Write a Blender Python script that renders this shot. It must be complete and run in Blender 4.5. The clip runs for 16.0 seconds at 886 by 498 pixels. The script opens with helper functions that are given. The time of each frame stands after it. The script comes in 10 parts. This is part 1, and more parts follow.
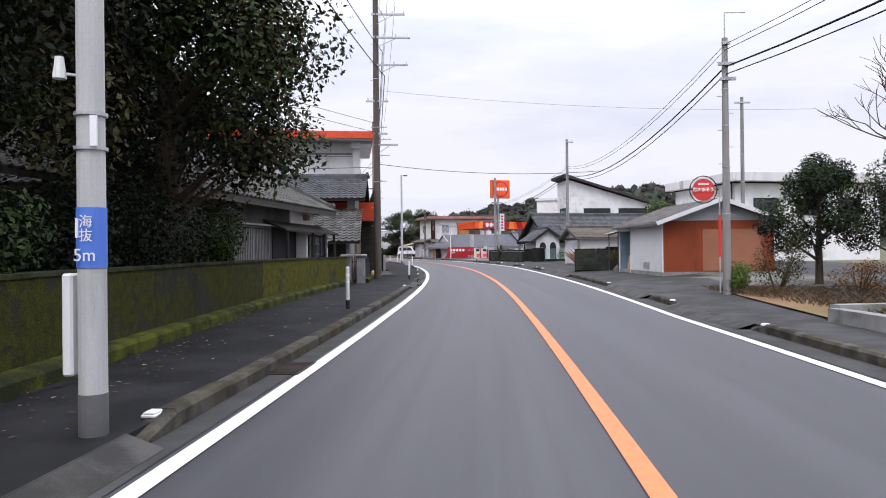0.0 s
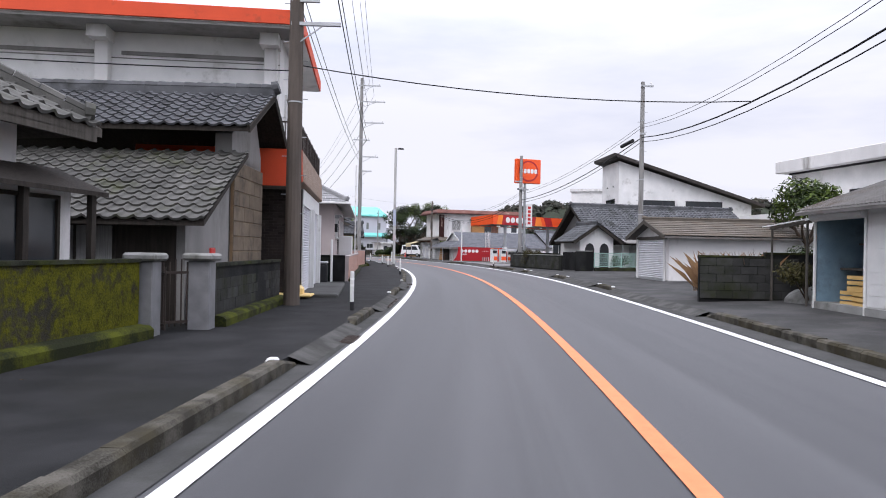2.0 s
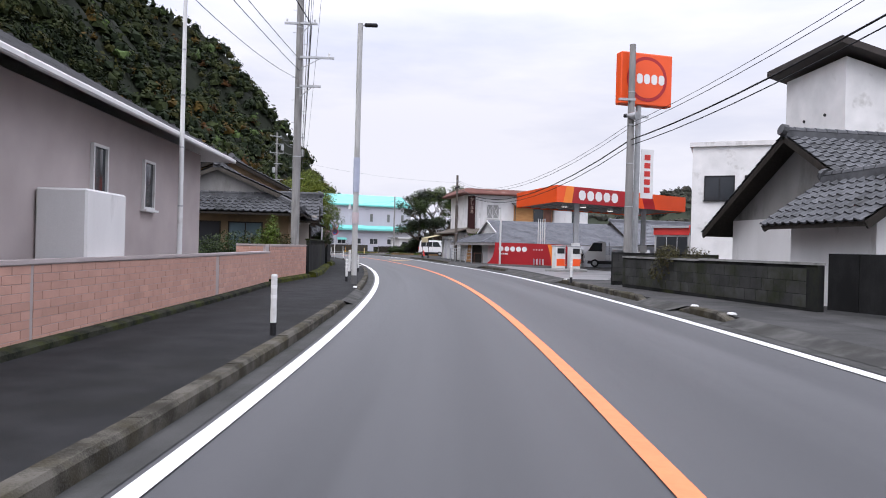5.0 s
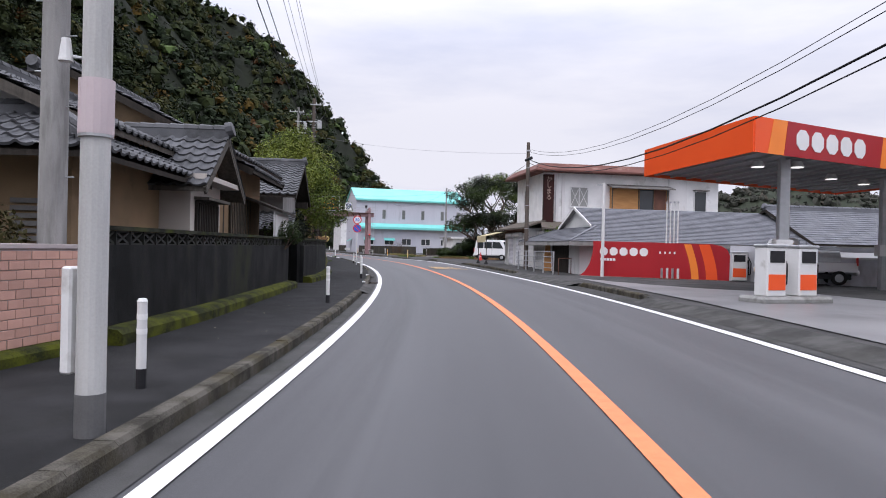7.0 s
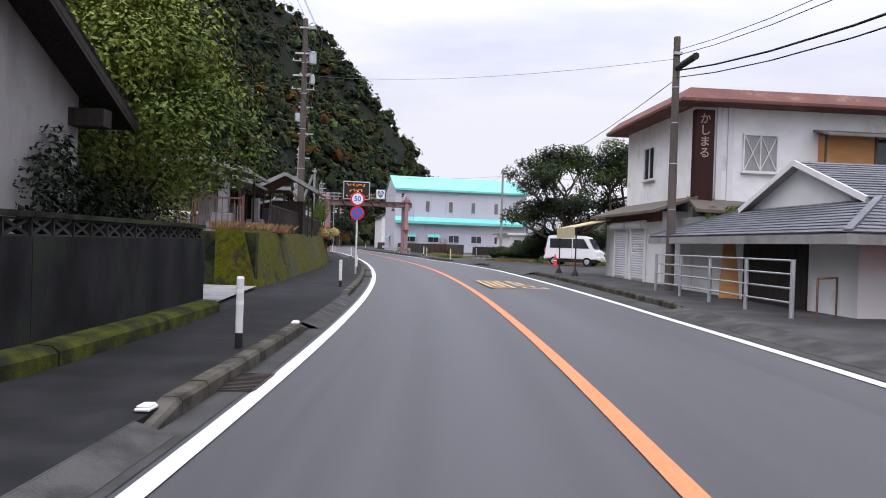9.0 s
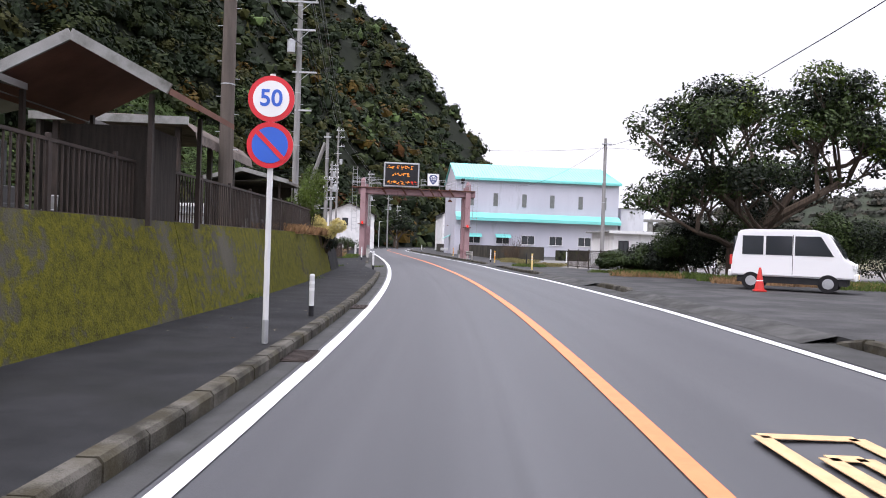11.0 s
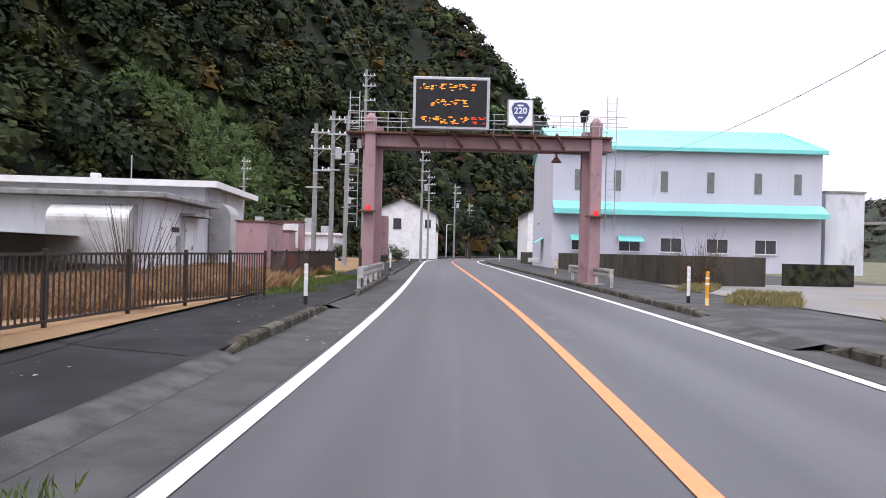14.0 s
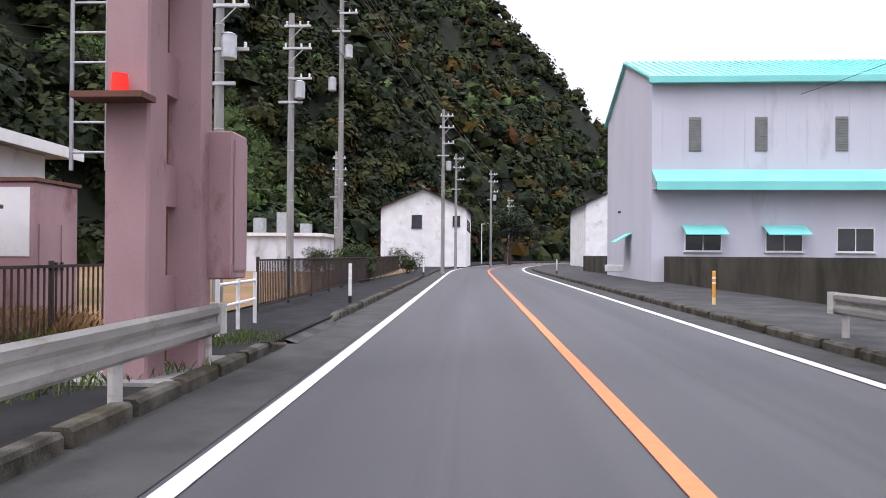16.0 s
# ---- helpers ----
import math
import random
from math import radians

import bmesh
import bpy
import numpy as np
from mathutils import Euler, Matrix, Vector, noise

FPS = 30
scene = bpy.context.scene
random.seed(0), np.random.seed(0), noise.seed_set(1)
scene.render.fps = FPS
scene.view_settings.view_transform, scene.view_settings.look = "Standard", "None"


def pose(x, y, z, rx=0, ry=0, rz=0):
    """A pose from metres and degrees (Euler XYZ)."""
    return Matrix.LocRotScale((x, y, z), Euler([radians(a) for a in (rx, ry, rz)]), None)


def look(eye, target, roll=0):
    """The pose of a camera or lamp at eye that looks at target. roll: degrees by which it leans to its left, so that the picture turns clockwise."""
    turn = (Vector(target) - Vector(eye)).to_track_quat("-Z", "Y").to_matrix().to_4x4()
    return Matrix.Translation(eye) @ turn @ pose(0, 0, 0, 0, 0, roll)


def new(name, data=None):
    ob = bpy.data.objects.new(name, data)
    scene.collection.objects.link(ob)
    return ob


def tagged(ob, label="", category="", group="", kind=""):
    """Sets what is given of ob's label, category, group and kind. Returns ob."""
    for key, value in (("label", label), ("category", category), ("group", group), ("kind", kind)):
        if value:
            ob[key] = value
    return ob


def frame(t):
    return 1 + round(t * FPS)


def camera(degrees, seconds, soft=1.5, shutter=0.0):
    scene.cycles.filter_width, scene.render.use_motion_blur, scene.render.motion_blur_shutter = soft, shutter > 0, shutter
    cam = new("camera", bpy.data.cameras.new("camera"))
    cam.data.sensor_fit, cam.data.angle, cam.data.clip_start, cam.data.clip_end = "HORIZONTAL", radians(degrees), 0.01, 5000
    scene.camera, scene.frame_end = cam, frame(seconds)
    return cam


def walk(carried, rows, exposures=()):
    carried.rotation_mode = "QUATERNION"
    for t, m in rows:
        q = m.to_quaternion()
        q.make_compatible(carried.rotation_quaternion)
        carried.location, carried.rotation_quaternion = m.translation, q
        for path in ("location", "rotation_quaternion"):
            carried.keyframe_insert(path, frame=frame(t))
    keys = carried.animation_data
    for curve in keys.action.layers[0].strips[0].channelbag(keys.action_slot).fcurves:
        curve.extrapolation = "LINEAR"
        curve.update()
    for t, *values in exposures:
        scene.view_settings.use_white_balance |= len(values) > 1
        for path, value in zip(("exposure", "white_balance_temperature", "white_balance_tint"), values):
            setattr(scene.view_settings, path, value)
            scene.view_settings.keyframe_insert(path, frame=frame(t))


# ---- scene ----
cam = camera(65.4, 16.0, 1.0)

PATH = [
    (0, (1.493, 10.949, 1.451), (1.476, 12.949, 1.454), -0.6),
    (0.5, (1.607, 15.167, 1.444), (1.575, 17.167, 1.442), 0.5),
    (1, (1.776, 19.639, 1.440), (1.737, 21.638, 1.441), 0.8),
    (1.5, (1.913, 24.241, 1.434), (1.861, 26.24, 1.435), 0.8),
    (2, (2.009, 28.938, 1.432), (1.949, 30.937, 1.436), 1.1),
    (2.5, (2.097, 33.404, 1.453), (2.031, 35.403, 1.451), 1.1),
    (3, (2.143, 37.971, 1.418), (2.072, 39.97, 1.413), 1.2),
    (3.5, (2.177, 42.73, 1.419), (2.09, 44.728, 1.419), 1),
    (4, (2.091, 47.538, 1.424), (1.987, 49.536, 1.423), 1.4),
    (4.2, (2.069, 49.562, 1.417), (1.954, 51.558, 1.413), 1.5),
    (6.3, (0.819, 69.643, 1.404), (0.547, 71.625, 1.404), 1.2),
    (6.5, (0.614, 71.665, 1.413), (0.323, 73.644, 1.417), 1.2),
    (7, (-0.026, 76.571, 1.422), (-0.367, 78.541, 1.417), 1.3),
    (7.5, (-0.765, 81.471, 1.439), (-1.143, 83.435, 1.435), 1.4),
    (8, (-1.663, 86.41, 1.416), (-2.073, 88.368, 1.416), 1.5),
    (8.5, (-2.596, 91.242, 1.454), (-3.046, 93.191, 1.443), 1.8),
    (9, (-3.671, 96.293, 1.424), (-4.16, 98.232, 1.410), 1.8),
    (9.2, (-4.139, 98.293, 1.410), (-4.647, 100.227, 1.394), 1.9),
    (11.3, (-10.291, 119.357, 1.434), (-11, 121.227, 1.415), 1.6),
    (11.5, (-11.031, 121.519, 1.438), (-11.764, 123.38, 1.416), 1.4),
    (12, (-13.136, 126.866, 1.430), (-13.922, 128.705, 1.413), 1.8),
    (12.5, (-15.13, 131.922, 1.401), (-15.944, 133.749, 1.386), 2.5),
    (13, (-17.191, 136.98, 1.393), (-18.02, 138.8, 1.389), 2.3),
    (13.5, (-19.07, 142.009, 1.435), (-19.934, 143.812, 1.442), 1.3),
    (14, (-21.239, 147.155, 1.407), (-22.127, 148.947, 1.410), 1.4),
    (14.5, (-23.589, 152.277, 1.417), (-24.506, 154.054, 1.419), 1.1),
    (15, (-25.893, 157.222, 1.394), (-26.841, 158.983, 1.403), 0.7),
    (15.5, (-28.198, 162.122, 1.411), (-29.165, 163.873, 1.416), 0.6),
    (16, (-30.608, 167.01, 1.422), (-31.592, 168.751, 1.438), 0.4),
]


walk(cam, [(t, look(eye, target, roll)) for t, eye, target, roll in PATH],
     [(0.0, 0.0, 6200, 15), (4.2, 0.0, 6200, 15), (6.3, -0.14, 6200, 16), (8.4, -0.12, 6200, 16), (9.2, -0.04, 6200, 16), (11.3, 0.28, 6300, 18), (16.0, 0.25, 6300, 18)])

# ---- sky and light: an overcast day ----
world = bpy.data.worlds.new("overcast_sky")
scene.world = world
world.use_nodes = True
wn = world.node_tree.nodes
wl = world.node_tree.links
sky_bg = wn["Background"]
sky_tex = wn.new("ShaderNodeTexSky")
sky_tex.sky_type = "NISHITA"
sky_tex.sun_disc = False
sky_tex.sun_elevation = radians(48)
sky_tex.sun_rotation = radians(200)
sky_tex.dust_density = 4.0
cloud_co = wn.new("ShaderNodeTexCoord")
cloud_map = wn.new("ShaderNodeMapping")
cloud_map.inputs["Scale"].default_value = (1.0, 1.0, 4.5)
cloud_noise = wn.new("ShaderNodeTexNoise")
cloud_noise.inputs["Scale"].default_value = 1.7
cloud_noise.inputs["Detail"].default_value = 6.0
cloud_noise.inputs["Roughness"].default_value = 0.55
cloud_ramp = wn.new("ShaderNodeValToRGB")
cloud_ramp.color_ramp.elements[0].position = 0.36
cloud_ramp.color_ramp.elements[0].color = (6.4, 6.7, 7.7, 1)
cloud_ramp.color_ramp.elements[1].position = 0.6
cloud_ramp.color_ramp.elements[1].color = (8.6, 8.6, 8.9, 1)
sky_mix = wn.new("ShaderNodeMixRGB")
sky_mix.inputs["Fac"].default_value = 0.97
wl.new(cloud_co.outputs["Generated"], cloud_map.inputs["Vector"])
wl.new(cloud_map.outputs["Vector"], cloud_noise.inputs["Vector"])
wl.new(cloud_noise.outputs["Fac"], cloud_ramp.inputs["Fac"])
wl.new(sky_tex.outputs["Color"], sky_mix.inputs["Color1"])
wl.new(cloud_ramp.outputs["Color"], sky_mix.inputs["Color2"])
# an overcast sky is about three times as bright overhead as at the horizon
sky_up = wn.new("ShaderNodeSeparateXYZ")
sky_rise = wn.new("ShaderNodeMapRange")
sky_rise.interpolation_type = "SMOOTHSTEP"
sky_rise.inputs["From Min"].default_value = 0.15
sky_rise.inputs["From Max"].default_value = 0.95
sky_rise.inputs["To Min"].default_value = 1.0
sky_rise.inputs["To Max"].default_value = 3.3
sky_gain = wn.new("ShaderNodeVectorMath")
sky_gain.operation = "SCALE"
wl.new(cloud_co.outputs["Generated"], sky_up.inputs["Vector"])
wl.new(sky_up.outputs["Z"], sky_rise.inputs["Value"])
wl.new(sky_mix.outputs["Color"], sky_gain.inputs[0])
wl.new(sky_rise.outputs["Result"], sky_gain.inputs["Scale"])
wl.new(sky_gain.outputs["Vector"], sky_bg.inputs["Color"])
sky_bg.inputs["Strength"].default_value = 0.11
sun = new("sun", bpy.data.lights.new("sun", "SUN"))
sun.data.energy = 1.5
sun.data.angle = radians(30)
sun.data.color = (1.0, 0.97, 0.93)
sun.matrix_world = look((0, 0, 100), (30, 55, 0))

# ---- helpers ----
def mat(name, a, b=None, scale=3.0, rough=0.8, bump=0.15, metal=0.0, fine=60.0, stretch=None, stain=None, stain_scale=0.6, stain_amount=0.5, island=0.0, objrand=0.0, uv=None, hard=False):
    """A surface with a base colour, a second tone at two scales, optional stains and fine relief."""
    m = bpy.data.materials.new(name)
    m.use_nodes = True
    nt = m.node_tree
    N, K = nt.nodes, nt.links
    bs = N["Principled BSDF"]
    bs.inputs["Roughness"].default_value = rough
    bs.inputs["Metallic"].default_value = metal
    if rough >= 0.55 and not metal:
        bs.inputs["Specular IOR Level"].default_value = 0.38 if rough < 0.6 else 0.16
    b = b or tuple(c * 0.75 for c in a)
    geo = N.new("ShaderNodeNewGeometry")
    vec = geo.outputs["Position"]
    if stretch:
        mp = N.new("ShaderNodeMapping")
        mp.inputs["Scale"].default_value = stretch
        K.new(vec, mp.inputs["Vector"])
        vec = mp.outputs["Vector"]
    if uv:
        un = N.new("ShaderNodeUVMap")
        mp = N.new("ShaderNodeMapping")
        mp.inputs["Scale"].default_value = (*uv, 1)
        K.new(un.outputs["UV"], mp.inputs["Vector"])
        vec = mp.outputs["Vector"]
    n1 = N.new("ShaderNodeTexNoise")
    n1.inputs["Scale"].default_value = scale
    n1.inputs["Detail"].default_value = 5.0
    n2 = N.new("ShaderNodeTexNoise")
    n2.inputs["Scale"].default_value = fine
    n2.inputs["Detail"].default_value = 3.0
    K.new(vec, n1.inputs["Vector"])
    K.new(geo.outputs["Position"], n2.inputs["Vector"])
    add = N.new("ShaderNodeMath")
    add.operation = "MULTIPLY_ADD"
    add.inputs[1].default_value = 0.35
    K.new(n2.outputs["Fac"], add.inputs[0])
    K.new(n1.outputs["Fac"], add.inputs[2])
    ramp = N.new("ShaderNodeValToRGB")
    ramp.color_ramp.elements[0].position = 0.56 if hard else 0.42
    ramp.color_ramp.elements[1].position = 0.80 if hard else 0.92
    ramp.color_ramp.elements[0].color = (*b, 1)
    ramp.color_ramp.elements[1].color = (*a, 1)
    K.new(add.outputs[0], ramp.inputs["Fac"])
    col = ramp.outputs["Color"]
    if stain:
        n3 = N.new("ShaderNodeTexNoise")
        n3.inputs["Scale"].default_value = stain_scale
        n3.inputs["Detail"].default_value = 8.0
        n3.inputs["Roughness"].default_value = 0.65
        K.new(vec, n3.inputs["Vector"])
        r3 = N.new("ShaderNodeValToRGB")
        r3.color_ramp.elements[0].position = 0.62 - 0.3 * stain_amount
        r3.color_ramp.elements[1].position = 0.78 - 0.2 * stain_amount
        K.new(n3.outputs["Fac"], r3.inputs["Fac"])
        mx = N.new("ShaderNodeMixRGB")
        K.new(r3.outputs["Color"], mx.inputs["Fac"])
        K.new(col, mx.inputs["Color1"])
        mx.inputs["Color2"].default_value = (*stain, 1)
        col = mx.outputs["Color"]
    if island or objrand:
        src = geo.outputs["Random Per Island"]
        if objrand:
            oi = N.new("ShaderNodeObjectInfo")
            src = oi.outputs["Random"]
        mr = N.new("ShaderNodeMapRange")
        mr.inputs["To Min"].default_value = 1.0 - (island or objrand)
        mr.inputs["To Max"].default_value = 1.0 + (island or objrand)
        K.new(src, mr.inputs["Value"])
        hv = N.new("ShaderNodeHueSaturation")
        K.new(mr.outputs["Result"], hv.inputs["Value"])
        K.new(col, hv.inputs["Color"])
        col = hv.outputs["Color"]
    K.new(col, bs.inputs["Base Color"])
    if bump:
        bp = N.new("ShaderNodeBump")
        bp.inputs["Strength"].default_value = bump
        bp.inputs["Distance"].default_value = 0.02
        K.new(add.outputs[0], bp.inputs["Height"])
        K.new(bp.outputs["Normal"], bs.inputs["Normal"])
    return m


def glow(name, colour, strength):
    m = mat(name, colour, colour, bump=0)
    bs = m.node_tree.nodes["Principled BSDF"]
    bs.inputs["Emission Color"].default_value = (*colour, 1)
    bs.inputs["Emission Strength"].default_value = strength
    return m


def mesh_from(bm, name, material, smooth=False):
    me = bpy.data.meshes.new(name)
    bm.normal_update()
    bm.to_mesh(me)
    bm.free()
    for m in material if isinstance(material, (list, tuple)) else (material,):
        me.materials.append(m)
    if smooth:
        me.polygons.foreach_set("use_smooth", [True] * len(me.polygons))
    return me


def thing(name, label, category, at=(0, 0, 0), turn=0.0, group="", kind=""):
    """An empty at a thing's base, turned about the vertical (degrees)."""
    ob = new(name)
    ob.empty_display_size = 0.2
    ob.matrix_world = pose(at[0], at[1], at[2], 0, 0, turn)
    return tagged(ob, label, category, group, kind)


def part(name, bm, material, parent=None, label="", smooth=False):
    ob = new(name, mesh_from(bm, name, material, smooth))
    ob.parent = parent
    return tagged(ob, label)


def share(name, me, parent, m):
    ob = new(name, me)
    ob.parent = parent
    ob.matrix_basis = m
    return ob


def solo(name, bm, material, label, category, at=(0, 0, 0), turn=0.0, group="", kind="", smooth=False):
    """A thing that is one mesh."""
    ob = new(name, mesh_from(bm, name, material, smooth))
    ob.matrix_world = pose(at[0], at[1], at[2], 0, 0, turn)
    return tagged(ob, label, category, group, kind)


def box(x0, x1, y0, y1, z0, z1, bm=None, bevel=0.0, mi=0):
    """A block between two corners, its edges rounded by bevel."""
    own = bm is None
    bm = bmesh.new() if own else bm
    fresh = bmesh.ops.create_cube(bm, size=1.0, matrix=Matrix.Translation(((x0 + x1) / 2, (y0 + y1) / 2, (z0 + z1) / 2)) @ Matrix.Diagonal((abs(x1 - x0), abs(y1 - y0), abs(z1 - z0), 1)))
    vs = fresh["verts"]
    if mi:
        for f in {f for v in vs for f in v.link_faces}:
            f.material_index = mi
    if bevel:
        bmesh.ops.bevel(bm, geom=list({e for v in vs for e in v.link_edges}), offset=bevel, segments=1, affect="EDGES", profile=0.5)
    return bm


def rod(p, q, r0, r1=None, seg=10, bm=None):
    """A round bar from p to q."""
    bm = bmesh.new() if bm is None else bm
    p, q = Vector(p), Vector(q)
    d = q - p
    m = Matrix.Translation((p + q) / 2) @ d.to_track_quat("Z", "Y").to_matrix().to_4x4()
    bmesh.ops.create_cone(bm, cap_ends=True, segments=seg, radius1=r0, radius2=r0 if r1 is None else r1, depth=d.length, matrix=m)
    return bm


def beam(p, q, w, h, bm=None):
    """A square bar from p to q, w wide and h high."""
    bm = bmesh.new() if bm is None else bm
    p, q = Vector(p), Vector(q)
    d = q - p
    yaw = math.atan2(d.y, d.x)
    tilt = math.atan2(d.z, math.hypot(d.x, d.y))
    m = Matrix.Translation((p + q) / 2) @ Euler((0, -tilt, yaw)).to_matrix().to_4x4() @ Matrix.Diagonal((d.length, w, h, 1))
    bmesh.ops.create_cube(bm, size=1.0, matrix=m)
    return bm


def slab(points, thick, bm=None):
    """A plate: a flat outline (any plane), made thick downwards along its normal's vertical."""
    bm = bmesh.new() if bm is None else bm
    top = [bm.verts.new(p) for p in points]
    low = [bm.verts.new((p[0], p[1], p[2] - thick)) for p in points]
    n = len(points)
    bm.faces.new(top)
    bm.faces.new(low[::-1])
    for i in range(n):
        bm.faces.new((top[i], low[i], low[(i + 1) % n], top[(i + 1) % n]))
    bmesh.ops.recalc_face_normals(bm, faces=bm.faces[:])
    return bm


def prism(outline, y0, y1, bm=None):
    """An outline in x and z, drawn out along y."""
    bm = bmesh.new() if bm is None else bm
    a = [bm.verts.new((x, y0, z)) for x, z in outline]
    b = [bm.verts.new((x, y1, z)) for x, z in outline]
    n = len(outline)
    bm.faces.new(a)
    bm.faces.new(b[::-1])
    for i in range(n):
        bm.faces.new((a[i], b[i], b[(i + 1) % n], a[(i + 1) % n]))
    bmesh.ops.recalc_face_normals(bm, faces=bm.faces[:])
    return bm


# ---- the line of the road ----
LINE = [0.8172, 4.8237, -0.2604, -23.8153, -24.3642, -3.0938]
BANK_Y = [0, 12, 18, 26, 36, 60, 75, 90, 110, 130, 142, 152, 160, 172, 260]
BANK_V = [-.012, -.001, -.0045, -.011, .007, .036, .031, .029, .018, .035, .023, .003, .006, .001, 0]
# cross slope of the ground beyond the right-hand pavement
SIDE_V = [-.012, -.01, -.004, .016, .03, .03, .028, .018, .016, .024, .02, .015, .009, .004, 0]


def road_dir(y):
    return float(np.polyval(np.polyder(LINE), (min(max(y, 12.0), 176.0) - 100) / 100) / 100)


def road_x(y):
    c = min(max(y, 12.0), 176.0)
    far = max(y - 215.0, 0.0)
    return float(np.polyval(LINE, (c - 100) / 100)) + road_dir(y) * (y - c) + 0.0035 * far * far


def road_z(y, n):
    u = min(max(n + 1.6, -2.5), 11.0)
    side = min(max((n - 4.1) / 3.5, 0.0), 1.0)
    return u * float(np.interp(y, BANK_Y, BANK_V) * (1 - side) + np.interp(y, BANK_Y, SIDE_V) * side)


def at(y, n, z=0.0, up=0.0):
    """The world place n metres to the right of the road's middle at station y; z above the road's cross slope."""
    s = (road_x(y + 0.5) - road_x(y - 0.5))
    k = 1 / math.sqrt(1 + s * s)
    return Vector((road_x(y) + n * k, y - s * n * k, road_z(y, n) + z))


def across(x, y):
    """Offset from the road's middle of a place in the plan."""
    s = road_dir(y)
    return (x - road_x(y)) / math.sqrt(1 + s * s)


def land(x, y, kerb=0.13):
    """Height of the ground beside the road at a place in the plan."""
    return road_z(y, across(x, y)) + kerb


def heading(y):
    return math.degrees(math.atan(-road_dir(y)))


def strip(y0, y1, n0, n1, z=0.0, step=2.0, thick=0.0, bm=None, z1=None):
    """A band along the road between two offsets."""
    bm = bmesh.new() if bm is None else bm
    k = max(2, int(abs(y1 - y0) / step) + 1)
    f0 = n0 if callable(n0) else (lambda y: n0)
    f1 = n1 if callable(n1) else (lambda y: n1)
    rows, place = [], {}
    uvl = bm.loops.layers.uv.verify()
    for i in range(k + 1):
        y = y0 + (y1 - y0) * i / k
        a, b = at(y, f0(y), z), at(y, f1(y), z if z1 is None else z1)
        row = [bm.verts.new(a), bm.verts.new(b)]
        place[row[0]], place[row[1]] = (f0(y), y), (f1(y), y)
        if thick:
            row += [bm.verts.new(b - Vector((0, 0, thick))), bm.verts.new(a - Vector((0, 0, thick)))]
        rows.append(row)
    w = len(rows[0])
    for r, s in zip(rows, rows[1:]):
        for j in range(w if thick else 1):
            f = bm.faces.new((r[j], s[j], s[(j + 1) % w], r[(j + 1) % w]))
            for lp in f.loops:
                lp[uvl].uv = place.get(lp.vert, (0, 0))
    if thick:
        bm.faces.new(rows[0])
        bm.faces.new(rows[-1][::-1])
    bmesh.ops.recalc_face_normals(bm, faces=bm.faces[:])
    if not thick and bm.faces and sum(f.normal.z for f in bm.faces) < 0:
        bmesh.ops.reverse_faces(bm, faces=bm.faces[:])
    return bm


# ---- materials ----
ASPHALT = mat("asphalt", (.072, .073, .077), (.033, .034, .037), 1.0, 0.56, 0.25, fine=190, uv=(1.1, .02), stain=(.032, .033, .035), stain_scale=.9, stain_amount=.3)
# left pavement: worn asphalt with the shade of hill and trees in its tone
ASPHALT_OLD = mat("shaded_pavement_asphalt", (.021, .0212, .022), (.0105, .0108, .0112), 1.4, 0.88, 0.4, fine=120, stain=(0.01032, 0.01075, 0.00946), stain_scale=.45, stain_amount=.4, hard=True)
ASPHALT_PALE = mat("worn_pale_asphalt", (.062, .061, .060), (.034, .034, .0335), 1.1, .85, .4, fine=120, stain=(.03, .031, .028), stain_scale=.45, stain_amount=.4, hard=True)
CONCRETE = mat("concrete", (.30, .30, .29), (.18, .18, .17), 2.0, 0.9, 0.3, fine=90, stain=(.09, .09, .075), stain_scale=1.2, stain_amount=.4)
KERB = mat("kerb_concrete", (.10, .093, .078), (.03, .028, .022), 3.0, 0.95, 0.5, fine=70, stain=(.045, .038, .02), stain_scale=1.4, stain_amount=.55, hard=True)
LINE_WHITE = mat("line_paint_white", (.78, .78, .77), (.60, .60, .60), 8.0, 0.6, 0.1, fine=150)
LINE_ORANGE = mat("line_paint_orange", (.72, .225, .095), (.60, .185, .078), 8.0, 0.6, 0.1, fine=150)
EARTH = mat("earth", (.16, .14, .10), (.08, .075, .05), 0.6, 0.95, 0.5, fine=40, stain=(.07, .09, .03), stain_scale=.25, stain_amount=.6)
WHITE_WALL = mat("white_render", (.80, .79, .78), (.62, .62, .61), 1.2, 0.85, 0.12, fine=80, stain=(.35, .34, .31), stain_scale=.9, stain_amount=.12)
# hill ground, near-black so the gaps between crowns read as shadow
FOREST = mat("forest_floor_shaded", (.016, .020, .011), (.008, .010, .006), 0.12, 0.95, 0.8, fine=2.0)

# ---- ground, road ----
solo("ground", box(-2500, 2500, -800, 4200, -1.4, -0.55), EARTH, "dark earth ground reaching to the horizon", "ground", kind="structure")
ROAD_BM = bmesh.new()
for n0, n1 in ((-4.6, -3.2), (-3.2, -1.6), (-1.6, 0), (0, 1.6), (1.6, 3.2), (3.2, 4.3)):
    strip(-40, 330, n0, n1, step=1.0, bm=ROAD_BM)
road = solo("road", ROAD_BM, ASPHALT, "grey asphalt two-lane road bending gently", "road", kind="structure")
solo("edge_line_left", strip(-40, 330, -3.23, -3.07, 0.012, step=1.0), LINE_WHITE, "solid white painted edge line", "road marking", kind="structure")
solo("edge_line_right", strip(-40, 330, 3.05, 3.21, 0.012, step=1.0), LINE_WHITE, "solid white painted edge line", "road marking", kind="structure")
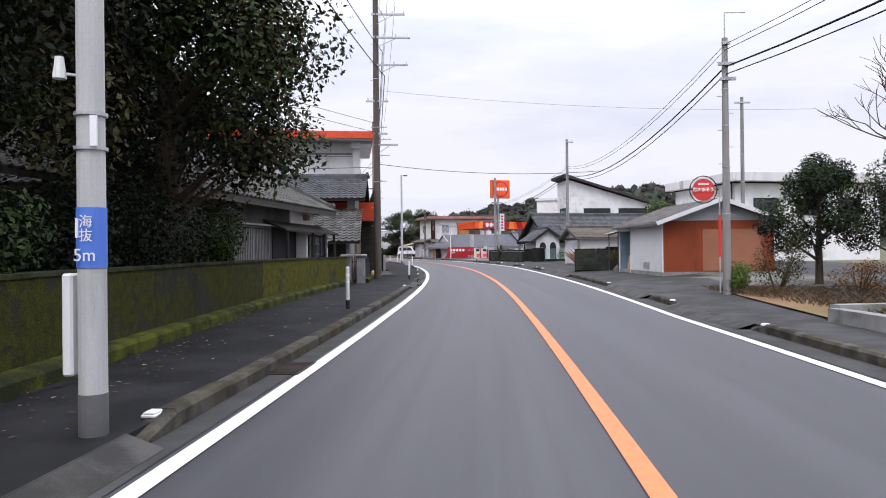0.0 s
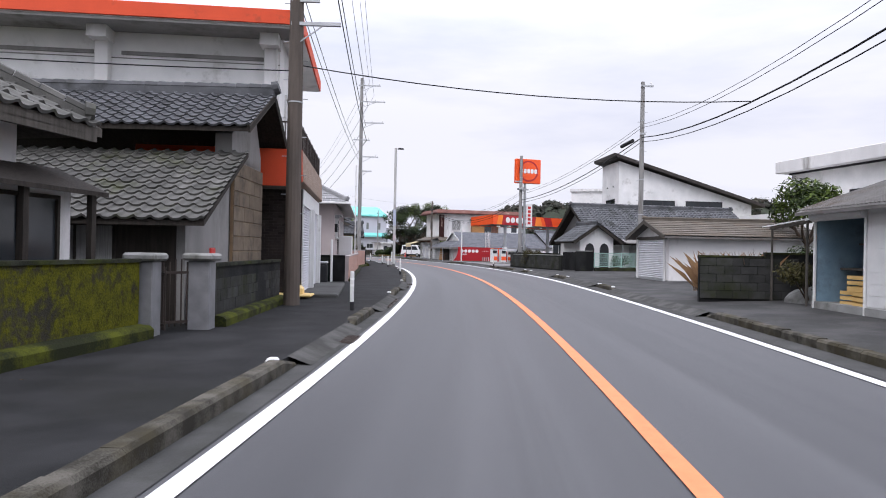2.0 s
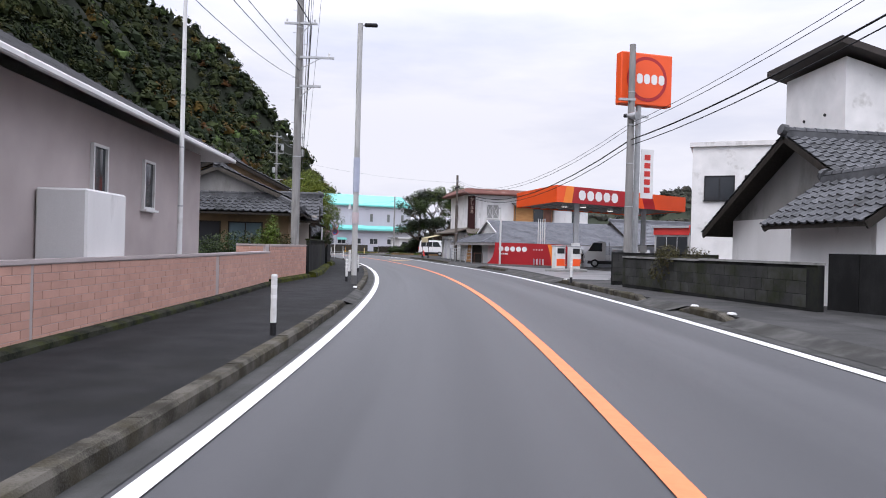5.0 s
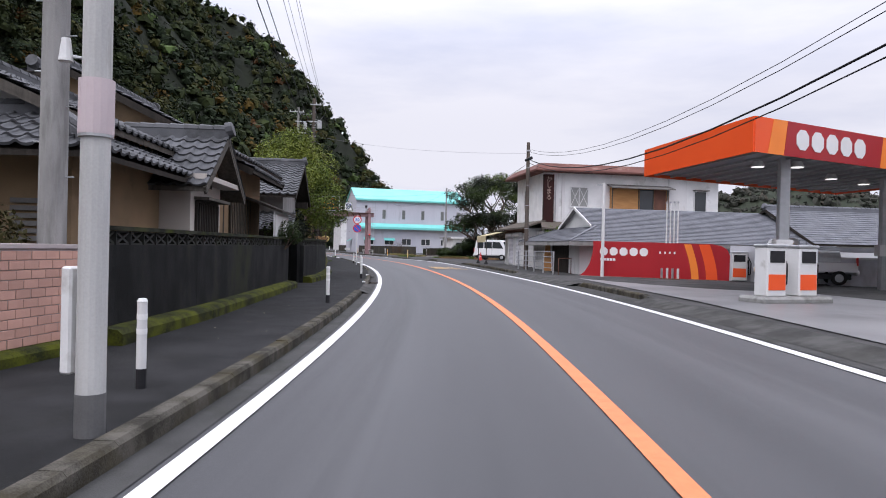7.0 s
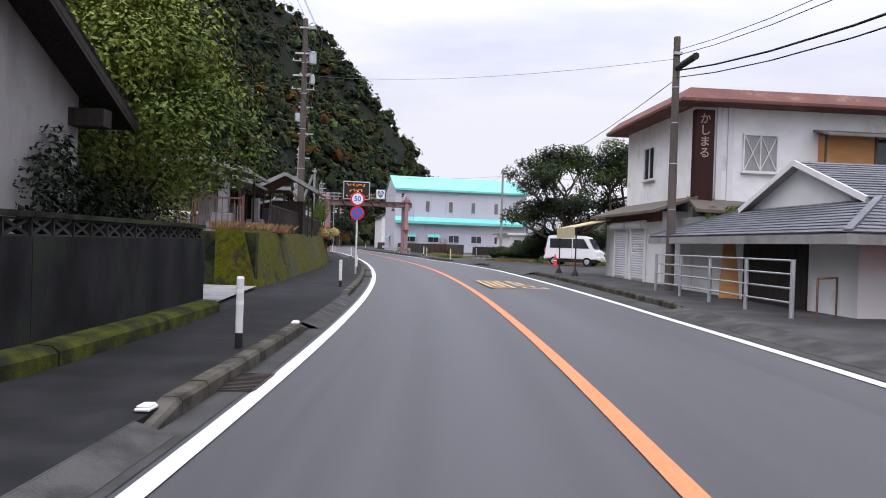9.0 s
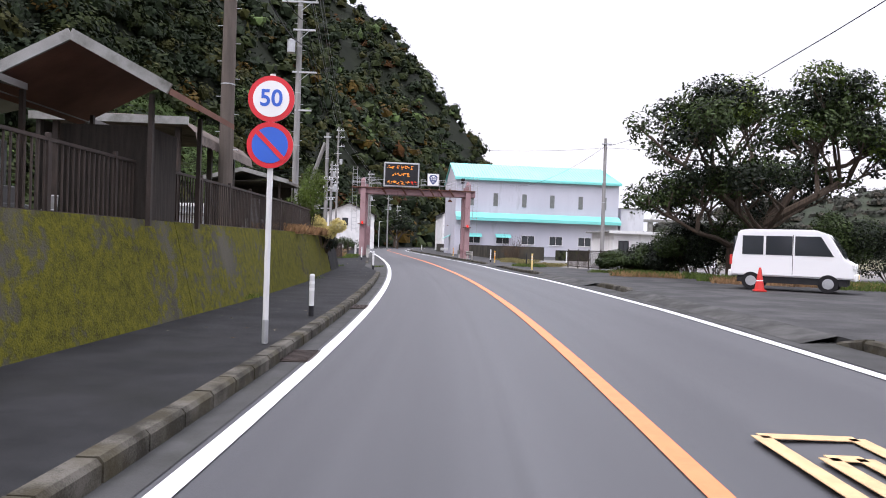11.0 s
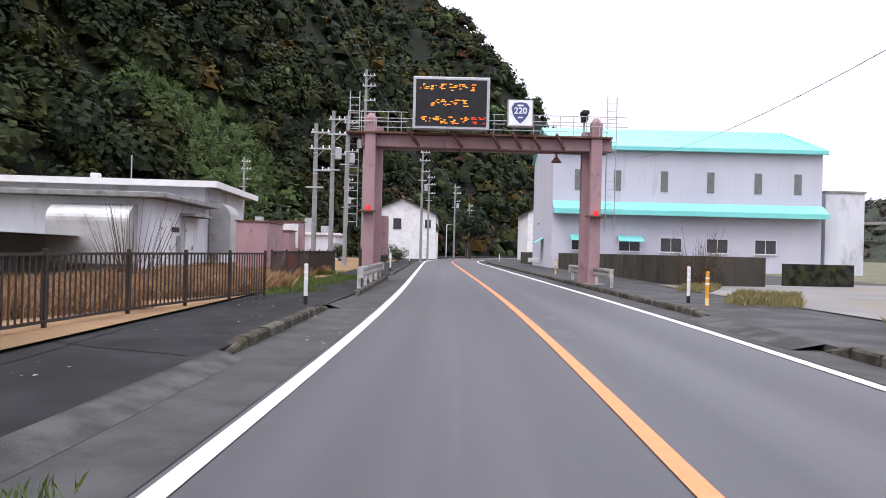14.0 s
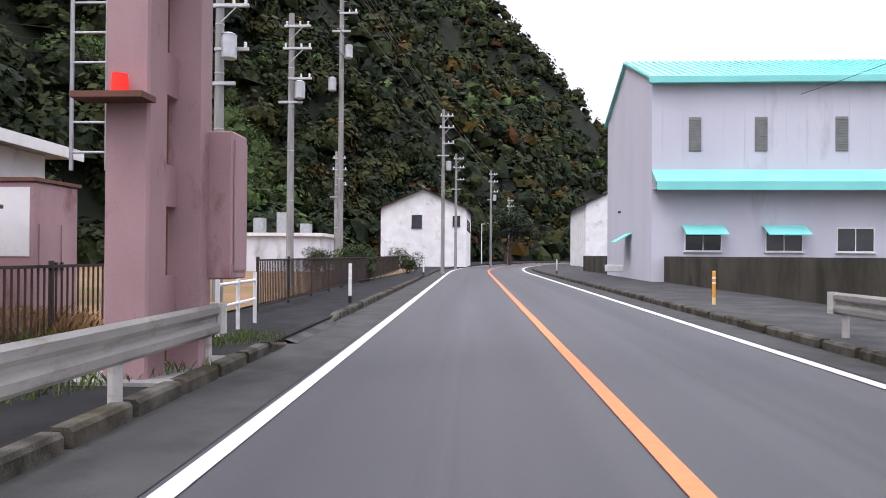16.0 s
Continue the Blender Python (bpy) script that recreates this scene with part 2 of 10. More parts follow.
solo("centre_line", strip(-40, 330, -0.08, 0.08, 0.012, step=1.0), LINE_ORANGE, "solid orange painted centre line", "road marking", kind="structure")

# ---- more building helpers ----
def roof_face(name, parent, a, b, c, d, thick, material, label=""):
    """A sloping roof slab: eave from a to b, ridge from d to c."""
    pts = [a, b, c, d] if c != d else [a, b, c]
    return part(name, slab(pts, thick), material, parent, label)


def kawara_mesh(w, l):
    """One wavy clay roof tile with a rounded lip, lying in x (along the eave) and y (up the slope)."""
    bm = bmesh.new()
    prof = [(-.5, .035), (-.3, .004), (-.08, 0.0), (.14, .012), (.3, .04), (.44, .052), (.56, .036)]
    rows = []
    for y, dz in ((0, -.028), (0, .014), (l * 1.12, 0)):
        rows.append([bm.verts.new((x * w, y, z + dz)) for x, z in prof])
    for r, q in zip(rows, rows[1:]):
        for i in range(len(prof) - 1):
            bm.faces.new((r[i], r[i + 1], q[i + 1], q[i]))
    return bm


def tiles(parent, a, b, c, d, material, w=.28, l=.26, singles=0, name="roof_tile"):
    """Courses of clay tiles on the slope with its eave from a to b and its ridge from d to c (a hip may taper)."""
    a, b, c, d = (Vector(p) for p in (a, b, c, d))
    ex = (b - a).normalized()
    up = ((c + d) / 2 - (a + b) / 2)
    up = (up - ex * up.dot(ex))
    h = up.length
    up.normalize()
    nz = ex.cross(up)
    if nz.z < 0:
        nz = -nz
    la, ra = (d - a).dot(ex) / h, (c - b).dot(ex) / h
    width = (b - a).length
    rows = max(1, int(h / l))
    l = h / rows
    cells = []
    for r in range(rows):
        y = r * l
        x0, x1 = la * (y + l * .5), width + ra * (y + l * .5)
        k = max(1, int(round((x1 - x0) / w)))
        for i in range(k):
            cells.append((x0 + (i + .5) * (x1 - x0) / k, y))
    turn = Matrix((ex, up, nz)).transposed().to_4x4()
    tilt = Matrix.Rotation(math.atan2(.022, l), 4, "X")
    me = mesh_from(kawara_mesh(w, l), name, material)
    rnd = random.Random(len(cells))
    for x, y in cells[:singles]:
        m = Matrix.Translation(a + ex * x + up * (y - .03) + nz * .035) @ turn @ tilt.inverted() @ Matrix.Rotation(rnd.uniform(-.02, .02), 4, "Z")
        share(name, me, parent, m)
    rest = cells[singles:]
    if rest:
        co = np.array([v.co for v in me.vertices])
        fs = np.array([p.vertices for p in me.polygons])
        vs, fa = [], []
        for i, (x, y) in enumerate(rest):
            m = Matrix.Translation(a + ex * x + up * (y - .03) + nz * (.035 + rnd.uniform(-.004, .004))) @ turn @ tilt.inverted()
            mm = np.array(m)
            vs.append(co @ mm[:3, :3].T + mm[:3, 3])
            fa.append(fs + i * len(co))
        big = bpy.data.meshes.new("roof_tiles")
        big.from_pydata(np.concatenate(vs).tolist(), [], np.concatenate(fa).tolist())
        big.materials.append(material)
        ob = new("roof_tiles", big)
        ob.parent = parent
        tagged(ob, kind="stuff")
    return cells


def ridge(parent, p, q, material, r=.13, name="ridge"):
    """A built-up tile ridge: a stack with a round cap and an end tile."""
    p, q = Vector(p), Vector(q)
    bm = beam(p + Vector((0, 0, -.04)), q + Vector((0, 0, -.04)), r * 2.0, .2)
    n = max(2, int((q - p).length / .3))
    for i in range(n):
        s, e = p.lerp(q, i / n), p.lerp(q, (i + .96) / n)
        rod(s + Vector((0, 0, .09)), e + Vector((0, 0, .09)), r * .8, r * .68, 8, bm)
    part(name, bm, material, parent)
    bm = bmesh.new()
    d = (q - p).normalized()
    for e, sg in ((p, -1), (q, 1)):
        rod(e + d * sg * -.05 + Vector((0, 0, .08)), e + d * sg * .08 + Vector((0, 0, .12)), r * 1.25, r * 1.1, 10, bm)
    part("ridge_end", bm, material, parent)


def window(parent, x, z, w, h, y, frame_mat, glass, cols=2, depth=.06, sill=True, face=-1, axis="y", name="window", hood=None):
    """A framed window on a wall that faces -y (or +-x) in the thing's own axes; x and z are its lower left corner."""
    def bx(u0, u1, d0, d1, z0, z1, bm=None, bevel=0.0):
        lo, hi = sorted((y + face * d0, y + face * d1))
        return box(u0, u1, lo, hi, z0, z1, bm, bevel) if axis == "y" else box(lo, hi, u0, u1, z0, z1, bm, bevel)
    win = part(name, bx(x, x + w, .0, .015, z, z + h), glass, parent)
    fr = bmesh.new()
    t = .05
    bx(x - t, x, -.02, depth, z - t, z + h + t, fr)
    bx(x + w, x + w + t, -.02, depth, z - t, z + h + t, fr)
    bx(x, x + w, -.02, depth, z + h, z + h + t, fr)
    bx(x, x + w, -.02, depth, z - t, z, fr)
    for i in range(1, cols):
        u = x + w * i / cols
        bx(u - .02, u + .02, .012, depth * .8, z, z + h, fr)
    part("window_frame", fr, frame_mat, win)
    if sill:
        part("window_sill", bx(x - .1, x + w + .1, -.02, depth + .06, z - t - .05, z - t - .003), frame_mat, win)
    if hood:
        part("window_hood", bx(x - .12, x + w + .12, .0, .3, z + h + t + .01, z + h + t + .07), hood, win)
    return win


def quick_mesh(name, verts, faces):
    """A mesh from arrays: verts (n, 3) and a list of face arrays, each of one corner count."""
    me = bpy.data.meshes.new(name)
    me.vertices.add(len(verts))
    me.vertices.foreach_set("co", np.ascontiguousarray(verts, dtype=np.float32).ravel())
    size = np.concatenate([np.full(len(f), f.shape[1], np.int32) for f in faces])
    idx = np.concatenate([np.ascontiguousarray(f, dtype=np.int32).ravel() for f in faces])
    me.loops.add(len(idx))
    me.loops.foreach_set("vertex_index", idx)
    me.polygons.add(len(size))
    me.polygons.foreach_set("loop_start", np.concatenate([[0], np.cumsum(size)[:-1]]).astype(np.int32))
    me.update(calc_edges=True)
    return me


def leaf_cloud(name, clumps, count, size, materials, parent=None, seed=1, flat=.5, weights=None):
    """A crown of small leaves: each leaf a bent card near the skin of one of the clumps (x, y, z, rx, ry, rz)."""
    rng = np.random.default_rng(seed)
    count = int(count * 1.15)
    cl = np.array(clumps, float)
    vol = (cl[:, 3] * cl[:, 4] * cl[:, 5]) ** .67
    pick = rng.choice(len(cl), count, p=vol / vol.sum())
    d = rng.normal(size=(count, 3))
    d /= np.linalg.norm(d, axis=1)[:, None]
    rad = rng.uniform(.45, 1.08, count) ** .6
    pos = cl[pick, :3] + d * cl[pick, 3:] * rad[:, None]
    nrm = d * .8 + rng.normal(size=(count, 3)) * .55 + np.array([0, 0, flat])
    nrm /= np.linalg.norm(nrm, axis=1)[:, None]
    t = np.cross(nrm, rng.normal(size=(count, 3)))
    t /= np.linalg.norm(t, axis=1)[:, None]
    b = np.cross(nrm, t)
    s = size * .76 * rng.uniform(.5, 1.4, count)[:, None]
    v = np.stack([pos - t * s, pos - b * s * .5 + nrm * s * .12, pos + t * s, pos + b * s * .5 + nrm * s * .12], 1).reshape(-1, 3)
    f = np.arange(count * 4).reshape(-1, 4)
    me = quick_mesh(name, v, [f])
    for m in materials:
        me.materials.append(m)
    if len(materials) > 1:
        kinds = rng.choice(len(materials), len(cl), p=weights)
        me.polygons.foreach_set("material_index", kinds[pick].astype(np.int32))
    ob = new(name, me)
    ob.parent = parent
    return ob


def limbs(bm, p, d, length, r, depth, rng, tips, spread=.7, kids=3):
    """Branches that fork and taper; their ends go into tips."""
    q = p + d * length
    mid = p.lerp(q, .5) + Vector([rng.uniform(-1, 1) for _ in range(3)]) * length * .07
    rod(p, mid, r, r * .85, 7, bm)
    rod(mid, q, r * .85, r * .66, 7, bm)
    if depth == 0:
        tips.append(q)
        return
    for i in range(kids):
        a = Vector([rng.uniform(-1, 1), rng.uniform(-1, 1), rng.uniform(-.15, .8)]).normalized()
        limbs(bm, q if i else mid.lerp(q, .6), (d * (1 - spread * .6) + a * spread).normalized(), length * rng.uniform(.62, .85), r * .6, depth - 1, rng, tips, spread, kids)


def tree(name, label, at_, height, crown_w, leaf_mats, bark, seed=1, leaves=9000, leaf=.12, first=.3, clump=.8, depth=3, kids=3, tall=1.0, weights=None, lean=(0, 0)):
    rng = random.Random(seed)
    th = thing(name, label, "tree", at_)
    bm = bmesh.new()
    tips = []
    base = height * first
    rod((0, 0, -.3), (lean[0] * .3, lean[1] * .3, base), height * .03 + .03, height * .022 + .02, 10, bm)
    top = Vector((lean[0] * .3, lean[1] * .3, base))
    for i in range(4):
        a = i * 1.7 + rng.uniform(0, 1)
        d = Vector((math.cos(a) * crown_w / height * 1.5 + lean[0], math.sin(a) * crown_w / height * 1.5 + lean[1], 1.0 * tall + (i == 0) * .8)).normalized()
        limbs(bm, top, d, height * .26, height * .016 + .015, depth - 1, rng, tips, .75, kids)
    hi = max(p.z for p in tips)
    k = (height - clump) / hi
    wd = max(max(abs(p.x), abs(p.y)) for p in tips)
    kx = (crown_w / 2 - clump * .6) / wd
    for v in bm.verts:
        f = min(1, max(0, v.co.z / base - .5))
        v.co = Vector((v.co.x * (1 + (kx - 1) * f), v.co.y * (1 + (kx - 1) * f), v.co.z * k if v.co.z > 0 else v.co.z))
    part("trunk", bm, bark, th)
    cl = [(p.x * kx, p.y * kx, p.z * k, clump * rng.uniform(.6, 1.25), clump * rng.uniform(.6, 1.25), clump * rng.uniform(.4, .8)) for p in tips]
    leaf_cloud("crown", cl, leaves, leaf, leaf_mats, th, seed, weights=weights)
    return th


def full_tree(name, label, at_, base, height, w, leaf_mats, bark, seed=1, leaves=30000, leaf=.06, weights=None, clumps=70, d=None, top=.45):
    """A dense tree whose leafy clumps fill an egg-shaped crown from base to height."""
    rng = random.Random(seed)
    d = d or w
    th = thing(name, label, "tree", at_)
    bm = bmesh.new()
    rod((0, 0, -.3), (0, 0, height * .75), height * .028 + .03, .04, 10, bm)
    cl = []
    for i in range(clumps):
        u = rng.random() ** .8
        z = base + (height - base) * u
        prof = (math.sin(math.pi * min(1, .18 + u * .82)) ** .6) * (1 - top * u)
        a, rr_ = rng.uniform(0, 2 * math.pi), math.sqrt(rng.uniform(.1, 1)) * prof
        x, y = math.cos(a) * rr_ * w / 2, math.sin(a) * rr_ * d / 2
        c = w * rng.uniform(.09, .17)
        cl.append((x, y, z, c, c, c * rng.uniform(.7, 1.2)))
        if i % 3 == 0:
            rod((0, 0, max(base * .6, z - w * .25)), (x, y, z), .05, .012, 6, bm)
    part("trunk", bm, bark, th)
    leaf_cloud("crown", cl, leaves, leaf, leaf_mats, th, seed, weights=weights)
    return th


def bush(name, label, at_, w, h, leaf_mats, bark, seed=1, leaves=2500, leaf=.07, d=None, category="bush"):
    leaf, leaves = leaf * .72, int(leaves * 1.8)
    rng = random.Random(seed)
    d = d or w
    th = thing(name, label, category, at_)
    bm = bmesh.new()
    cl = []
    for i in range(9):
        x, y = rng.uniform(-.36, .36) * w, rng.uniform(-.36, .36) * d
        z = h * rng.uniform(.3, .8)
        rod((x * .15, y * .15, -.05), (x, y, z), .025, .01, 6, bm)
        cl.append((x, y, z, w * rng.uniform(.16, .3), d * rng.uniform(.16, .3), h * rng.uniform(.18, .3)))
    part("woody_base", bm, bark, th)
    leaf_cloud("foliage", cl, leaves, leaf, leaf_mats, th, seed)
    return th


def tuft_field(name, label, spots, count, height, material, seed=2, lean=.35):
    """Blades of grass or weeds over rectangles (x0, x1, y0, y1, z) of the plan."""
    rng = np.random.default_rng(seed)
    sp = np.array(spots, float)
    area = (sp[:, 1] - sp[:, 0]) * (sp[:, 3] - sp[:, 2])
    count = int(count * 1.7)
    k = rng.choice(len(sp), count, p=area / area.sum())
    x = rng.uniform(sp[k, 0], sp[k, 1])
    y = rng.uniform(sp[k, 2], sp[k, 3])
    z = sp[k, 4]
    h = height * rng.uniform(.35, 1.2, count)
    a = rng.uniform(0, 6.28, count)
    w = .006 + h * .012
    lx, ly = rng.normal(size=count) * lean * h, rng.normal(size=count) * lean * h
    cx_, sx_ = np.cos(a) * w, np.sin(a) * w
    v = np.stack([np.stack([x - cx_, y - sx_, z], 1), np.stack([x + cx_, y + sx_, z], 1), np.stack([x + cx_ * .7 + lx * .4, y + sx_ * .7 + ly * .4, z + h * .6], 1), np.stack([x + lx, y + ly, z + h], 1)], 1).reshape(-1, 3)
    me = quick_mesh(name, v, [np.arange(count * 4).reshape(-1, 4)])
    me.materials.append(material)
    return tagged(new(name, me), label, "grass", kind="stuff")


def cable(name, points, sag, r, material, parent=None, label="black overhead cable sagging between two poles"):
    """Wires strung from point to point."""
    cu = bpy.data.curves.new(name, "CURVE")
    cu.dimensions = "3D"
    cu.bevel_depth = r
    cu.bevel_resolution = 1
    pts = []
    for p, q in zip(points, points[1:]):
        p, q = Vector(p), Vector(q)
        for i in range(13):
            f = i / 12
            pts.append(p.lerp(q, f) - Vector((0, 0, sag * 4 * f * (1 - f))))
    sp = cu.splines.new("POLY")
    sp.points.add(len(pts) - 1)
    for s, p in zip(sp.points, pts):
        s.co = (*p, 1)
    tmp = bpy.data.objects.new(name, cu)
    me = bpy.data.meshes.new_from_object(tmp)
    bpy.data.objects.remove(tmp)
    me.materials.clear()
    me.materials.append(material)
    ob = new(name, me)
    ob.parent = parent
    return tagged(ob, label, "cable", group="overhead cables")


def text(body, size, parent, m, material, depth=.01, name="lettering", label="", bold=0.0):
    cu = bpy.data.curves.new(name, "FONT")
    cu.body = body
    cu.size = size
    cu.align_x, cu.align_y = "CENTER", "CENTER"
    cu.extrude = depth
    cu.offset = bold
    tmp = bpy.data.objects.new(name, cu)
    me = bpy.data.meshes.new_from_object(tmp)
    bpy.data.objects.remove(tmp)
    me.materials.clear()
    me.materials.append(material)
    ob = new(name, me)
    ob.parent = parent
    ob.matrix_basis = m
    return tagged(ob, label)


# ---- materials of things ----
MOSS = mat("mossy_concrete", (.036, .038, .026), (.008, .009, .006), 3.0, .95, .6, fine=35, stain=(.042, .052, .008), stain_scale=1.6, stain_amount=.45, hard=True)
MOSS_BRIGHT = mat("bright_moss", (.07, .078, .008), (.018, .021, .008), 2.4, 1.0, .8, fine=40, stain=(.016, .018, .009), stain_scale=1.1, stain_amount=.35, hard=True)
DARK_WALL = mat("blackened_concrete", (.020, .0203, .0205), (.007, .0073, .0073), 1.6, .9, .4, fine=60, stretch=(1, 1, .5), stain=(.022, .027, .007), stain_scale=.8, stain_amount=.3, hard=True)
BLOCK = mat("concrete_block", (0.0525, 0.0525, 0.0504), (0.0245, 0.0252, 0.0238), 2.5, .95, .4, fine=90, stain=(0.0245, 0.028, 0.014), stain_scale=1.1, stain_amount=.5, objrand=.18)
TILE = mat("roof_tile_grey", (0.1054, 0.1085, 0.1147), (0.0527, 0.05456, 0.0589), 2.0, .6, .2, fine=60, stain=(0.031, 0.03224, 0.031), stain_scale=1.3, stain_amount=.35, island=.2)
TILE_OLD = mat("roof_tile_old", (0.116, 0.1131, 0.1044), (0.0522, 0.0522, 0.04756), 2.0, .75, .3, fine=60, stain=(0.058, 0.0638, 0.029), stain_scale=1.2, stain_amount=.3, island=.25)
SLATE = mat("roof_slate", (.15, .155, .17), (.10, .104, .115), 1.5, .7, .2, fine=70, island=.12)
PLASTER = mat("grey_plaster", (0.3168, 0.3072, 0.2976), (0.192, 0.1872, 0.1824), .8, .9, .15, fine=60, stretch=(1, 1, .35), stain=(0.1248, 0.12, 0.1104), stain_scale=.8, stain_amount=.45)
PLASTER_W = mat("white_plaster", (.74, .73, .72), (.57, .56, .55), .9, .9, .12, fine=60, stretch=(1, 1, .3), stain=(.30, .29, .27), stain_scale=.9, stain_amount=.25)
CREAM = mat("cream_render", (.50, .46, .42), (.40, .37, .34), 1.0, .9, .12, fine=90, stain=(.30, .28, .25), stain_scale=.8, stain_amount=.15)
OCHRE = mat("ochre_render", (.32, .22, .13), (.20, .14, .085), 1.0, .9, .15, fine=70, stain=(.12, .09, .06), stain_scale=.7, stain_amount=.3)
PINK_WALL = mat("pink_render", (.44, .385, .375), (.36, .315, .305), 1.2, .85, .1, fine=90)
PINK_TILE = mat("salmon_wall_tile", (.52, .30, .235), (.42, .245, .195), 3.0, .55, .1, fine=60, objrand=.1)
WOOD_DARK = mat("weathered_dark_wood", (.045, .038, .032), (.02, .018, .016), 3.0, .85, .3, fine=50, stretch=(6, 6, .6))
WOOD_GREY = mat("weathered_grey_wood", (0.104, 0.09425, 0.08125), (0.052, 0.0468, 0.0403), 3.0, .85, .3, fine=50, stretch=(6, 6, .6))
PLYWOOD = mat("plywood_board", (.48, .25, .10), (.36, .18, .07), 1.5, .75, .12, fine=40, stretch=(1, 1, 4))
STEEL = mat("galvanised_steel", (.48, .49, .50), (.36, .37, .38), 5, .5, .05, metal=.6, fine=60)
POLE_CONC = mat("pole_concrete", (.30, .295, .285), (.19, .185, .18), 2.0, .9, .2, fine=80, stretch=(3, 3, .5), stain=(.10, .10, .09), stain_scale=.8, stain_amount=.25)
POLE_BROWN = mat("pole_brown", (0.1275, 0.1054, 0.0884), (0.068, 0.0578, 0.051), 2.0, .8, .2, fine=70, stretch=(3, 3, .4))
PAINT_WHITE = mat("white_paint", (.70, .70, .69), (.58, .58, .57), 2.0, .5, .05, fine=50, stain=(.42, .41, .38), stain_scale=2.0, stain_amount=.1)
PAINT_BLACK = mat("black_paint", (.03, .03, .032), (.018, .018, .02), 3.0, .6, .1, fine=60)
PAINT_RED = mat("red_paint", (.62, .035, .025), (.48, .028, .022), 2.0, .5, .05, fine=50)
PAINT_AMBER = mat("amber_paint", (.72, .34, .05), (.6, .27, .04), 3.0, .6, .1, fine=60)
PAINT_YELLOW = mat("yellow_paint", (.80, .60, .26), (.70, .50, .20), 3.0, .6, .1, fine=60)
PAINT_BLUE = mat("blue_sign_paint", (.08, .19, .62), (.07, .16, .54), 2.0, .5, .03)
STATION_RED = mat("deep_red_panel", (.40, .012, .018), (.35, .01, .015), 1.0, .4, .02)
STATION_ORANGE = mat("orange_panel", (.86, .10, .015), (.80, .085, .012), 1.0, .4, .02)
STATION_AMBER = mat("amber_panel", (.90, .25, .03), (.84, .22, .025), 1.0, .4, .02)
ORANGE_FASCIA = mat("orange_fascia_paint", (.74, .10, .04), (.60, .08, .035), 1.2, .6, .08, fine=50, stain=(.35, .07, .04), stain_scale=1.5, stain_amount=.1)
RUST_RED = mat("rusted_iron_red", (.34, .085, .035), (.24, .058, .026), 1.4, .75, .12, fine=40, stretch=(1, 1, .4), stain=(.14, .05, .03), stain_scale=1.2, stain_amount=.25)
GANTRY = mat("faded_pink_steel", (.37, .24, .245), (.28, .175, .182), 1.5, .6, .06, fine=50, stretch=(1, 1, .5), stain=(.16, .075, .075), stain_scale=2.0, stain_amount=.15)
RUST = mat("rust_brown", (.17, .085, .06), (.10, .05, .038), 2.0, .8, .15, fine=50)
GLASS = mat("dark_window_glass", (.035, .04, .045), (.025, .028, .032), 1.0, .08, 0.0)
CURTAIN = mat("net_curtain_behind_glass", (.34, .34, .33), (.20, .20, .195), 6.0, .35, .05, stretch=(8, 8, .4))
SHUTTER = mat("roller_shutter_white", (.62, .62, .65), (.52, .52, .55), 1.2, .5, .03, fine=40, stain=(.38, .38, .38), stain_scale=1.0, stain_amount=.12)
RUBBER = mat("black_rubber", (.02, .02, .021), (.012, .012, .013), 5.0, .8, .1)
CABLE = mat("cable_black", (.02, .02, .022), (.015, .015, .016), 3.0, .7, 0)
CABLE_GREY = mat("cable_grey", (.22, .22, .24), (.16, .16, .18), 3.0, .6, 0)
BARK = mat("bark", (.10, .075, .055), (.045, .035, .028), 4.0, .95, .6, fine=40, stretch=(4, 4, .7))
# dark green taken near black: shade inside dense crowns is in this colour
LEAF_DARK = mat("leaf_dark_shaded", (.0115, .0175, .0075), (.004, .007, .003), 1.2, .6, 0, fine=8, island=.45)
LEAF_MID = mat("leaf_mid", (.040, .060, .0155), (.016, .028, .008), 1.0, .65, 0, fine=8, island=.4)
LEAF_BRIGHT = mat("leaf_bright", (.095, .135, .020), (.034, .055, .010), 1.0, .65, 0, fine=8, island=.35)
LEAF_LIME = mat("leaf_lime", (.17, .20, .030), (.07, .095, .016), 1.0, .65, 0, fine=8, island=.35)
LEAF_OLIVE = mat("leaf_olive", (.062, .056, .018), (.03, .027, .011), 1.0, .65, 0, fine=8, island=.4)
LEAF_RUST = mat("leaf_rust", (.17, .085, .02), (.09, .045, .014), 1.0, .65, 0, fine=8, island=.4)
LEAF_YELLOW = mat("leaf_yellow", (.72, .62, .26), (.52, .43, .13), 1.0, .6, 0, fine=8, island=.25)
LITTER = mat("leaf_litter", (.12, .082, .045), (.055, .04, .024), .8, .9, 0, fine=12, island=.4)
GRASS_PALE = mat("pale_grass", (.23, .20, .085), (.13, .115, .05), .8, .9, 0, fine=12, island=.35)
GRASS_DRY = mat("dry_grass", (.33, .20, .10), (.17, .10, .055), .8, .9, 0, fine=12, island=.35)
GRASS_GREEN = mat("green_grass", (.10, .14, .03), (.05, .075, .018), .8, .85, 0, fine=12, island=.35)
MINT = mat("mint_roof_sheet", (.20, .62, .57), (.16, .54, .50), .6, .45, .03, fine=30)
CLADDING = mat("lavender_grey_cladding", (.54, .54, .595), (.47, .47, .525), .5, .6, .04, fine=30, stretch=(1, 1, .2), stain=(.33, .33, .36), stain_scale=.5, stain_amount=.12)
BRICK_DARK = mat("dark_brown_brick", (.05, .04, .036), (.025, .021, .02), 3.0, .7, .2, fine=60, island=.3)
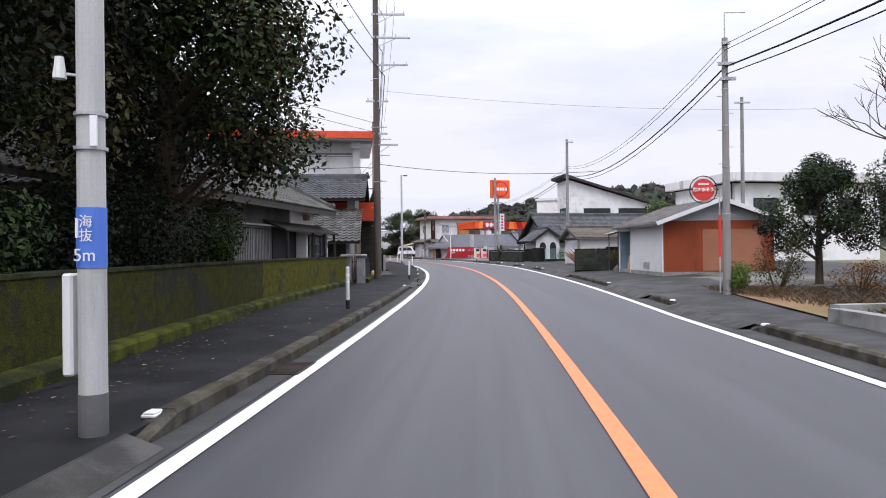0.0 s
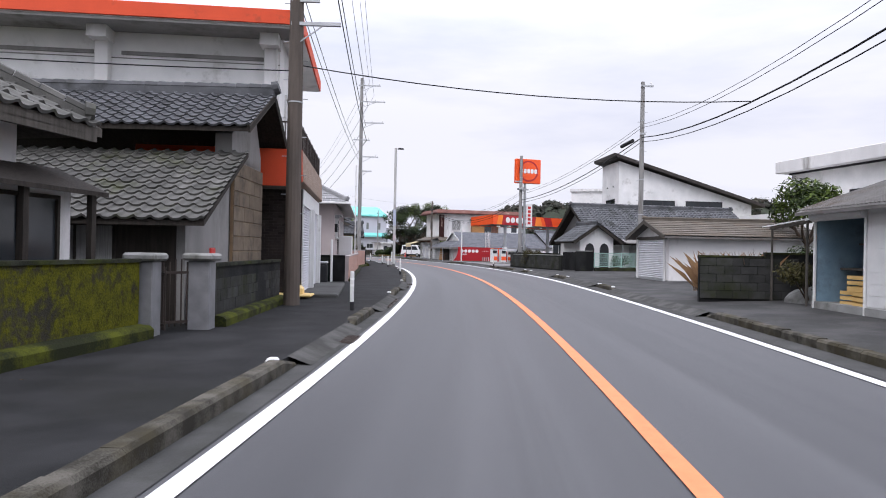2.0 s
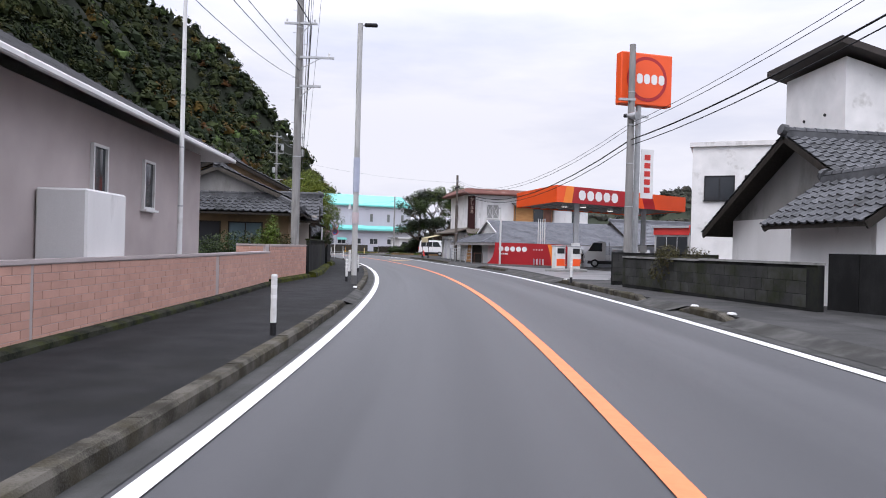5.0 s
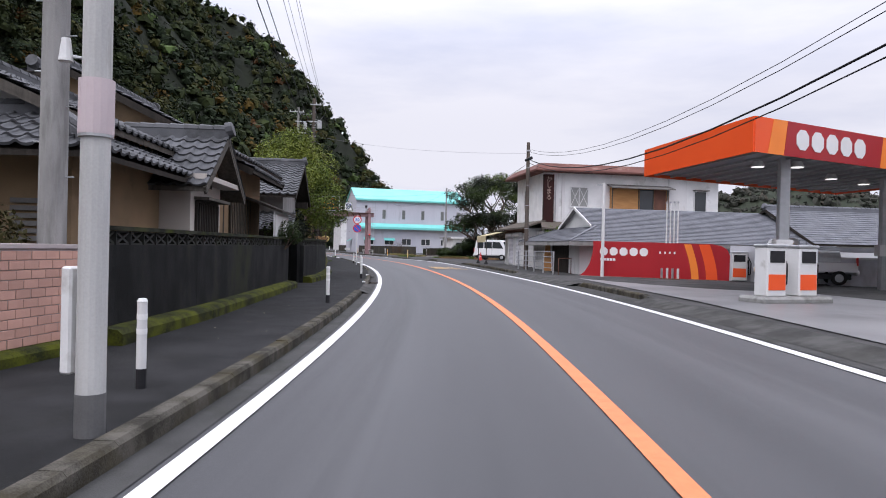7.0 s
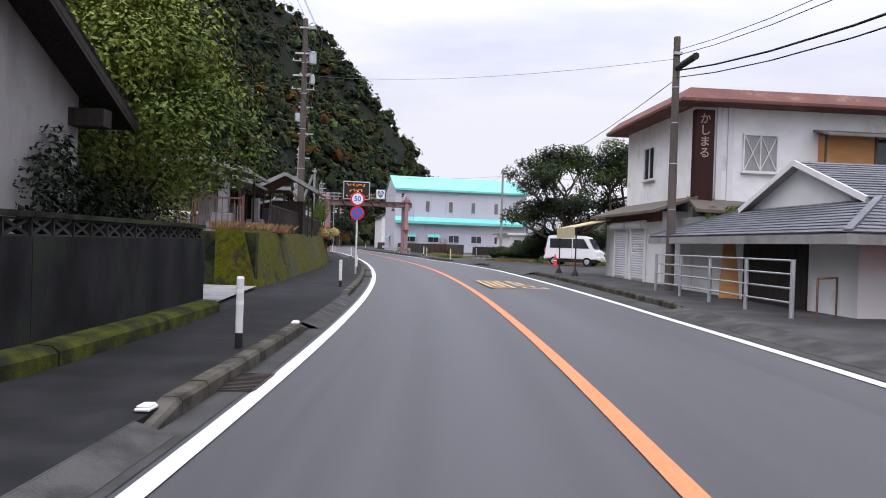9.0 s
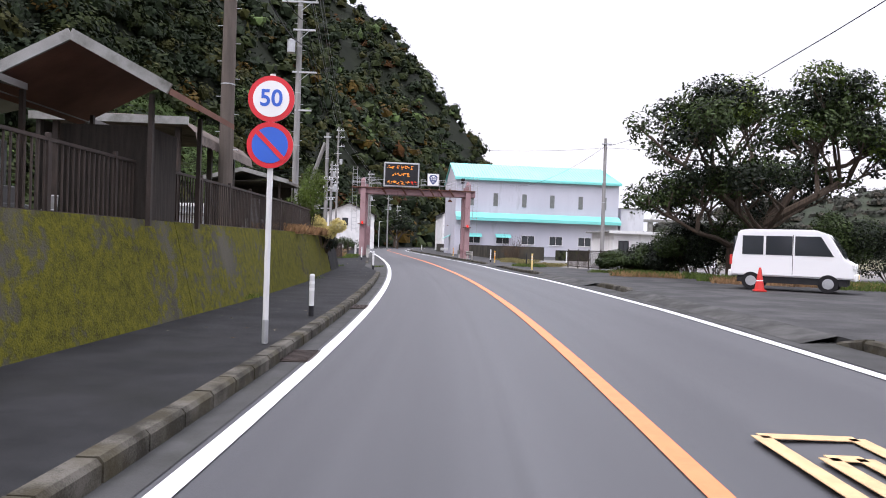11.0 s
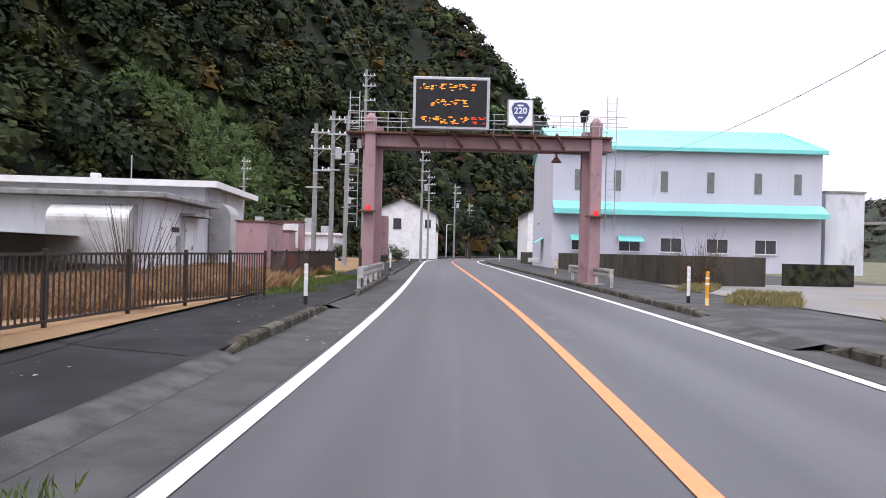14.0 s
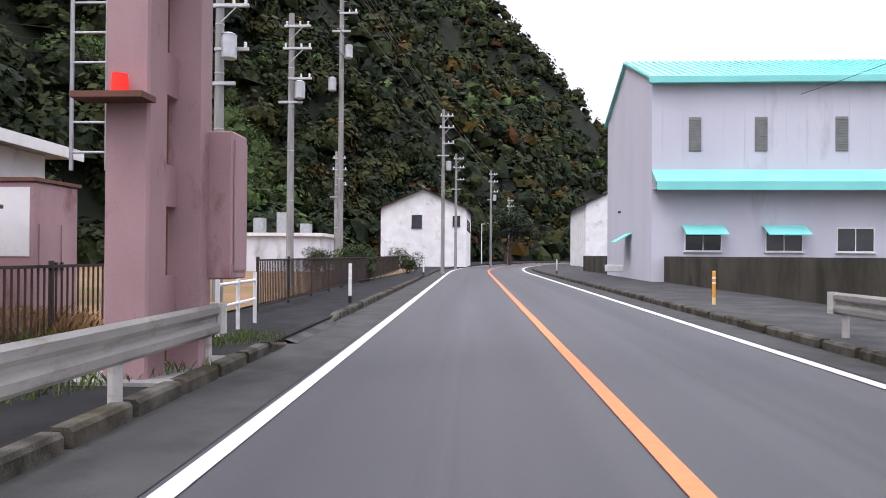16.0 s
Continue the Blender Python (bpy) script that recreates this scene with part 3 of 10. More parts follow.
TAN_TILE = mat("tan_facing_tile", (.36, .27, .21), (.28, .205, .16), 4.0, .6, .12, fine=50, island=.1)
IRON = mat("brown_iron_rail", (.055, .042, .036), (.03, .024, .021), 3.0, .6, .1)
SIGN_RED = mat("traffic_red", (.62, .02, .03), (.55, .018, .026), 2.0, .4, 0)
SIGN_BLUE = mat("traffic_blue", (.03, .12, .55), (.028, .10, .48), 2.0, .4, 0)
SIGN_WHITE = mat("traffic_white", (.80, .80, .79), (.72, .72, .71), 2.0, .4, 0)
TIN = mat("corrugated_tin_grey", (0.18, 0.174, 0.165), (0.12, 0.114, 0.108), 1.5, .7, .1, fine=40, stain=(0.096, 0.066, 0.045), stain_scale=1.0, stain_amount=.3)
GRANITE = mat("grey_granite", (.22, .22, .225), (.13, .13, .135), 4.0, .5, .1, fine=120)
CAR_WHITE = mat("car_paint_white", (.78, .78, .78), (.74, .74, .74), .5, .25, 0)
CHEQUER = mat("road_orange_text", (.62, .42, .22), (.42, .29, .16), 8.0, .7, .1, fine=120)

LEFT_KERBS = [(15.8, 37.3, True, True), (41.5, 44.9, True, True), (50.1, 54.1, True, True), (59.5, 74.3, True, True), (78.8, 97.6, True, True), (101.5, 107.7, True, True), (113.9, 145.6, True, True)]
RIGHT_KERBS = [(-20, 23.6, True, True), (28.3, 30.9, True, True), (36.0, 44.1, True, True), (52.3, 55.0, True, True), (60.2, 63.2, True, True), (69.5, 72.0, True, True), (74.3, 83.3, True, True)]
DRAINS = [(13.9, -3.95), (19.2, -3.47), (39.8, -3.47), (46.6, -3.6), (47.7, -3.6), (48.8, -3.6), (56.3, -3.55), (58.5, -3.47), (103.4, -3.47), (124.9, -3.47), (131.3, -3.47)]
REFLECTORS = [(16.3, -3.72), (36.8, -3.72), (50.5, -3.72), (59.9, -3.72), (101.8, -3.72), (107.4, -3.72), (79.2, -3.72), (19.4, 3.82), (23.1, 3.82), (28.7, 3.82), (36.4, 3.82), (52.7, 3.82), (54.6, 3.82), (60.6, 3.9), (62.9, 3.9), (69.9, 3.95), (71.6, 3.95), (83.0, 3.95)]
POSTS = [(-.83, 26.7, .95), (-.42, 44.0, .86), (-1.5, 67.2, .9), (-3.85, 82.4, .84), (-5.44, 92.1, .86), (-8.14, 103.9, .88), (-11.6, 115.4, .8), (-15.65, 127.1, .76), (-23.6, 146.3, .88), (-30.95, 159.8, .92), (-41.8, 181.8, 1.05), (-53.2, 204.5, 1.0), (4.3, 81.9, .9), (-17.4, 164.5, .95), (-23.55, 166.8, .98), (-47.8, 214.0, 1.0)]
YELLOW_POSTS = [(-17.4, 153.4, .9), (-23.0, 166.0, .88), (-33.4, 186.8, .9)]

# ---- pavements, kerbs, drains ----
solo("pavement_left", strip(-40, 330, -16, lambda y: -3.66 - .78 * min(1, max(0, (y - 146) / 5)) + .14 * min(1, max(0, (y - 161.5) / 3)), 0.115, thick=.6), ASPHALT_OLD, "worn asphalt pavement beside the road, darkened for shade", "pavement", kind="structure")
solo("pavement_right", strip(-40, 330, lambda y: 3.83 + .2 * min(1, max(0, (y - 60) / 20)), 7.6, 0.115, thick=.6), ASPHALT_PALE, "worn grey asphalt pavement beside the road", "pavement", kind="structure")


solo("pavement_right_outer", strip(-40, 330, 7.6, 22, 0.115, thick=.6), ASPHALT_PALE, "worn grey asphalt ground beside the pavement", "pavement", kind="structure")


def kerb_run(y0, y1, n, name="kerb", drop0=True, drop1=True, length=.6):
    """A row of kerb stones along the road; the last ones at each end slope down."""
    th = thing(name, "grey weathered concrete kerb stones along the road", "kerb", at(y0, n), kind="structure")
    side = 1 if n < 0 else -1
    k = max(2, int(round(abs(y1 - y0) / length)))
    dy = (y1 - y0) / k
    rnd = random.Random(int(y0 * 10))
    def stone(h0, h1):
        bm = bmesh.new()
        w, l = .17, .997 * abs(dy)
        v = [bm.verts.new(p) for p in ((-w, 0, -.1), (0, 0, -.1), (0, l, -.1), (-w, l, -.1), (-w, 0, h0), (-.03, 0, h0), (-.03, l, h1), (-w, l, h1), (0, 0, h0 - .035), (0, l, h1 - .035))]
        for f in ((0, 3, 2, 1), (4, 5, 6, 7), (5, 8, 9, 6), (8, 1, 2, 9), (0, 4, 7, 3), (0, 1, 8, 5, 4), (3, 7, 6, 9, 2)):
            bm.faces.new([v[i] for i in f])
        bmesh.ops.recalc_face_normals(bm, faces=bm.faces[:])
        return mesh_from(bm, "kerb_stone", KERB)
    full, up, down = stone(.16, .16), stone(.045, .16), stone(.16, .045)
    for i in range(k):
        y = y0 + dy * i
        p, q = at(y, n), at(y + dy, n)
        a = math.atan2(q.y - p.y, q.x - p.x) - math.pi / 2
        me = up if (i == 0 and drop0) else down if (i == k - 1 and drop1) else full
        m = Matrix.Translation(p + Vector((0, 0, rnd.uniform(-.006, .006)))) @ Matrix.Rotation(a, 4, "Z")
        if n > 0:
            m = m @ Matrix.Diagonal((-1, 1, 1, 1))
        share("kerb_stone", me, th, th.matrix_world.inverted() @ m)
    return th


for y0, y1, d0, d1 in LEFT_KERBS:
    kerb_run(y0, y1, -3.56, "kerb_left", d0, d1)
for y0, y1, d0, d1 in RIGHT_KERBS:
    kerb_run(y0, y1, 3.75, "kerb_right", d0, d1)
for y0, y1 in ((155.5, 162.2), (165.8, 177.2), (180.1, 203.0), (207.0, 240.0)):
    kerb_run(y0, y1, -4.36 if y0 < 160 else -4.22, "kerb_left", True, True, .9)
for y0, y1 in ((94.0, 100.9), (111.0, 126.0), (135.0, 138.6), (146.8, 157.2), (161.2, 240.0)):
    kerb_run(y0, y1, 3.98, "kerb_right", True, True, .9 if y0 > 160 else .6)
gaps_l = [(a[1], b[0]) for a, b in zip(LEFT_KERBS, LEFT_KERBS[1:])] + [(8.0, 15.8), (107.7, 113.9)]
gaps_r = [(a[1], b[0]) for a, b in zip(RIGHT_KERBS, RIGHT_KERBS[1:])] + [(83.3, 94.0), (100.9, 111.0), (126.0, 135.0), (138.6, 146.8), (157.2, 161.2)]
APRON = mat("apron_concrete", (.075, .074, .07), (.035, .035, .033), 2.0, .92, .3, fine=80, stain=(.03, .03, .026), stain_scale=.9, stain_amount=.4, hard=True)
for y0, y1 in dict.fromkeys(gaps_l):
    solo("kerb_apron", strip(y0, y1, -3.38, -3.675, .012, step=.8, z1=.119), APRON, "sloping worn concrete apron of a driveway", "apron", kind="structure")
for y0, y1 in ((146.5, 155.5), (162.2, 165.8), (177.2, 180.1)):
    solo("kerb_apron", strip(y0, y1, -4.1, -4.46, .012, step=.8, z1=.119), APRON, "sloping worn concrete apron of a driveway", "apron", kind="structure")
for y0, y1 in gaps_r:
    solo("kerb_apron", strip(y0, y1, 3.5, lambda y: 3.845 + .2 * min(1, max(0, (y - 60) / 20)), .012, step=.8, z1=.119), APRON, "sloping worn concrete apron of a driveway", "apron", kind="structure")
GUTTER = mat("gutter_concrete", (.068, .068, .066), (.036, .0365, .035), 1.5, .9, .3, fine=90, stain=(0.03, 0.0315, 0.02625), stain_scale=1.0, stain_amount=.4)
solo("gutter_left", strip(-40, 330, lambda y: -3.64 - .75 * min(1, max(0, (y - 146) / 5)), -3.29, 0.008, step=1.0), GUTTER, "grey concrete gutter strip beside the edge line", "gutter", kind="structure")
solo("gutter_right", strip(-40, 330, 3.27, 4.1, 0.008, step=1.0), GUTTER, "grey concrete gutter strip beside the edge line", "gutter", kind="structure")


def drain(y, n, turn=0):
    th = thing("drain_grate", "rusty steel drain grate set in the gutter", "drain", at(y, n, .012), heading(y), "drain grates")
    part("grate_frame", box(-.26, .26, -.42, .42, .0, .012), IRON, th)
    bm = bmesh.new()
    for i in range(13):
        box(-.23, .23, -.39 + i * .063, -.365 + i * .063, .012, .022, bm)
    part("grate", bm, IRON, th)


for y, n in DRAINS:
    drain(y, n)


def reflector(y, n):
    th = thing("kerb_reflector", "small white reflector block on the kerb end", "reflector", at(y, n, .125), heading(y), "kerb reflectors")
    part("base", box(-.06, .06, -.09, .09, 0, .03, bevel=.01), PAINT_WHITE, th)
    part("lens", box(-.05, .05, -.075, .075, .03, .045, bevel=.008), SIGN_WHITE, th)


for y, n in REFLECTORS:
    reflector(y, n)


def delineator(x, y, h, material=None, foot=PAINT_BLACK, label="slim white delineator post with black foot", r=.045):
    """A slim roadside post with a dark foot and two reflective bands."""
    th = thing("delineator_post", label, "post", (x, y, land(x, y) - .02), 0, "delineator posts")
    part("foot", rod((0, 0, 0), (0, 0, .2), r * 1.05, r * 1.05, 12), foot, th)
    part("post", rod((0, 0, .2), (0, 0, h - .02), r, r, 12), material or PAINT_WHITE, th)
    part("cap", rod((0, 0, h - .02), (0, 0, h + .01), r * 1.1, r * .8, 12), material or PAINT_WHITE, th)
    for z in (.62, .78):
        part("band", rod((0, 0, h * z), (0, 0, h * z + .05), r * 1.06, r * 1.06, 12), SIGN_WHITE, th)


for x, y, h in POSTS:
    delineator(x, y, h)
for x, y, h in YELLOW_POSTS[:1]:
    delineator(x, y, h, PAINT_YELLOW, PAINT_YELLOW, "slim cream-yellow delineator post on the verge")
for x, y, h in YELLOW_POSTS[1:]:
    delineator(x, y, h, PAINT_AMBER, PAINT_YELLOW, "slim amber-painted delineator post on the verge")


# ---- poles and wires ----
def insulator(bm_parent, p):
    bm = bmesh.new()
    for i in range(3):
        rod((p[0], p[1], p[2] + i * .05), (p[0], p[1], p[2] + .04 + i * .05), .045, .03, 8, bm)
    part("insulator", bm, PAINT_WHITE, bm_parent)


def utility_pole(x, y, h, turn=0, r=.16, material=None, arms=(), steps=True, label="tall grey concrete utility pole with crossarms", transformer=None, z0=None, lean=(0, 0)):
    """A tapered pole with crossarms (height, half length left, half length right, insulators)."""
    th = thing("utility_pole", label, "utility pole", (x, y, (land(x, y) if z0 is None else z0) - .05), turn, "utility poles")
    L = lambda z: (lean[0] * z / h, lean[1] * z / h)
    part("shaft", rod((0, 0, -.3), (*L(h), h), r, r * .68, 14), material or POLE_CONC, th)
    for z, l, rr, ins in arms:
        lx, ly = L(z)
        part("crossarm", box(lx - l, lx + rr, ly - .13, ly - .05 + .01, z - .04, z + .04), STEEL, th)
        if l + rr > .9:
            part("brace", rod((lx, ly - .1, z - .5), (lx + rr * .6, ly - .1, z - .04), .018, .018, 6), STEEL, th)
        for u in ins:
            insulator(th, (lx + u, ly - .09, z + .04))
    for z in [h * k for k in (.32, .5, .66, .8)]:
        part("pole_band", rod((*L(z), z), (*L(z), z + .03), r * (1 - .32 * z / h) + .008, r * (1 - .32 * z / h) + .008, 14), STEEL, th)
    if steps:
        bm = bmesh.new()
        z, s = 2.2, 1
        while z < h - .5:
            rod((*L(z), z), (L(z)[0] + s * (r + .1), L(z)[1], z), .01, .01, 5, bm)
            z, s = z + .45, -s
        part("step_bolts", bm, STEEL, th)
    for z, u in transformer or ():
        lx, ly = L(z)
        b = part("transformer", rod((lx + u, ly - .28, z), (lx + u, ly - .28, z + .6), .2, .2, 12), STEEL, th)
        part("transformer_lid", rod((0 + lx + u, ly - .28, z + .601), (lx + u, ly - .28, z + .66), .22, .12, 12), STEEL, b)
    return th


def plain_pole(x, y, h, r, material, label, name="steel_pole", z0=None):
    th = thing(name, label, "pole", (x, y, (land(x, y) if z0 is None else z0) - .03))
    part("shaft", rod((0, 0, 0), (0, 0, h), r, r * .8, 12), material, th)
    return th


# ---- walls along the pavement ----
def courses(parent, p, q, z0, z1, bw, bh, proud, material, name="brick", singles=300, gap=.008, side=1, bond=True):
    """Courses of pieces on the face of a wall from p to q (plan), proud of it to one side."""
    p, q = Vector((*p, 0)), Vector((*q, 0))
    d = (q - p)
    L = d.length
    d.normalize()
    n = Vector((d.y, -d.x, 0)) * side
    inv = parent.matrix_world.inverted()
    rows, cols = max(1, int((z1 - z0) / bh)), int(L / bw)
    bh = (z1 - z0) / rows
    me = mesh_from(box(-bw / 2 + gap / 2, bw / 2 - gap / 2, -proud, 0, gap / 2, bh - gap / 2, bevel=min(.004, gap * .5)), name, material)
    half = mesh_from(box(-bw / 4 + gap / 2, bw / 4 - gap / 2, -proud, 0, gap / 2, bh - gap / 2), name, material)
    rot = Matrix((d if side > 0 else -d, -n, Vector((0, 0, 1)))).transposed().to_4x4()
    cells = []
    for r in range(rows):
        odd = bond and r % 2
        for c in range(cols - (1 if odd else 0)):
            cells.append((me, (c + (1.0 if odd else .5)) * bw, r))
        if odd:
            cells += [(half, bw * .25, r), (half, (cols - .25) * bw, r)]
    rnd = random.Random(cols * 7 + rows)
    vs, fs, k = [], [], 0
    for i, (m_, u, r) in enumerate(cells):
        m = inv @ (Matrix.Translation(p + d * u + Vector((0, 0, z0 + r * bh)) + n * rnd.uniform(-.002, .002)) @ rot)
        if i < singles:
            share(name, m_, parent, m)
        else:
            co = np.array([v.co for v in m_.vertices])
            mm = np.array(m)
            vs.append(co @ mm[:3, :3].T + mm[:3, 3])
            fs += [[j + k for j in f.vertices] for f in m_.polygons]
            k += len(co)
    if vs:
        big = bpy.data.meshes.new(name + "s")
        big.from_pydata(np.concatenate(vs).tolist(), [], fs)
        big.materials.append(material)
        ob = new(name + "s", big)
        ob.parent = parent
        tagged(ob, kind="stuff")


def run_wall(name, label, pts, h, thick, material, cap=None, cap_h=.06, plinth=None, z=None, side=-1):
    """A free-standing wall along a line of plan points, of one height above the ground there, with a coping."""
    th = thing(name, label, "wall", (*pts[0], 0), 0, kind="structure")
    o = Vector((*pts[0], 0))
    for part_name, h0, h1, t, m in (("wall_body", -.3, h - (cap_h if cap else 0), thick, material), ("coping", h - cap_h, h, thick + .06, cap)):
        if m is None:
            continue
        bm = bmesh.new()
        for a, b in zip(pts, pts[1:]):
            d = Vector((b[0] - a[0], b[1] - a[1], 0))
            L = d.length
            k = max(1, int(L / 3))
            for i in range(k):
                s, e = Vector((*a, 0)) + d * (i / k), Vector((*a, 0)) + d * ((i + 1) / k)
                zg = z if z is not None else (land(s.x, s.y) + land(e.x, e.y)) / 2
                n = Vector((d.y, -d.x, 0)).normalized() * t / 2
                v = [bm.verts.new(p - o + Vector((0, 0, zg + hh))) for hh in (h0, h1) for p in (s + n, e + n, e - n, s - n)]
                for f in ((0, 1, 2, 3), (7, 6, 5, 4), (0, 4, 5, 1), (1, 5, 6, 2), (2, 6, 7, 3), (3, 7, 4, 0)):
                    bm.faces.new([v[j] for j in f])
        bmesh.ops.recalc_face_normals(bm, faces=bm.faces[:])
        part(part_name, bm, m, th)
    if plinth:
        w, ph, m = plinth
        bm = bmesh.new()
        for a, b in zip(pts, pts[1:]):
            d = Vector((b[0] - a[0], b[1] - a[1], 0))
            n = Vector((d.y, -d.x, 0)).normalized()
            k = max(1, int(d.length / 1.5))
            for i in range(k):
                s, e = Vector((*a, 0)) + d * (i / k), Vector((*a, 0)) + d * ((i + 1) / k)
                zg = (land(s.x, s.y) + land(e.x, e.y)) / 2
                pr = [(thick / 2 - .01, -.1), (thick / 2 + w, -.1), (thick / 2 + w, ph * .7), (thick / 2 + w * .75, ph), (thick / 2 - .01, ph * 1.1)]
                A = [bm.verts.new(s - o + n * u + Vector((0, 0, zg + hz))) for u, hz in pr]
                B = [bm.verts.new(e - o + n * u + Vector((0, 0, zg + hz))) for u, hz in pr]
                for j in range(5):
                    bm.faces.new((A[j], B[j], B[(j + 1) % 5], A[(j + 1) % 5]))
                bm.faces.new(A[::-1])
                bm.faces.new(B)
        bmesh.ops.recalc_face_normals(bm, faces=bm.faces[:])
        part("moss_plinth", bm, m, th, "moss-covered kerb at the foot of the wall")
    return th


def moss(name, grow, bare, dark, cover, streak=.35):
    """Moss growing in cushions over streaked concrete: cover 0 to 1 is how much of it is overgrown."""
    m = mat(name, bare, tuple(c * .45 for c in bare), 1.3, 1.0, .0, fine=45, stretch=(1.3, 1.3, streak))
    N, K = m.node_tree.nodes, m.node_tree.links
    bs = N["Principled BSDF"]
    geo = N.new("ShaderNodeNewGeometry")
    base = bs.inputs["Base Color"].links[0].from_socket
    n = []
    for sc, det in ((.7, 7.0), (7.0, 6.0), (38.0, 3.0)):
        t = N.new("ShaderNodeTexNoise")
        t.inputs["Scale"].default_value = sc
        t.inputs["Detail"].default_value = det
        t.inputs["Roughness"].default_value = .62
        K.new(geo.outputs["Position"], t.inputs["Vector"])
        n.append(t.outputs["Fac"])
    add = N.new("ShaderNodeMath")
    add.operation = "MULTIPLY_ADD"
    add.inputs[1].default_value = .55
    K.new(n[1], add.inputs[0])
    K.new(n[0], add.inputs[2])
    r = N.new("ShaderNodeValToRGB")
    r.color_ramp.elements[0].position = .98 - .5 * cover
    r.color_ramp.elements[1].position = 1.06 - .44 * cover
    K.new(add.outputs[0], r.inputs["Fac"])
    tone = N.new("ShaderNodeValToRGB")
    tone.color_ramp.elements[0].position = .36
    tone.color_ramp.elements[1].position = .62
    tone.color_ramp.elements[0].color = (*dark, 1)
    tone.color_ramp.elements[1].color = (*grow, 1)
    mixn = N.new("ShaderNodeMath")
    mixn.operation = "MULTIPLY_ADD"
    mixn.inputs[1].default_value = .5
    half = N.new("ShaderNodeMath")
    half.operation = "MULTIPLY"
    half.inputs[1].default_value = .5
    K.new(n[1], half.inputs[0])
    K.new(n[2], mixn.inputs[0])
    K.new(half.outputs[0], mixn.inputs[2])
    K.new(mixn.outputs[0], tone.inputs["Fac"])
    mx = N.new("ShaderNodeMixRGB")
    K.new(r.outputs["Color"], mx.inputs["Fac"])
    K.new(base, mx.inputs["Color1"])
    K.new(tone.outputs["Color"], mx.inputs["Color2"])
    K.new(mx.outputs["Color"], bs.inputs["Base Color"])
    bp = N.new("ShaderNodeBump")
    bp.inputs["Strength"].default_value = .8
    bp.inputs["Distance"].default_value = .03
    K.new(mixn.outputs[0], bp.inputs["Height"])
    K.new(bp.outputs["Normal"], bs.inputs["Normal"])
    return m


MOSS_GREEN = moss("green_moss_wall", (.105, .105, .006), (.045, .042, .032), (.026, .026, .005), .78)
MOSS_NEAR = moss("dark_moss_wall", (.05, .052, .006), (.034, .033, .028), (.014, .015, .005), .55)
run_wall("wall_moss", "moss-stained low concrete garden wall beside the pavement", [(-2.55, 6), (-2.75, 14), (-3.0, 22), (-3.05, 27.5)], 1.12, .14, MOSS_NEAR, MOSS, .05, (.24, .17, MOSS_BRIGHT))
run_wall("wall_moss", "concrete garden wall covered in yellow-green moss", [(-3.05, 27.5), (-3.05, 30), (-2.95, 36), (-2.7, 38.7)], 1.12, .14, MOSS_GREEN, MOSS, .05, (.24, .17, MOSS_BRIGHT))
for gx, gy in ((-2.66, 38.95), (-2.22, 40.0)):
    pil = thing("gate_pillar", "weathered granite gate pillar with a flat cap", "pillar", (gx, gy, land(gx, gy) - .05), 3, "gate pillars")
    part("shaft", box(-.17, .17, -.17, .17, 0, 1.14, bevel=.015), GRANITE, pil)
    part("cap", box(-.25, .25, -.25, .25, 1.14, 1.26, bevel=.035), CONCRETE, pil)
gate = thing("iron_gate", "rusty dark wrought iron garden gate standing ajar", "gate", (-2.45, 39.15, land(-2.5, 39.5)), 0)
for s, a in ((1, 40), (-1, 10)):
    leaf = part("gate_leaf", beam((0 if s > 0 else .12, 0 if s > 0 else .75, .12), (-.35 if s > 0 else -.2, .42 if s > 0 else .4, .12), .03, .04), IRON, gate)
    p0, p1 = (Vector((0, 0, 0)), Vector((-.35, .42, 0))) if s > 0 else (Vector((.12, .75, 0)), Vector((-.2, .4, 0)))
    for i in range(6):
        p = p0.lerp(p1, i / 5)
        part("gate_bar", rod((p.x, p.y, .05), (p.x, p.y, 1.0 + .12 * math.sin(i * .63)), .012, .012, 6), IRON, leaf)
    part("gate_rail", beam((p0.x, p0.y, .9), (p1.x, p1.y, .9), .03, .04), IRON, leaf)
bw = run_wall("wall_block", "old dark concrete block wall with patterned top course", [(-2.2, 40.3), (-2.45, 44), (-2.6, 45.9)], 1.05, .12, DARK_WALL, MOSS, .06, (.22, .16, MOSS_BRIGHT))
courses(bw, (-2.14, 40.3), (-2.54, 45.9), .1, .88, .4, .195, .012, BLOCK, "block", side=1)

TREE_Z = .1
OLD_PLASTER = mat("old_grey_plaster", (.13, .127, .123), (.06, .059, .057), .9, .95, .2, fine=50, stretch=(1, 1, .4), stain=(.05, .05, .046), stain_scale=.8, stain_amount=.45)
# ---- garden and old house behind the mossy wall ----
old = thing("old_house", "old one-storey wooden house with grey tiled hip roof", "house", (-4.25, 29.0, .05), -8.0)
# own axes: x to the road (0 = eave), y along the eave
part("wall", box(-7.5, -.75, -3.0, 8.6, 0, 2.85), OLD_PLASTER, old)
part("plaster_gable", box(-.76, -.70, 6.2, 8.6, 1.9, 2.9), PLASTER_W, old, "white plaster panel under the eave")
# flat black sheet in place of the deep shade inside the open porch
part("porch_shade_panel", box(-.77, -.69, 4.55, 6.9, 0, 2.3), PAINT_BLACK, old, "black panel for the deep shade in the open porch")
EAVE, RH = 2.95, 5.3
e = [(0.0, -3.6, EAVE), (0.0, 9.3, EAVE), (-8.2, 9.3, EAVE), (-8.2, -3.6, EAVE)]
rr = [(-4.1, 5.4, RH), (-4.1, -.2, RH)]
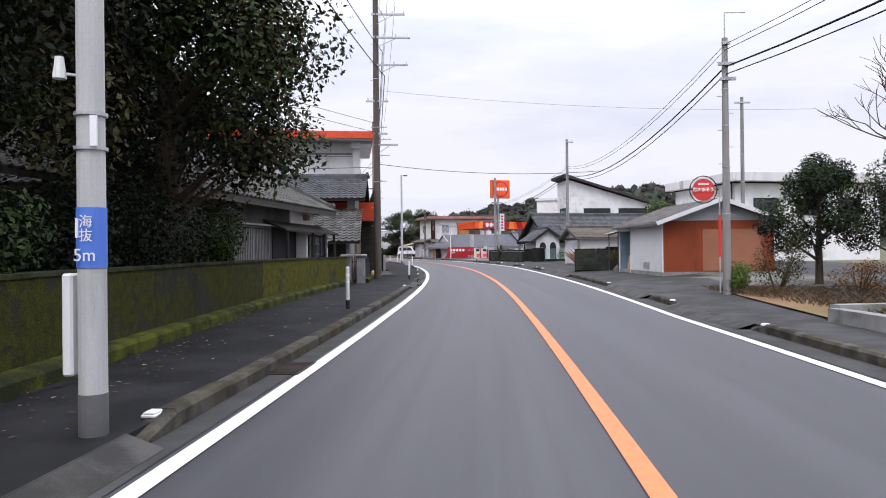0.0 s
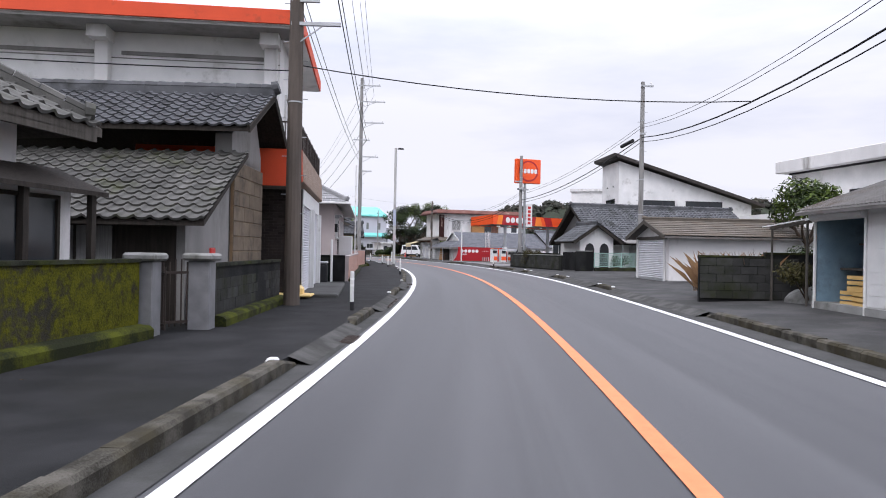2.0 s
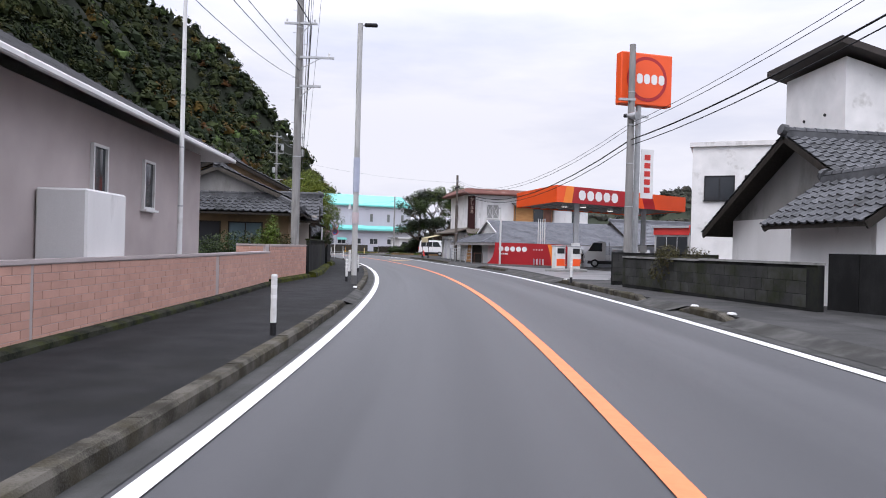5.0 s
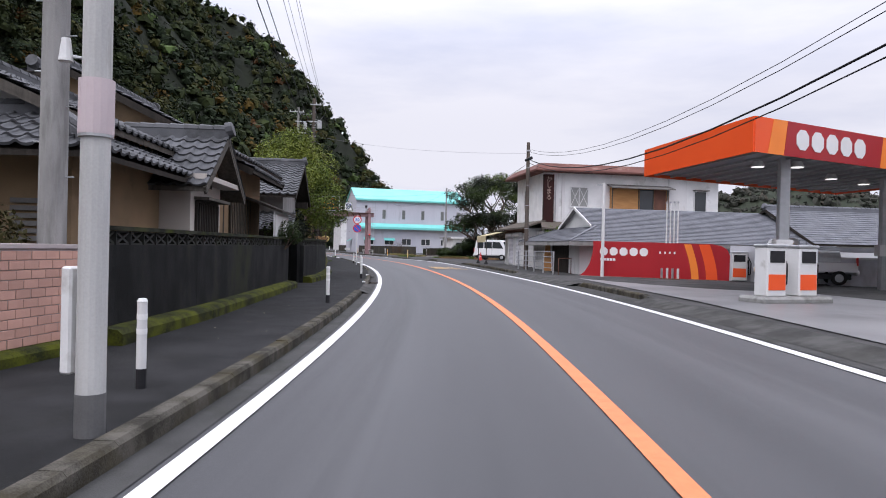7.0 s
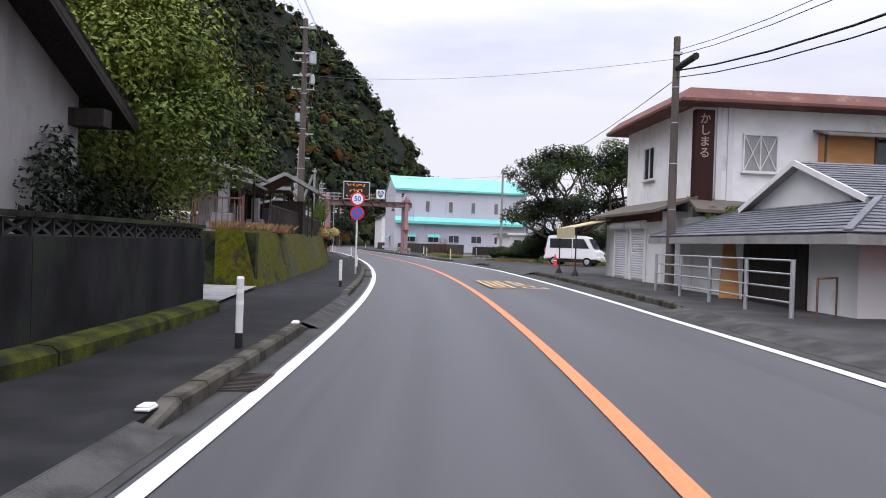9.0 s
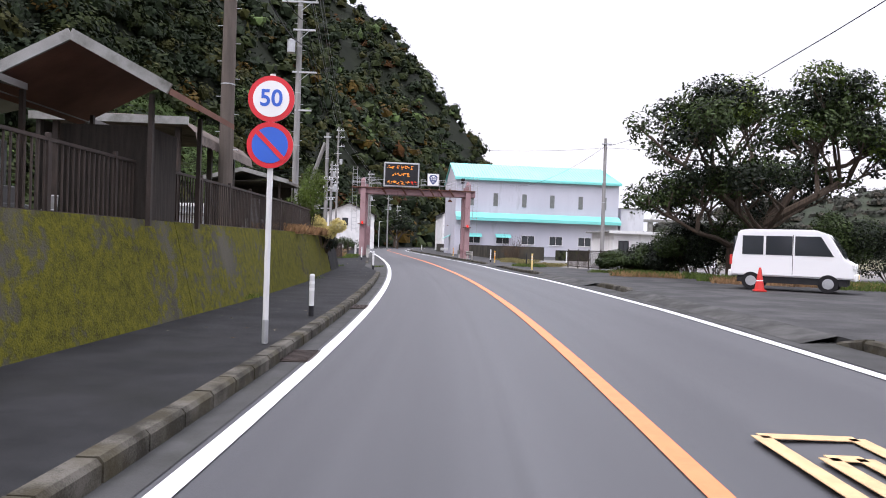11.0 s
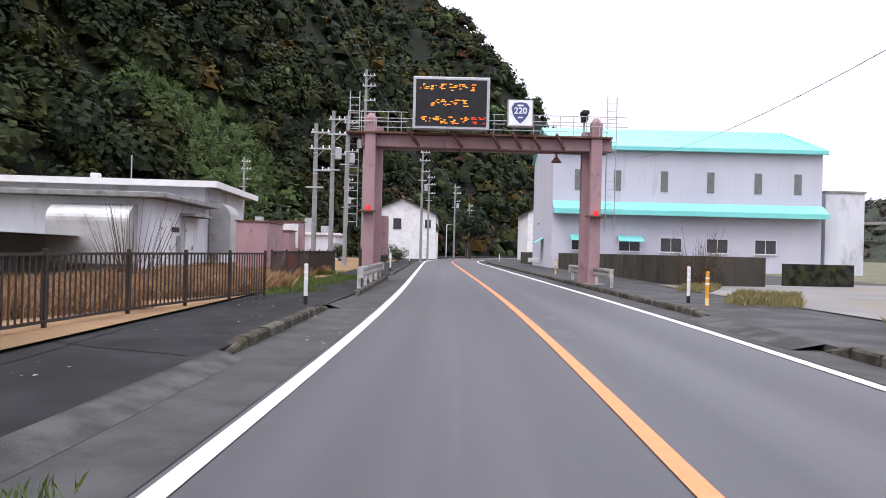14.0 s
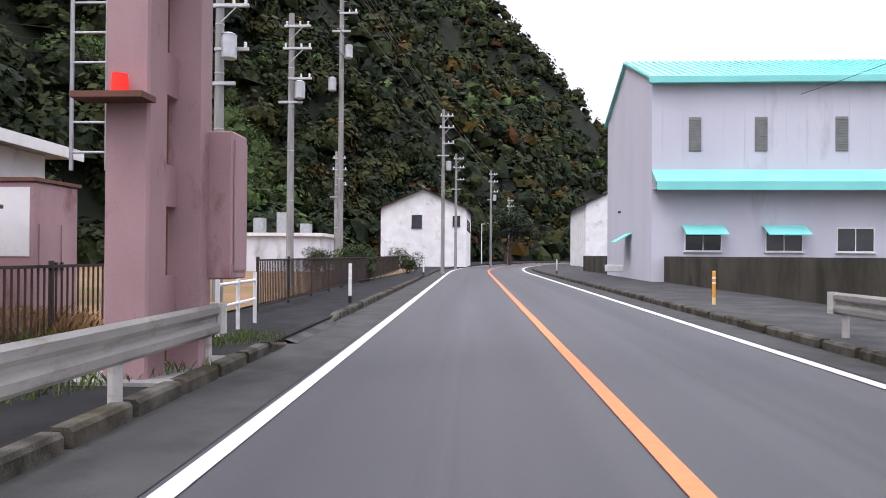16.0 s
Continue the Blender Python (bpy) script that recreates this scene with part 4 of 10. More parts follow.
roof_face("roof", old, e[0], e[1], rr[0], rr[1], .12, WOOD_GREY)
roof_face("roof", old, e[1], e[2], rr[0], rr[0], .12, WOOD_GREY)
roof_face("roof", old, e[2], e[3], rr[1], rr[0], .12, WOOD_GREY)
roof_face("roof", old, e[3], e[0], rr[1], rr[1], .12, WOOD_GREY)
tiles(old, e[0], e[1], rr[0], rr[1], TILE_OLD, singles=300)
tiles(old, e[1], e[2], rr[0], rr[0], TILE_OLD)
tiles(old, e[3], e[0], rr[1], rr[1], TILE_OLD)
ridge(old, rr[1], rr[0], TILE_OLD, .15)
ridge(old, (rr[0][0], rr[0][1], rr[0][2]), (-.1, 9.15, EAVE + .1), TILE_OLD, .12, "hip_ridge")
ridge(old, (rr[1][0], rr[1][1], rr[1][2]), (-.1, -3.45, EAVE + .1), TILE_OLD, .12, "hip_ridge")
part("eave_board", box(-.06, .0, -3.5, 9.2, EAVE - .2, EAVE - .1), WOOD_GREY, old)
PALE_WOOD = mat("pale_weathered_wood", (.30, .29, .28), (.17, .165, .155), 3.0, .85, .25, fine=50, stretch=(6, 6, .6))
window(old, 1.75, 1.05, 2.6, 1.1, -.75, PALE_WOOD, GLASS, 2, .08, face=1, axis="x", hood=PALE_WOOD)
part("wall_post", box(-.76, -.68, .55, .72, 0, 2.6), PALE_WOOD, old)
sl = bmesh.new()
for i in range(22):
    box(-.70, -.675, 1.79 + i * .116, 1.835 + i * .116, 1.07, 2.13, sl)
part("window_slats", sl, PALE_WOOD, old)
porch = part("pent_roof", slab([(.05, 3.9, 2.12), (.05, 9.4, 2.08), (-.75, 9.4, 2.42), (-.75, 3.9, 2.45)], .06), WOOD_DARK, old, "dark weathered pent roof over the porch")
for u in (4.2, 6.7, 8.0, 9.2):
    part("porch_post", box(-.1, -.02, u - .045, u + .045, -.1, 2.1), WOOD_DARK, old)
window(old, 6.9, .95, 1.9, 1.0, -.3, WOOD_DARK, GLASS, 3, .05, face=1, axis="x", name="porch_window")
part("porch_wall", box(-.74, -.3, 6.7, 9.1, 0, 2.2), PLASTER_W, old)
part("porch_rail", box(-.14, -.03, 4.2, 9.2, .72, .82), WOOD_GREY, old)
part("lamp_box", box(-.68, -.5, 7.4, 7.65, 2.55, 2.75, bevel=.02), OCHRE, old, "small brown box under the eave")
# house further back in the garden
bh = thing("garden_house", "grey-tiled white plaster house behind garden trees", "house", (-11.5, 17.0, .05), -6)
part("wall", box(-7, 4, -3, 7, 0, 2.9), PLASTER_W, bh)
roof_face("roof", bh, (4.8, -4, 2.9), (4.8, 8, 2.9), (-1.5, 8, 5.2), (-1.5, -4, 5.2), .12, WOOD_GREY)
roof_face("roof", bh, (-7.8, 8, 2.9), (-7.8, -4, 2.9), (-1.5, -4, 5.2), (-1.5, 8, 5.2), .12, WOOD_GREY)
tiles(bh, (4.8, -4, 2.9), (4.8, 8, 2.9), (-1.5, 8, 5.2), (-1.5, -4, 5.2), TILE_OLD)
ridge(bh, (-1.5, -4, 5.25), (-1.5, 8, 5.25), TILE_OLD, .15)
window(bh, 0.5, .9, 2.2, 1.4, 4.0, WOOD_DARK, GLASS, 2, face=1, axis="x")
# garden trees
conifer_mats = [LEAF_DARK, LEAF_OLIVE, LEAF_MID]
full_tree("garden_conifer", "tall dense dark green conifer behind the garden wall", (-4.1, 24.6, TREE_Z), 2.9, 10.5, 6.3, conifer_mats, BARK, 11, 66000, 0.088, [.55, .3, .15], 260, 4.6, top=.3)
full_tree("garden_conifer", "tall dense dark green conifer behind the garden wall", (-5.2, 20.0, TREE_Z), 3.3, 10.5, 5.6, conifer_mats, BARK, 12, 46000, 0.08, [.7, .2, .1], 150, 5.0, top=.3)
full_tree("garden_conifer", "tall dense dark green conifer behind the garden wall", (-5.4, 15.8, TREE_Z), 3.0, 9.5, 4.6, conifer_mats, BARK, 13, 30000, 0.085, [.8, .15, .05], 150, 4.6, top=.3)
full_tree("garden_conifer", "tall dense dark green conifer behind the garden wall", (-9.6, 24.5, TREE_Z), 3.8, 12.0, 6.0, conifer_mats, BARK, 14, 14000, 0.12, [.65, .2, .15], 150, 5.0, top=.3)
tree("garden_tree", "gnarled garden pine with dark foliage", (-5.0, 18.6, TREE_Z), 4.4, 3.4, [LEAF_DARK, LEAF_MID], BARK, 15, 9000, .06, .35, .6, 3, 3, .8, [.7, .3])
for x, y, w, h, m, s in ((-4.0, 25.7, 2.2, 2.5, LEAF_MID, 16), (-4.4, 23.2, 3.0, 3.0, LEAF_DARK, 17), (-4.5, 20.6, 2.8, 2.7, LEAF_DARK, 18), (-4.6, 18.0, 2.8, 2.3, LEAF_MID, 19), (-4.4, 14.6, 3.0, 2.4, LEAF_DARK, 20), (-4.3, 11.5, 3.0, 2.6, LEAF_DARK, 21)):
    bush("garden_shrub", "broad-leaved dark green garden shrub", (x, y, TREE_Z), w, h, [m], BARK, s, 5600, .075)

# ---- storehouse with its lean-to ----
kura = thing("storehouse", "old stone storehouse with steep grey tiled gable roof", "house", (-2.85, 43.3, .05), 3)
part("wall", box(-8, -.05, 0.05, 2.5, 0, 3.35), PLASTER, kura)
part("gable_wall", prism([(0.0, 3.2), (2.5, 3.2), (2.5, 3.55), (1.75, 4.75), (0, 3.75)], 0, .35), PLASTER, kura).matrix_basis = Matrix.Rotation(radians(90), 4, "Z") @ Matrix.Translation((0, .05, 0))
kb = part("stone_facing", box(-.06, .0, .0, 2.45, 0, 3.2), OCHRE, kura, "weathered ochre stone blocks")
STONE = mat("ochre_stone", (.21, .165, .12), (.12, .098, .075), 2.5, .9, .4, fine=60, stain=(.06, .055, .045), stain_scale=1.3, stain_amount=.35, objrand=.15)
for r in range(10):
    for c_ in range(3):
        u0 = c_ * .82 - (.4 if r % 2 else 0)
        a0, a1 = max(0, u0), min(2.45, u0 + .82)
        if r % 2 and c_ == 2:
            a1 = 2.45
        if a1 - a0 > .1:
            part("stone", box(0, .02, a0 + .006, a1 - .006, r * .32 + .006, r * .32 + .314, bevel=.008), STONE, kura)
RZ = 4.95
roof_face("roof", kura, (-8, -.5, 3.82), (.45, -.5, 3.82), (.45, 1.75, RZ), (-8, 1.75, RZ), .1, WOOD_DARK)
roof_face("roof", kura, (.45, 3.6, 3.72), (-8, 3.6, 3.72), (-8, 1.75, RZ), (.45, 1.75, RZ), .1, WOOD_DARK)
tiles(kura, (-8, -.5, 3.82), (.45, -.5, 3.82), (.45, 1.75, RZ), (-8, 1.75, RZ), TILE, singles=150)
tiles(kura, (.45, 3.6, 3.72), (-8, 3.6, 3.72), (-8, 1.75, RZ), (.45, 1.75, RZ), TILE)
ridge(kura, (-8, 1.75, RZ + .08), (.45, 1.75, RZ + .08), TILE, .14)
part("barge_board", beam((.42, -.48, 3.78), (.42, 1.75, RZ - .04), .05, .16), WOOD_GREY, kura)
part("barge_board", beam((.42, 3.58, 3.66), (.42, 1.75, RZ - .04), .05, .16), WOOD_DARK, kura)
roof_face("lean_to_roof", kura, (-8, -3.1, 1.8), (.4, -3.1, 1.8), (.3, .0, 3.35), (-8, 0, 3.35), .09, WOOD_DARK)
tiles(kura, (-8, -3.1, 1.8), (.4, -3.1, 1.8), (.3, .0, 3.35), (-8, 0, 3.35), TILE_OLD, singles=150)
part("lean_to_wall", prism([(-2.6, 0), (-.01, 0), (-.01, 3.2), (-2.6, 1.9)], 0, .15), PLASTER, kura, "stained grey plaster end wall").matrix_basis = Matrix.Rotation(radians(90), 4, "Z") @ Matrix.Translation((0, .08, 0))
part("lean_to_front", box(-8, -.2, -2.6, -2.45, 0, 1.85), WOOD_DARK, kura)
window(kura, -2.6, .75, 1.3, .95, -2.6, WOOD_DARK, CURTAIN, 4)
part("red_board", box(.06, .10, -1.75, -1.45, .25, 1.35, bevel=.03), PAINT_RED, kura, "faded red board on the wall")

# ---- shop building with orange fascia ----
shop = thing("shop_building", "two-storey white shop with orange fascia and shutters", "house", (-2.25, 47.94, .02), 8.1)
part("ground_floor", box(-15, -.28, .0, 6.5, 0, 3.05), WHITE_WALL, shop)
part("upper_floor", box(-15, -.95, .35, 6.3, 3.05, 7.3), WHITE_WALL, shop)
part("brick_wall", box(-3.4, -.22, -.12, -.02, 0, 3.02), BRICK_DARK, shop, "dark brown brick side wall")
def shop_at(x, y):
    m = shop.matrix_world @ Vector((x, y, 0))
    return (m.x, m.y)
courses(shop, shop_at(-3.4, -.12), shop_at(-.2, -.12), .1, 3.0, .23, .075, .014, BRICK_DARK, "brick", 300, .009, 1)
# flat roof with orange edge
part("roof_slab", box(-16, -.32, -.75, 7.0, 7.3, 7.45), WHITE_WALL, shop)
part("fascia", box(-16, -.27, -.81, -.75, 7.32, 7.7, bevel=.01), ORANGE_FASCIA, shop, "faded orange painted fascia")
part("fascia", box(-.32, -.27, -.75, 7.0, 7.32, 7.7), ORANGE_FASCIA, shop)
part("fascia_soffit", box(-16, -.33, -.749, .35, 7.22, 7.299), PLASTER, shop)
for u in (-1.18, -5.65, -10.1):
    part("pilaster", box(u - .18, u + .18, .08, .36, 3.05, 7.2, bevel=.02), PLASTER_W, shop)
    part("corbel", box(u - .25, u + .25, -.3, .36, 6.9, 7.219), PLASTER_W, shop)
for z in (4.75, 6.5):
    part("wall_joint", box(-15, -.95, .342, .351, z, z + .03), PLASTER, shop)
for u0 in (-5.2, -9.7):
    part("panel_band", box(u0, u0 + 3.8, .30, .352, 6.6, 6.7), PLASTER, shop)
# cantilevered balcony band, tiled along the road and painted orange at its end
part("balcony_parapet", prism([(-1.0, 3.06), (-.3, 3.06), (-.1, 3.12), (-.14, 3.9), (-1.0, 3.9)], -1.42, 6.4), TAN_TILE, shop, "tan tiled balcony parapet")
part("balcony_end", prism([(-4.2, 2.98), (-.3, 2.98), (-.1, 3.1), (-.13, 3.92), (-4.2, 3.92)], -1.5, -1.421), ORANGE_FASCIA, shop, "orange painted end of the balcony")
part("balcony_soffit", box(-4.2, -.3, -1.42, -.01, 3.0, 3.059), PLASTER, shop)
tl = box(-.0, .014, -.062, .062, .004, .056)
co = np.array([v.co for v in tl.verts])
tl.verts.index_update()
fi = [[v.index for v in f.verts] for f in tl.faces]
tl.free()
vs_, fs_, kk = [], [], 0
for r in range(13):
    z = 3.13 + r * .06
    for c_ in range(58):
        vs_.append(co + np.array([-.1 - (z - 3.12) * .051, -1.34 + c_ * .132 + (.066 if r % 2 else 0), z]))
        fs_ += [[j + kk for j in f] for f in fi]
        kk += len(co)
me_ = bpy.data.meshes.new("facing_tiles")
me_.from_pydata(np.concatenate(vs_).tolist(), [], fs_)
me_.materials.append(TAN_TILE)
ft = new("facing_tiles", me_)
ft.parent = shop
tagged(ft, kind="stuff")
bal = part("balcony_rail", box(-.28, -.22, -1.35, 6.35, 4.62, 4.68), IRON, shop, "brown iron balcony railing")
part("balcony_rail_low", box(-.27, -.23, -1.35, 6.35, 3.98, 4.02), IRON, bal)
for i in range(60):
    part("baluster", box(-.265, -.235, -1.32 + i * .128, -1.28 + i * .128, 3.9, 4.63), IRON, bal)
for i in range(8):
    part("rail_post", box(-.29, -.21, -1.35 + i * 1.09, -1.27 + i * 1.09, 3.88, 4.7), IRON, bal)
part("end_rail", box(-4.2, -.28, -1.35, -1.31, 4.62, 4.66), IRON, bal)
for i in range(18):
    part("baluster", box(-4.1 + i * .22, -4.08 + i * .22, -1.345, -1.315, 3.9, 4.62), IRON, bal)
part("balcony_floor", box(-1.0, -.3, -1.4, 6.3, 3.6, 3.7), CONCRETE, shop)
window(shop, 1.6, 4.0, 2.6, 1.9, -.95, PAINT_WHITE, GLASS, 2, face=1, axis="x")
part("lintel", box(-.3, -.2, -.02, 6.4, 2.6, 3.04), PAINT_WHITE, shop, "white lintel panel above the shutters")


def shutter(parent, y0, y1, z1, x, face=1, slat=.075, label=""):
    """A roller shutter on a wall facing along x: slats between side guides, with a bottom rail."""
    k = int((z1 - .08) / slat)
    lead = part("roller_shutter", box(min(x, x + face * .02), max(x, x + face * .02), y0, y1, .03, .12), STEEL, parent, label)
    bm = bmesh.new()
    for i in range(k):
        z = .12 + i * slat
        pr = [(0, z), (.022, z + slat * .25), (.026, z + slat * .6), (.004, z + slat * .98)]
        a = [bm.verts.new((x + face * u, y0, zz)) for u, zz in pr]
        b = [bm.verts.new((x + face * u, y1, zz)) for u, zz in pr]
        for j in range(3):
            bm.faces.new((a[j], b[j], b[j + 1], a[j + 1]))
    bmesh.ops.recalc_face_normals(bm, faces=bm.faces[:])
    part("slats", bm, SHUTTER, lead)
    for u in (y0, y1):
        part("guide", box(min(x, x + face * .07), max(x, x + face * .07), u - .05, u + .05, 0, z1 + .05), PAINT_WHITE, lead)


shutter(shop, .0, 2.75, 2.56, -.26)
shutter(shop, 3.1, 5.85, 2.56, -.26)
part("shutter_pillar", box(-.28, -.1, 2.8, 3.05, 0, 2.6), PAINT_WHITE, shop)
part("shutter_pillar", box(-.28, -.1, 5.9, 6.15, 0, 2.6), PAINT_WHITE, shop)
part("shop_step", box(-.28, .8, -.15, 6.4, -.06, .15, bevel=.04), mat("dark_worn_concrete", (.105, .104, .10), (.06, .06, .057), 2.0, .9, .3, fine=80, stain=(.04, .04, .037), stain_scale=1.0, stain_amount=.4), shop, "grey concrete step in front of the shutters")
stop = thing("wheel_stop", "bright yellow plastic ramp block on the pavement", "ramp", (-2.35, 47.45, .12), 5)
part("block", box(-.3, .05, -.3, .3, 0, .3, bevel=.09), PAINT_YELLOW, stop)
part("ramp", box(-.7, .3, -.4, .42, 0, .07, bevel=.025), PAINT_YELLOW, stop)
for u in (-.5, .2):
    part("bolt", rod((u, .3, .07), (u, .3, .085), .03, .03, 8), PAINT_BLACK, stop)
bin_ = thing("grey_bin", "dark grey plastic bin on a stand by the shop", "bin", (-3.25, 54.5, .1), 8)
part("bin_body", box(-.2, .2, -.2, .2, .02, .75, bevel=.05), PAINT_BLACK, bin_)
part("bin_lid", box(-.22, .22, -.22, .22, .76, .84, bevel=.03), STEEL, bin_)

# ---- pink house with hip roof ----
pink = thing("pink_house", "one-storey pink house with grey hip roof", "house", (-4.16, 61.5, .02), 8)
PD, PL, PE = 7.4, 13.2, 3.6
part("wall", box(-PD, 0, 0, PL, 0, PE), PINK_WALL, pink)
PR = PE + 2.32
o_ = .65
e = [(o_, -o_, PE), (o_, PL + o_, PE), (-PD - o_, PL + o_, PE), (-PD - o_, -o_, PE)]
r0, r1 = (-PD / 2, PD / 2, PR), (-PD / 2, PL - PD / 2, PR)
for a, b, c, d in ((e[0], e[1], r1, r0), (e[1], e[2], r1, r1), (e[2], e[3], r0, r1), (e[3], e[0], r0, r0)):
    roof_face("roof", pink, a, b, c, d, .1, WHITE_WALL)


def flat_tiles(parent, a, b, c, d, material, l=.28, w=.34, name="flat_roof_tiles"):
    """Overlapping courses of flat tiles on a slope, one joined mesh."""
    a, b, c, d = (Vector(p) for p in (a, b, c, d))
    ex = (b - a).normalized()
    up = (c + d) / 2 - (a + b) / 2
    up = up - ex * up.dot(ex)
    h = up.length
    up.normalize()
    nz = ex.cross(up)
    if nz.z < 0:
        nz = -nz
    la, ra, W_ = (d - a).dot(ex) / h, (c - b).dot(ex) / h, (b - a).length
    rows = int(h / l)
    l = h / rows
    vs, fs = [], []
    rnd = random.Random(rows)
    for r in range(rows):
        y = r * l
        x0, x1 = la * (y + l * .4), W_ + ra * (y + l * .4)
        k = max(1, int((x1 - x0) / w))
        st = (x1 - x0) / k
        for i in range(k):
            u0, u1 = x0 + i * st + .004, x0 + (i + 1) * st - .004
            t = .03 + rnd.uniform(-.003, .003)
            for u, yy, z in ((u0, y - .02, t - .022), (u1, y - .02, t - .022), (u1, y - .02, t), (u0, y - .02, t), (u1, y + l, .006), (u0, y + l, .006)):
                vs.append(a + ex * u + up * yy + nz * z)
            n = len(vs) - 6
            fs += [(n, n + 1, n + 2, n + 3), (n + 3, n + 2, n + 4, n + 5)]
    me = bpy.data.meshes.new(name)
    me.from_pydata([tuple(v) for v in vs], [], fs)
    me.materials.append(material)
    ob = new(name, me)
    ob.parent = parent
    return tagged(ob, kind="stuff")


PALE_TILE = mat("pale_grey_flat_tile", (.27, .27, .275), (.19, .19, .195), 1.6, .7, .15, fine=60, island=.1)
for a, b, c, d in ((e[0], e[1], r1, r0), (e[3], e[0], r0, r0), (e[1], e[2], r1, r1)):
    flat_tiles(pink, a, b, c, d, PALE_TILE)
ridge(pink, r0, r1, PALE_TILE, .1)
ridge(pink, r0, (o_ - .05, -o_ + .05, PE + .06), PALE_TILE, .09, "hip_ridge")
part("gutter", box(o_, o_ + .1, -o_, PL + o_, PE - .12, PE - .02, bevel=.02), PAINT_WHITE, pink)
part("gutter", box(-PD - o_, o_ + .1, -o_ - .1, -o_, PE - .12, PE - .02, bevel=.02), PAINT_WHITE, pink)
part("downpipe", rod((-.84, -.06, 0), (-.84, -.06, PE - .4), .045, .045, 8), PAINT_WHITE, pink)
window(pink, 1.25, 2.0, 1.55, .95, 0, PAINT_WHITE, GLASS, 2, .08, face=1, axis="x", hood=PAINT_WHITE)
window(pink, 7.0, 2.05, .5, .9, 0, PAINT_WHITE, GLASS, 1, .06, face=1, axis="x")
window(pink, 9.3, 2.05, .5, .9, 0, PAINT_WHITE, GLASS, 1, .06, face=1, axis="x")
lv = bmesh.new()
for i in range(18):
    box(.0, .06, 3.65, 4.2, 1.1 + i * .1, 1.165 + i * .1, lv)
part("louvre", lv, PAINT_BLACK, pink, "tall dark louvred vent")
window(pink, -2.5, 1.2, 1.5, 1.6, 0, STEEL, CURTAIN, 2, .08, hood=PAINT_WHITE)
part("shutter_case", box(-2.62, -.9, -.2, -.001, 2.87, 3.07, bevel=.02), PAINT_WHITE, pink, "pale shutter case above the window")
part("dark_pane", box(-2.48, -1.78, -.03, -.016, 1.22, 2.78), GLASS, pink)
heater = part("water_heater", box(.02, .75, 5.2, 6.6, .5, 2.1, bevel=.03), PLASTER_W, pink, "grey boxed water heater on the wall")
ac = part("vent_pipe", rod((.0, .75, 2.95), (.22, .75, 2.95), .09, .09, 10), STEEL, pink)
part("meter_box", box(0, .14, .62, .87, 2.2, 2.6, bevel=.02), PAINT_BLACK, pink)
ant = thing("roof_antenna", "thin television antenna on the hip roof", "antenna", (-8.3, 65.5, 5.85), 20)
part("mast", rod((0, 0, -.05), (0, 0, 2.2), .02, .016, 6), STEEL, ant)
for z, w in ((1.7, .7), (2.05, .5)):
    part("element", rod((-w, 0, z), (w, 0, z), .01, .01, 5), STEEL, ant)
pw = run_wall("wall_pink", "salmon tiled low wall along the pavement", [(-2.92, 58.0), (-3.9, 65.2), (-4.85, 73), (-5.7, 79.0)], 1.08, .15, PINK_WALL, PINK_WALL, .05, (.2, .1, MOSS))
for a, b in (((-2.845, 58.0), (-3.825, 65.2)), ((-3.825, 65.2), (-4.775, 73)), ((-4.775, 73), (-5.625, 79))):
    courses(pw, a, b, .08, 1.06, .4, .1, .008, PINK_TILE, "wall_tile", 100, .006, 1)
run_wall("wall_black", "blackened concrete block wall beside the driveway", [(-2.98, 57.9), (-4.0, 57.78), (-9.5, 57.2)], 1.1, .14, DARK_WALL, DARK_WALL, .05)
fg = thing("slatted_gate", "dark wooden slatted gate beside the wall", "gate", (-4.1, 57.55, .05), 6)
for i in range(14):
    part("slat", box(-1.9 + i * .14, -1.79 + i * .14, -.03, 0, .05, 1.25), WOOD_DARK, fg)
for z in (.25, 1.05):
    part("rail", box(-1.92, .05, 0.001, .05, z, z + .08), WOOD_DARK, fg)
plain_pole(-3.5, 57.62, 1.78, .055, PAINT_WHITE, "short white painted steel post", "steel_post")


# ---- second group of houses, behind the salmon and dark walls ----
bwall = run_wall("wall_salmon_brick", "salmon brick-tiled garden wall with moss kerb", [(-5.9, 79.3), (-6.12, 84.4)], 1.3, .3, PINK_WALL, PINK_WALL, .05, (.2, .14, MOSS_BRIGHT))
courses(bwall, (-5.74, 79.3), (-5.96, 84.4), .1, 1.28, .23, .1, .01, PINK_TILE, "wall_tile", 300, .008, 1)
bend = run_wall("wall_salmon_end", "salmon brick-tiled end of the garden wall", [(-6.75, 79.2), (-5.75, 79.15)], 1.3, .3, PINK_WALL, PINK_WALL, .05)
courses(bend, (-6.75, 79.04), (-5.75, 78.99), .1, 1.28, .23, .1, .01, PINK_TILE, "wall_tile", 60, .008, 1)
dw_pts = [(-5.98, 84.6), (-6.55, 88), (-7.65, 93), (-8.5, 96.9)]
dw = run_wall("wall_dark", "blackened garden wall with pierced block top and moss", dw_pts, 1.3, .16, DARK_WALL, None, .05, (.3, .2, MOSS_BRIGHT))
dw2_pts = [(-9.05, 99.6), (-9.45, 102), (-10.22, 104.8), (-10.97, 107.3)]
dw2 = run_wall("wall_dark", "blackened garden wall with pierced block top and moss", dw2_pts, 1.3, .16, DARK_WALL, None, .05, (.3, .2, MOSS_BRIGHT))
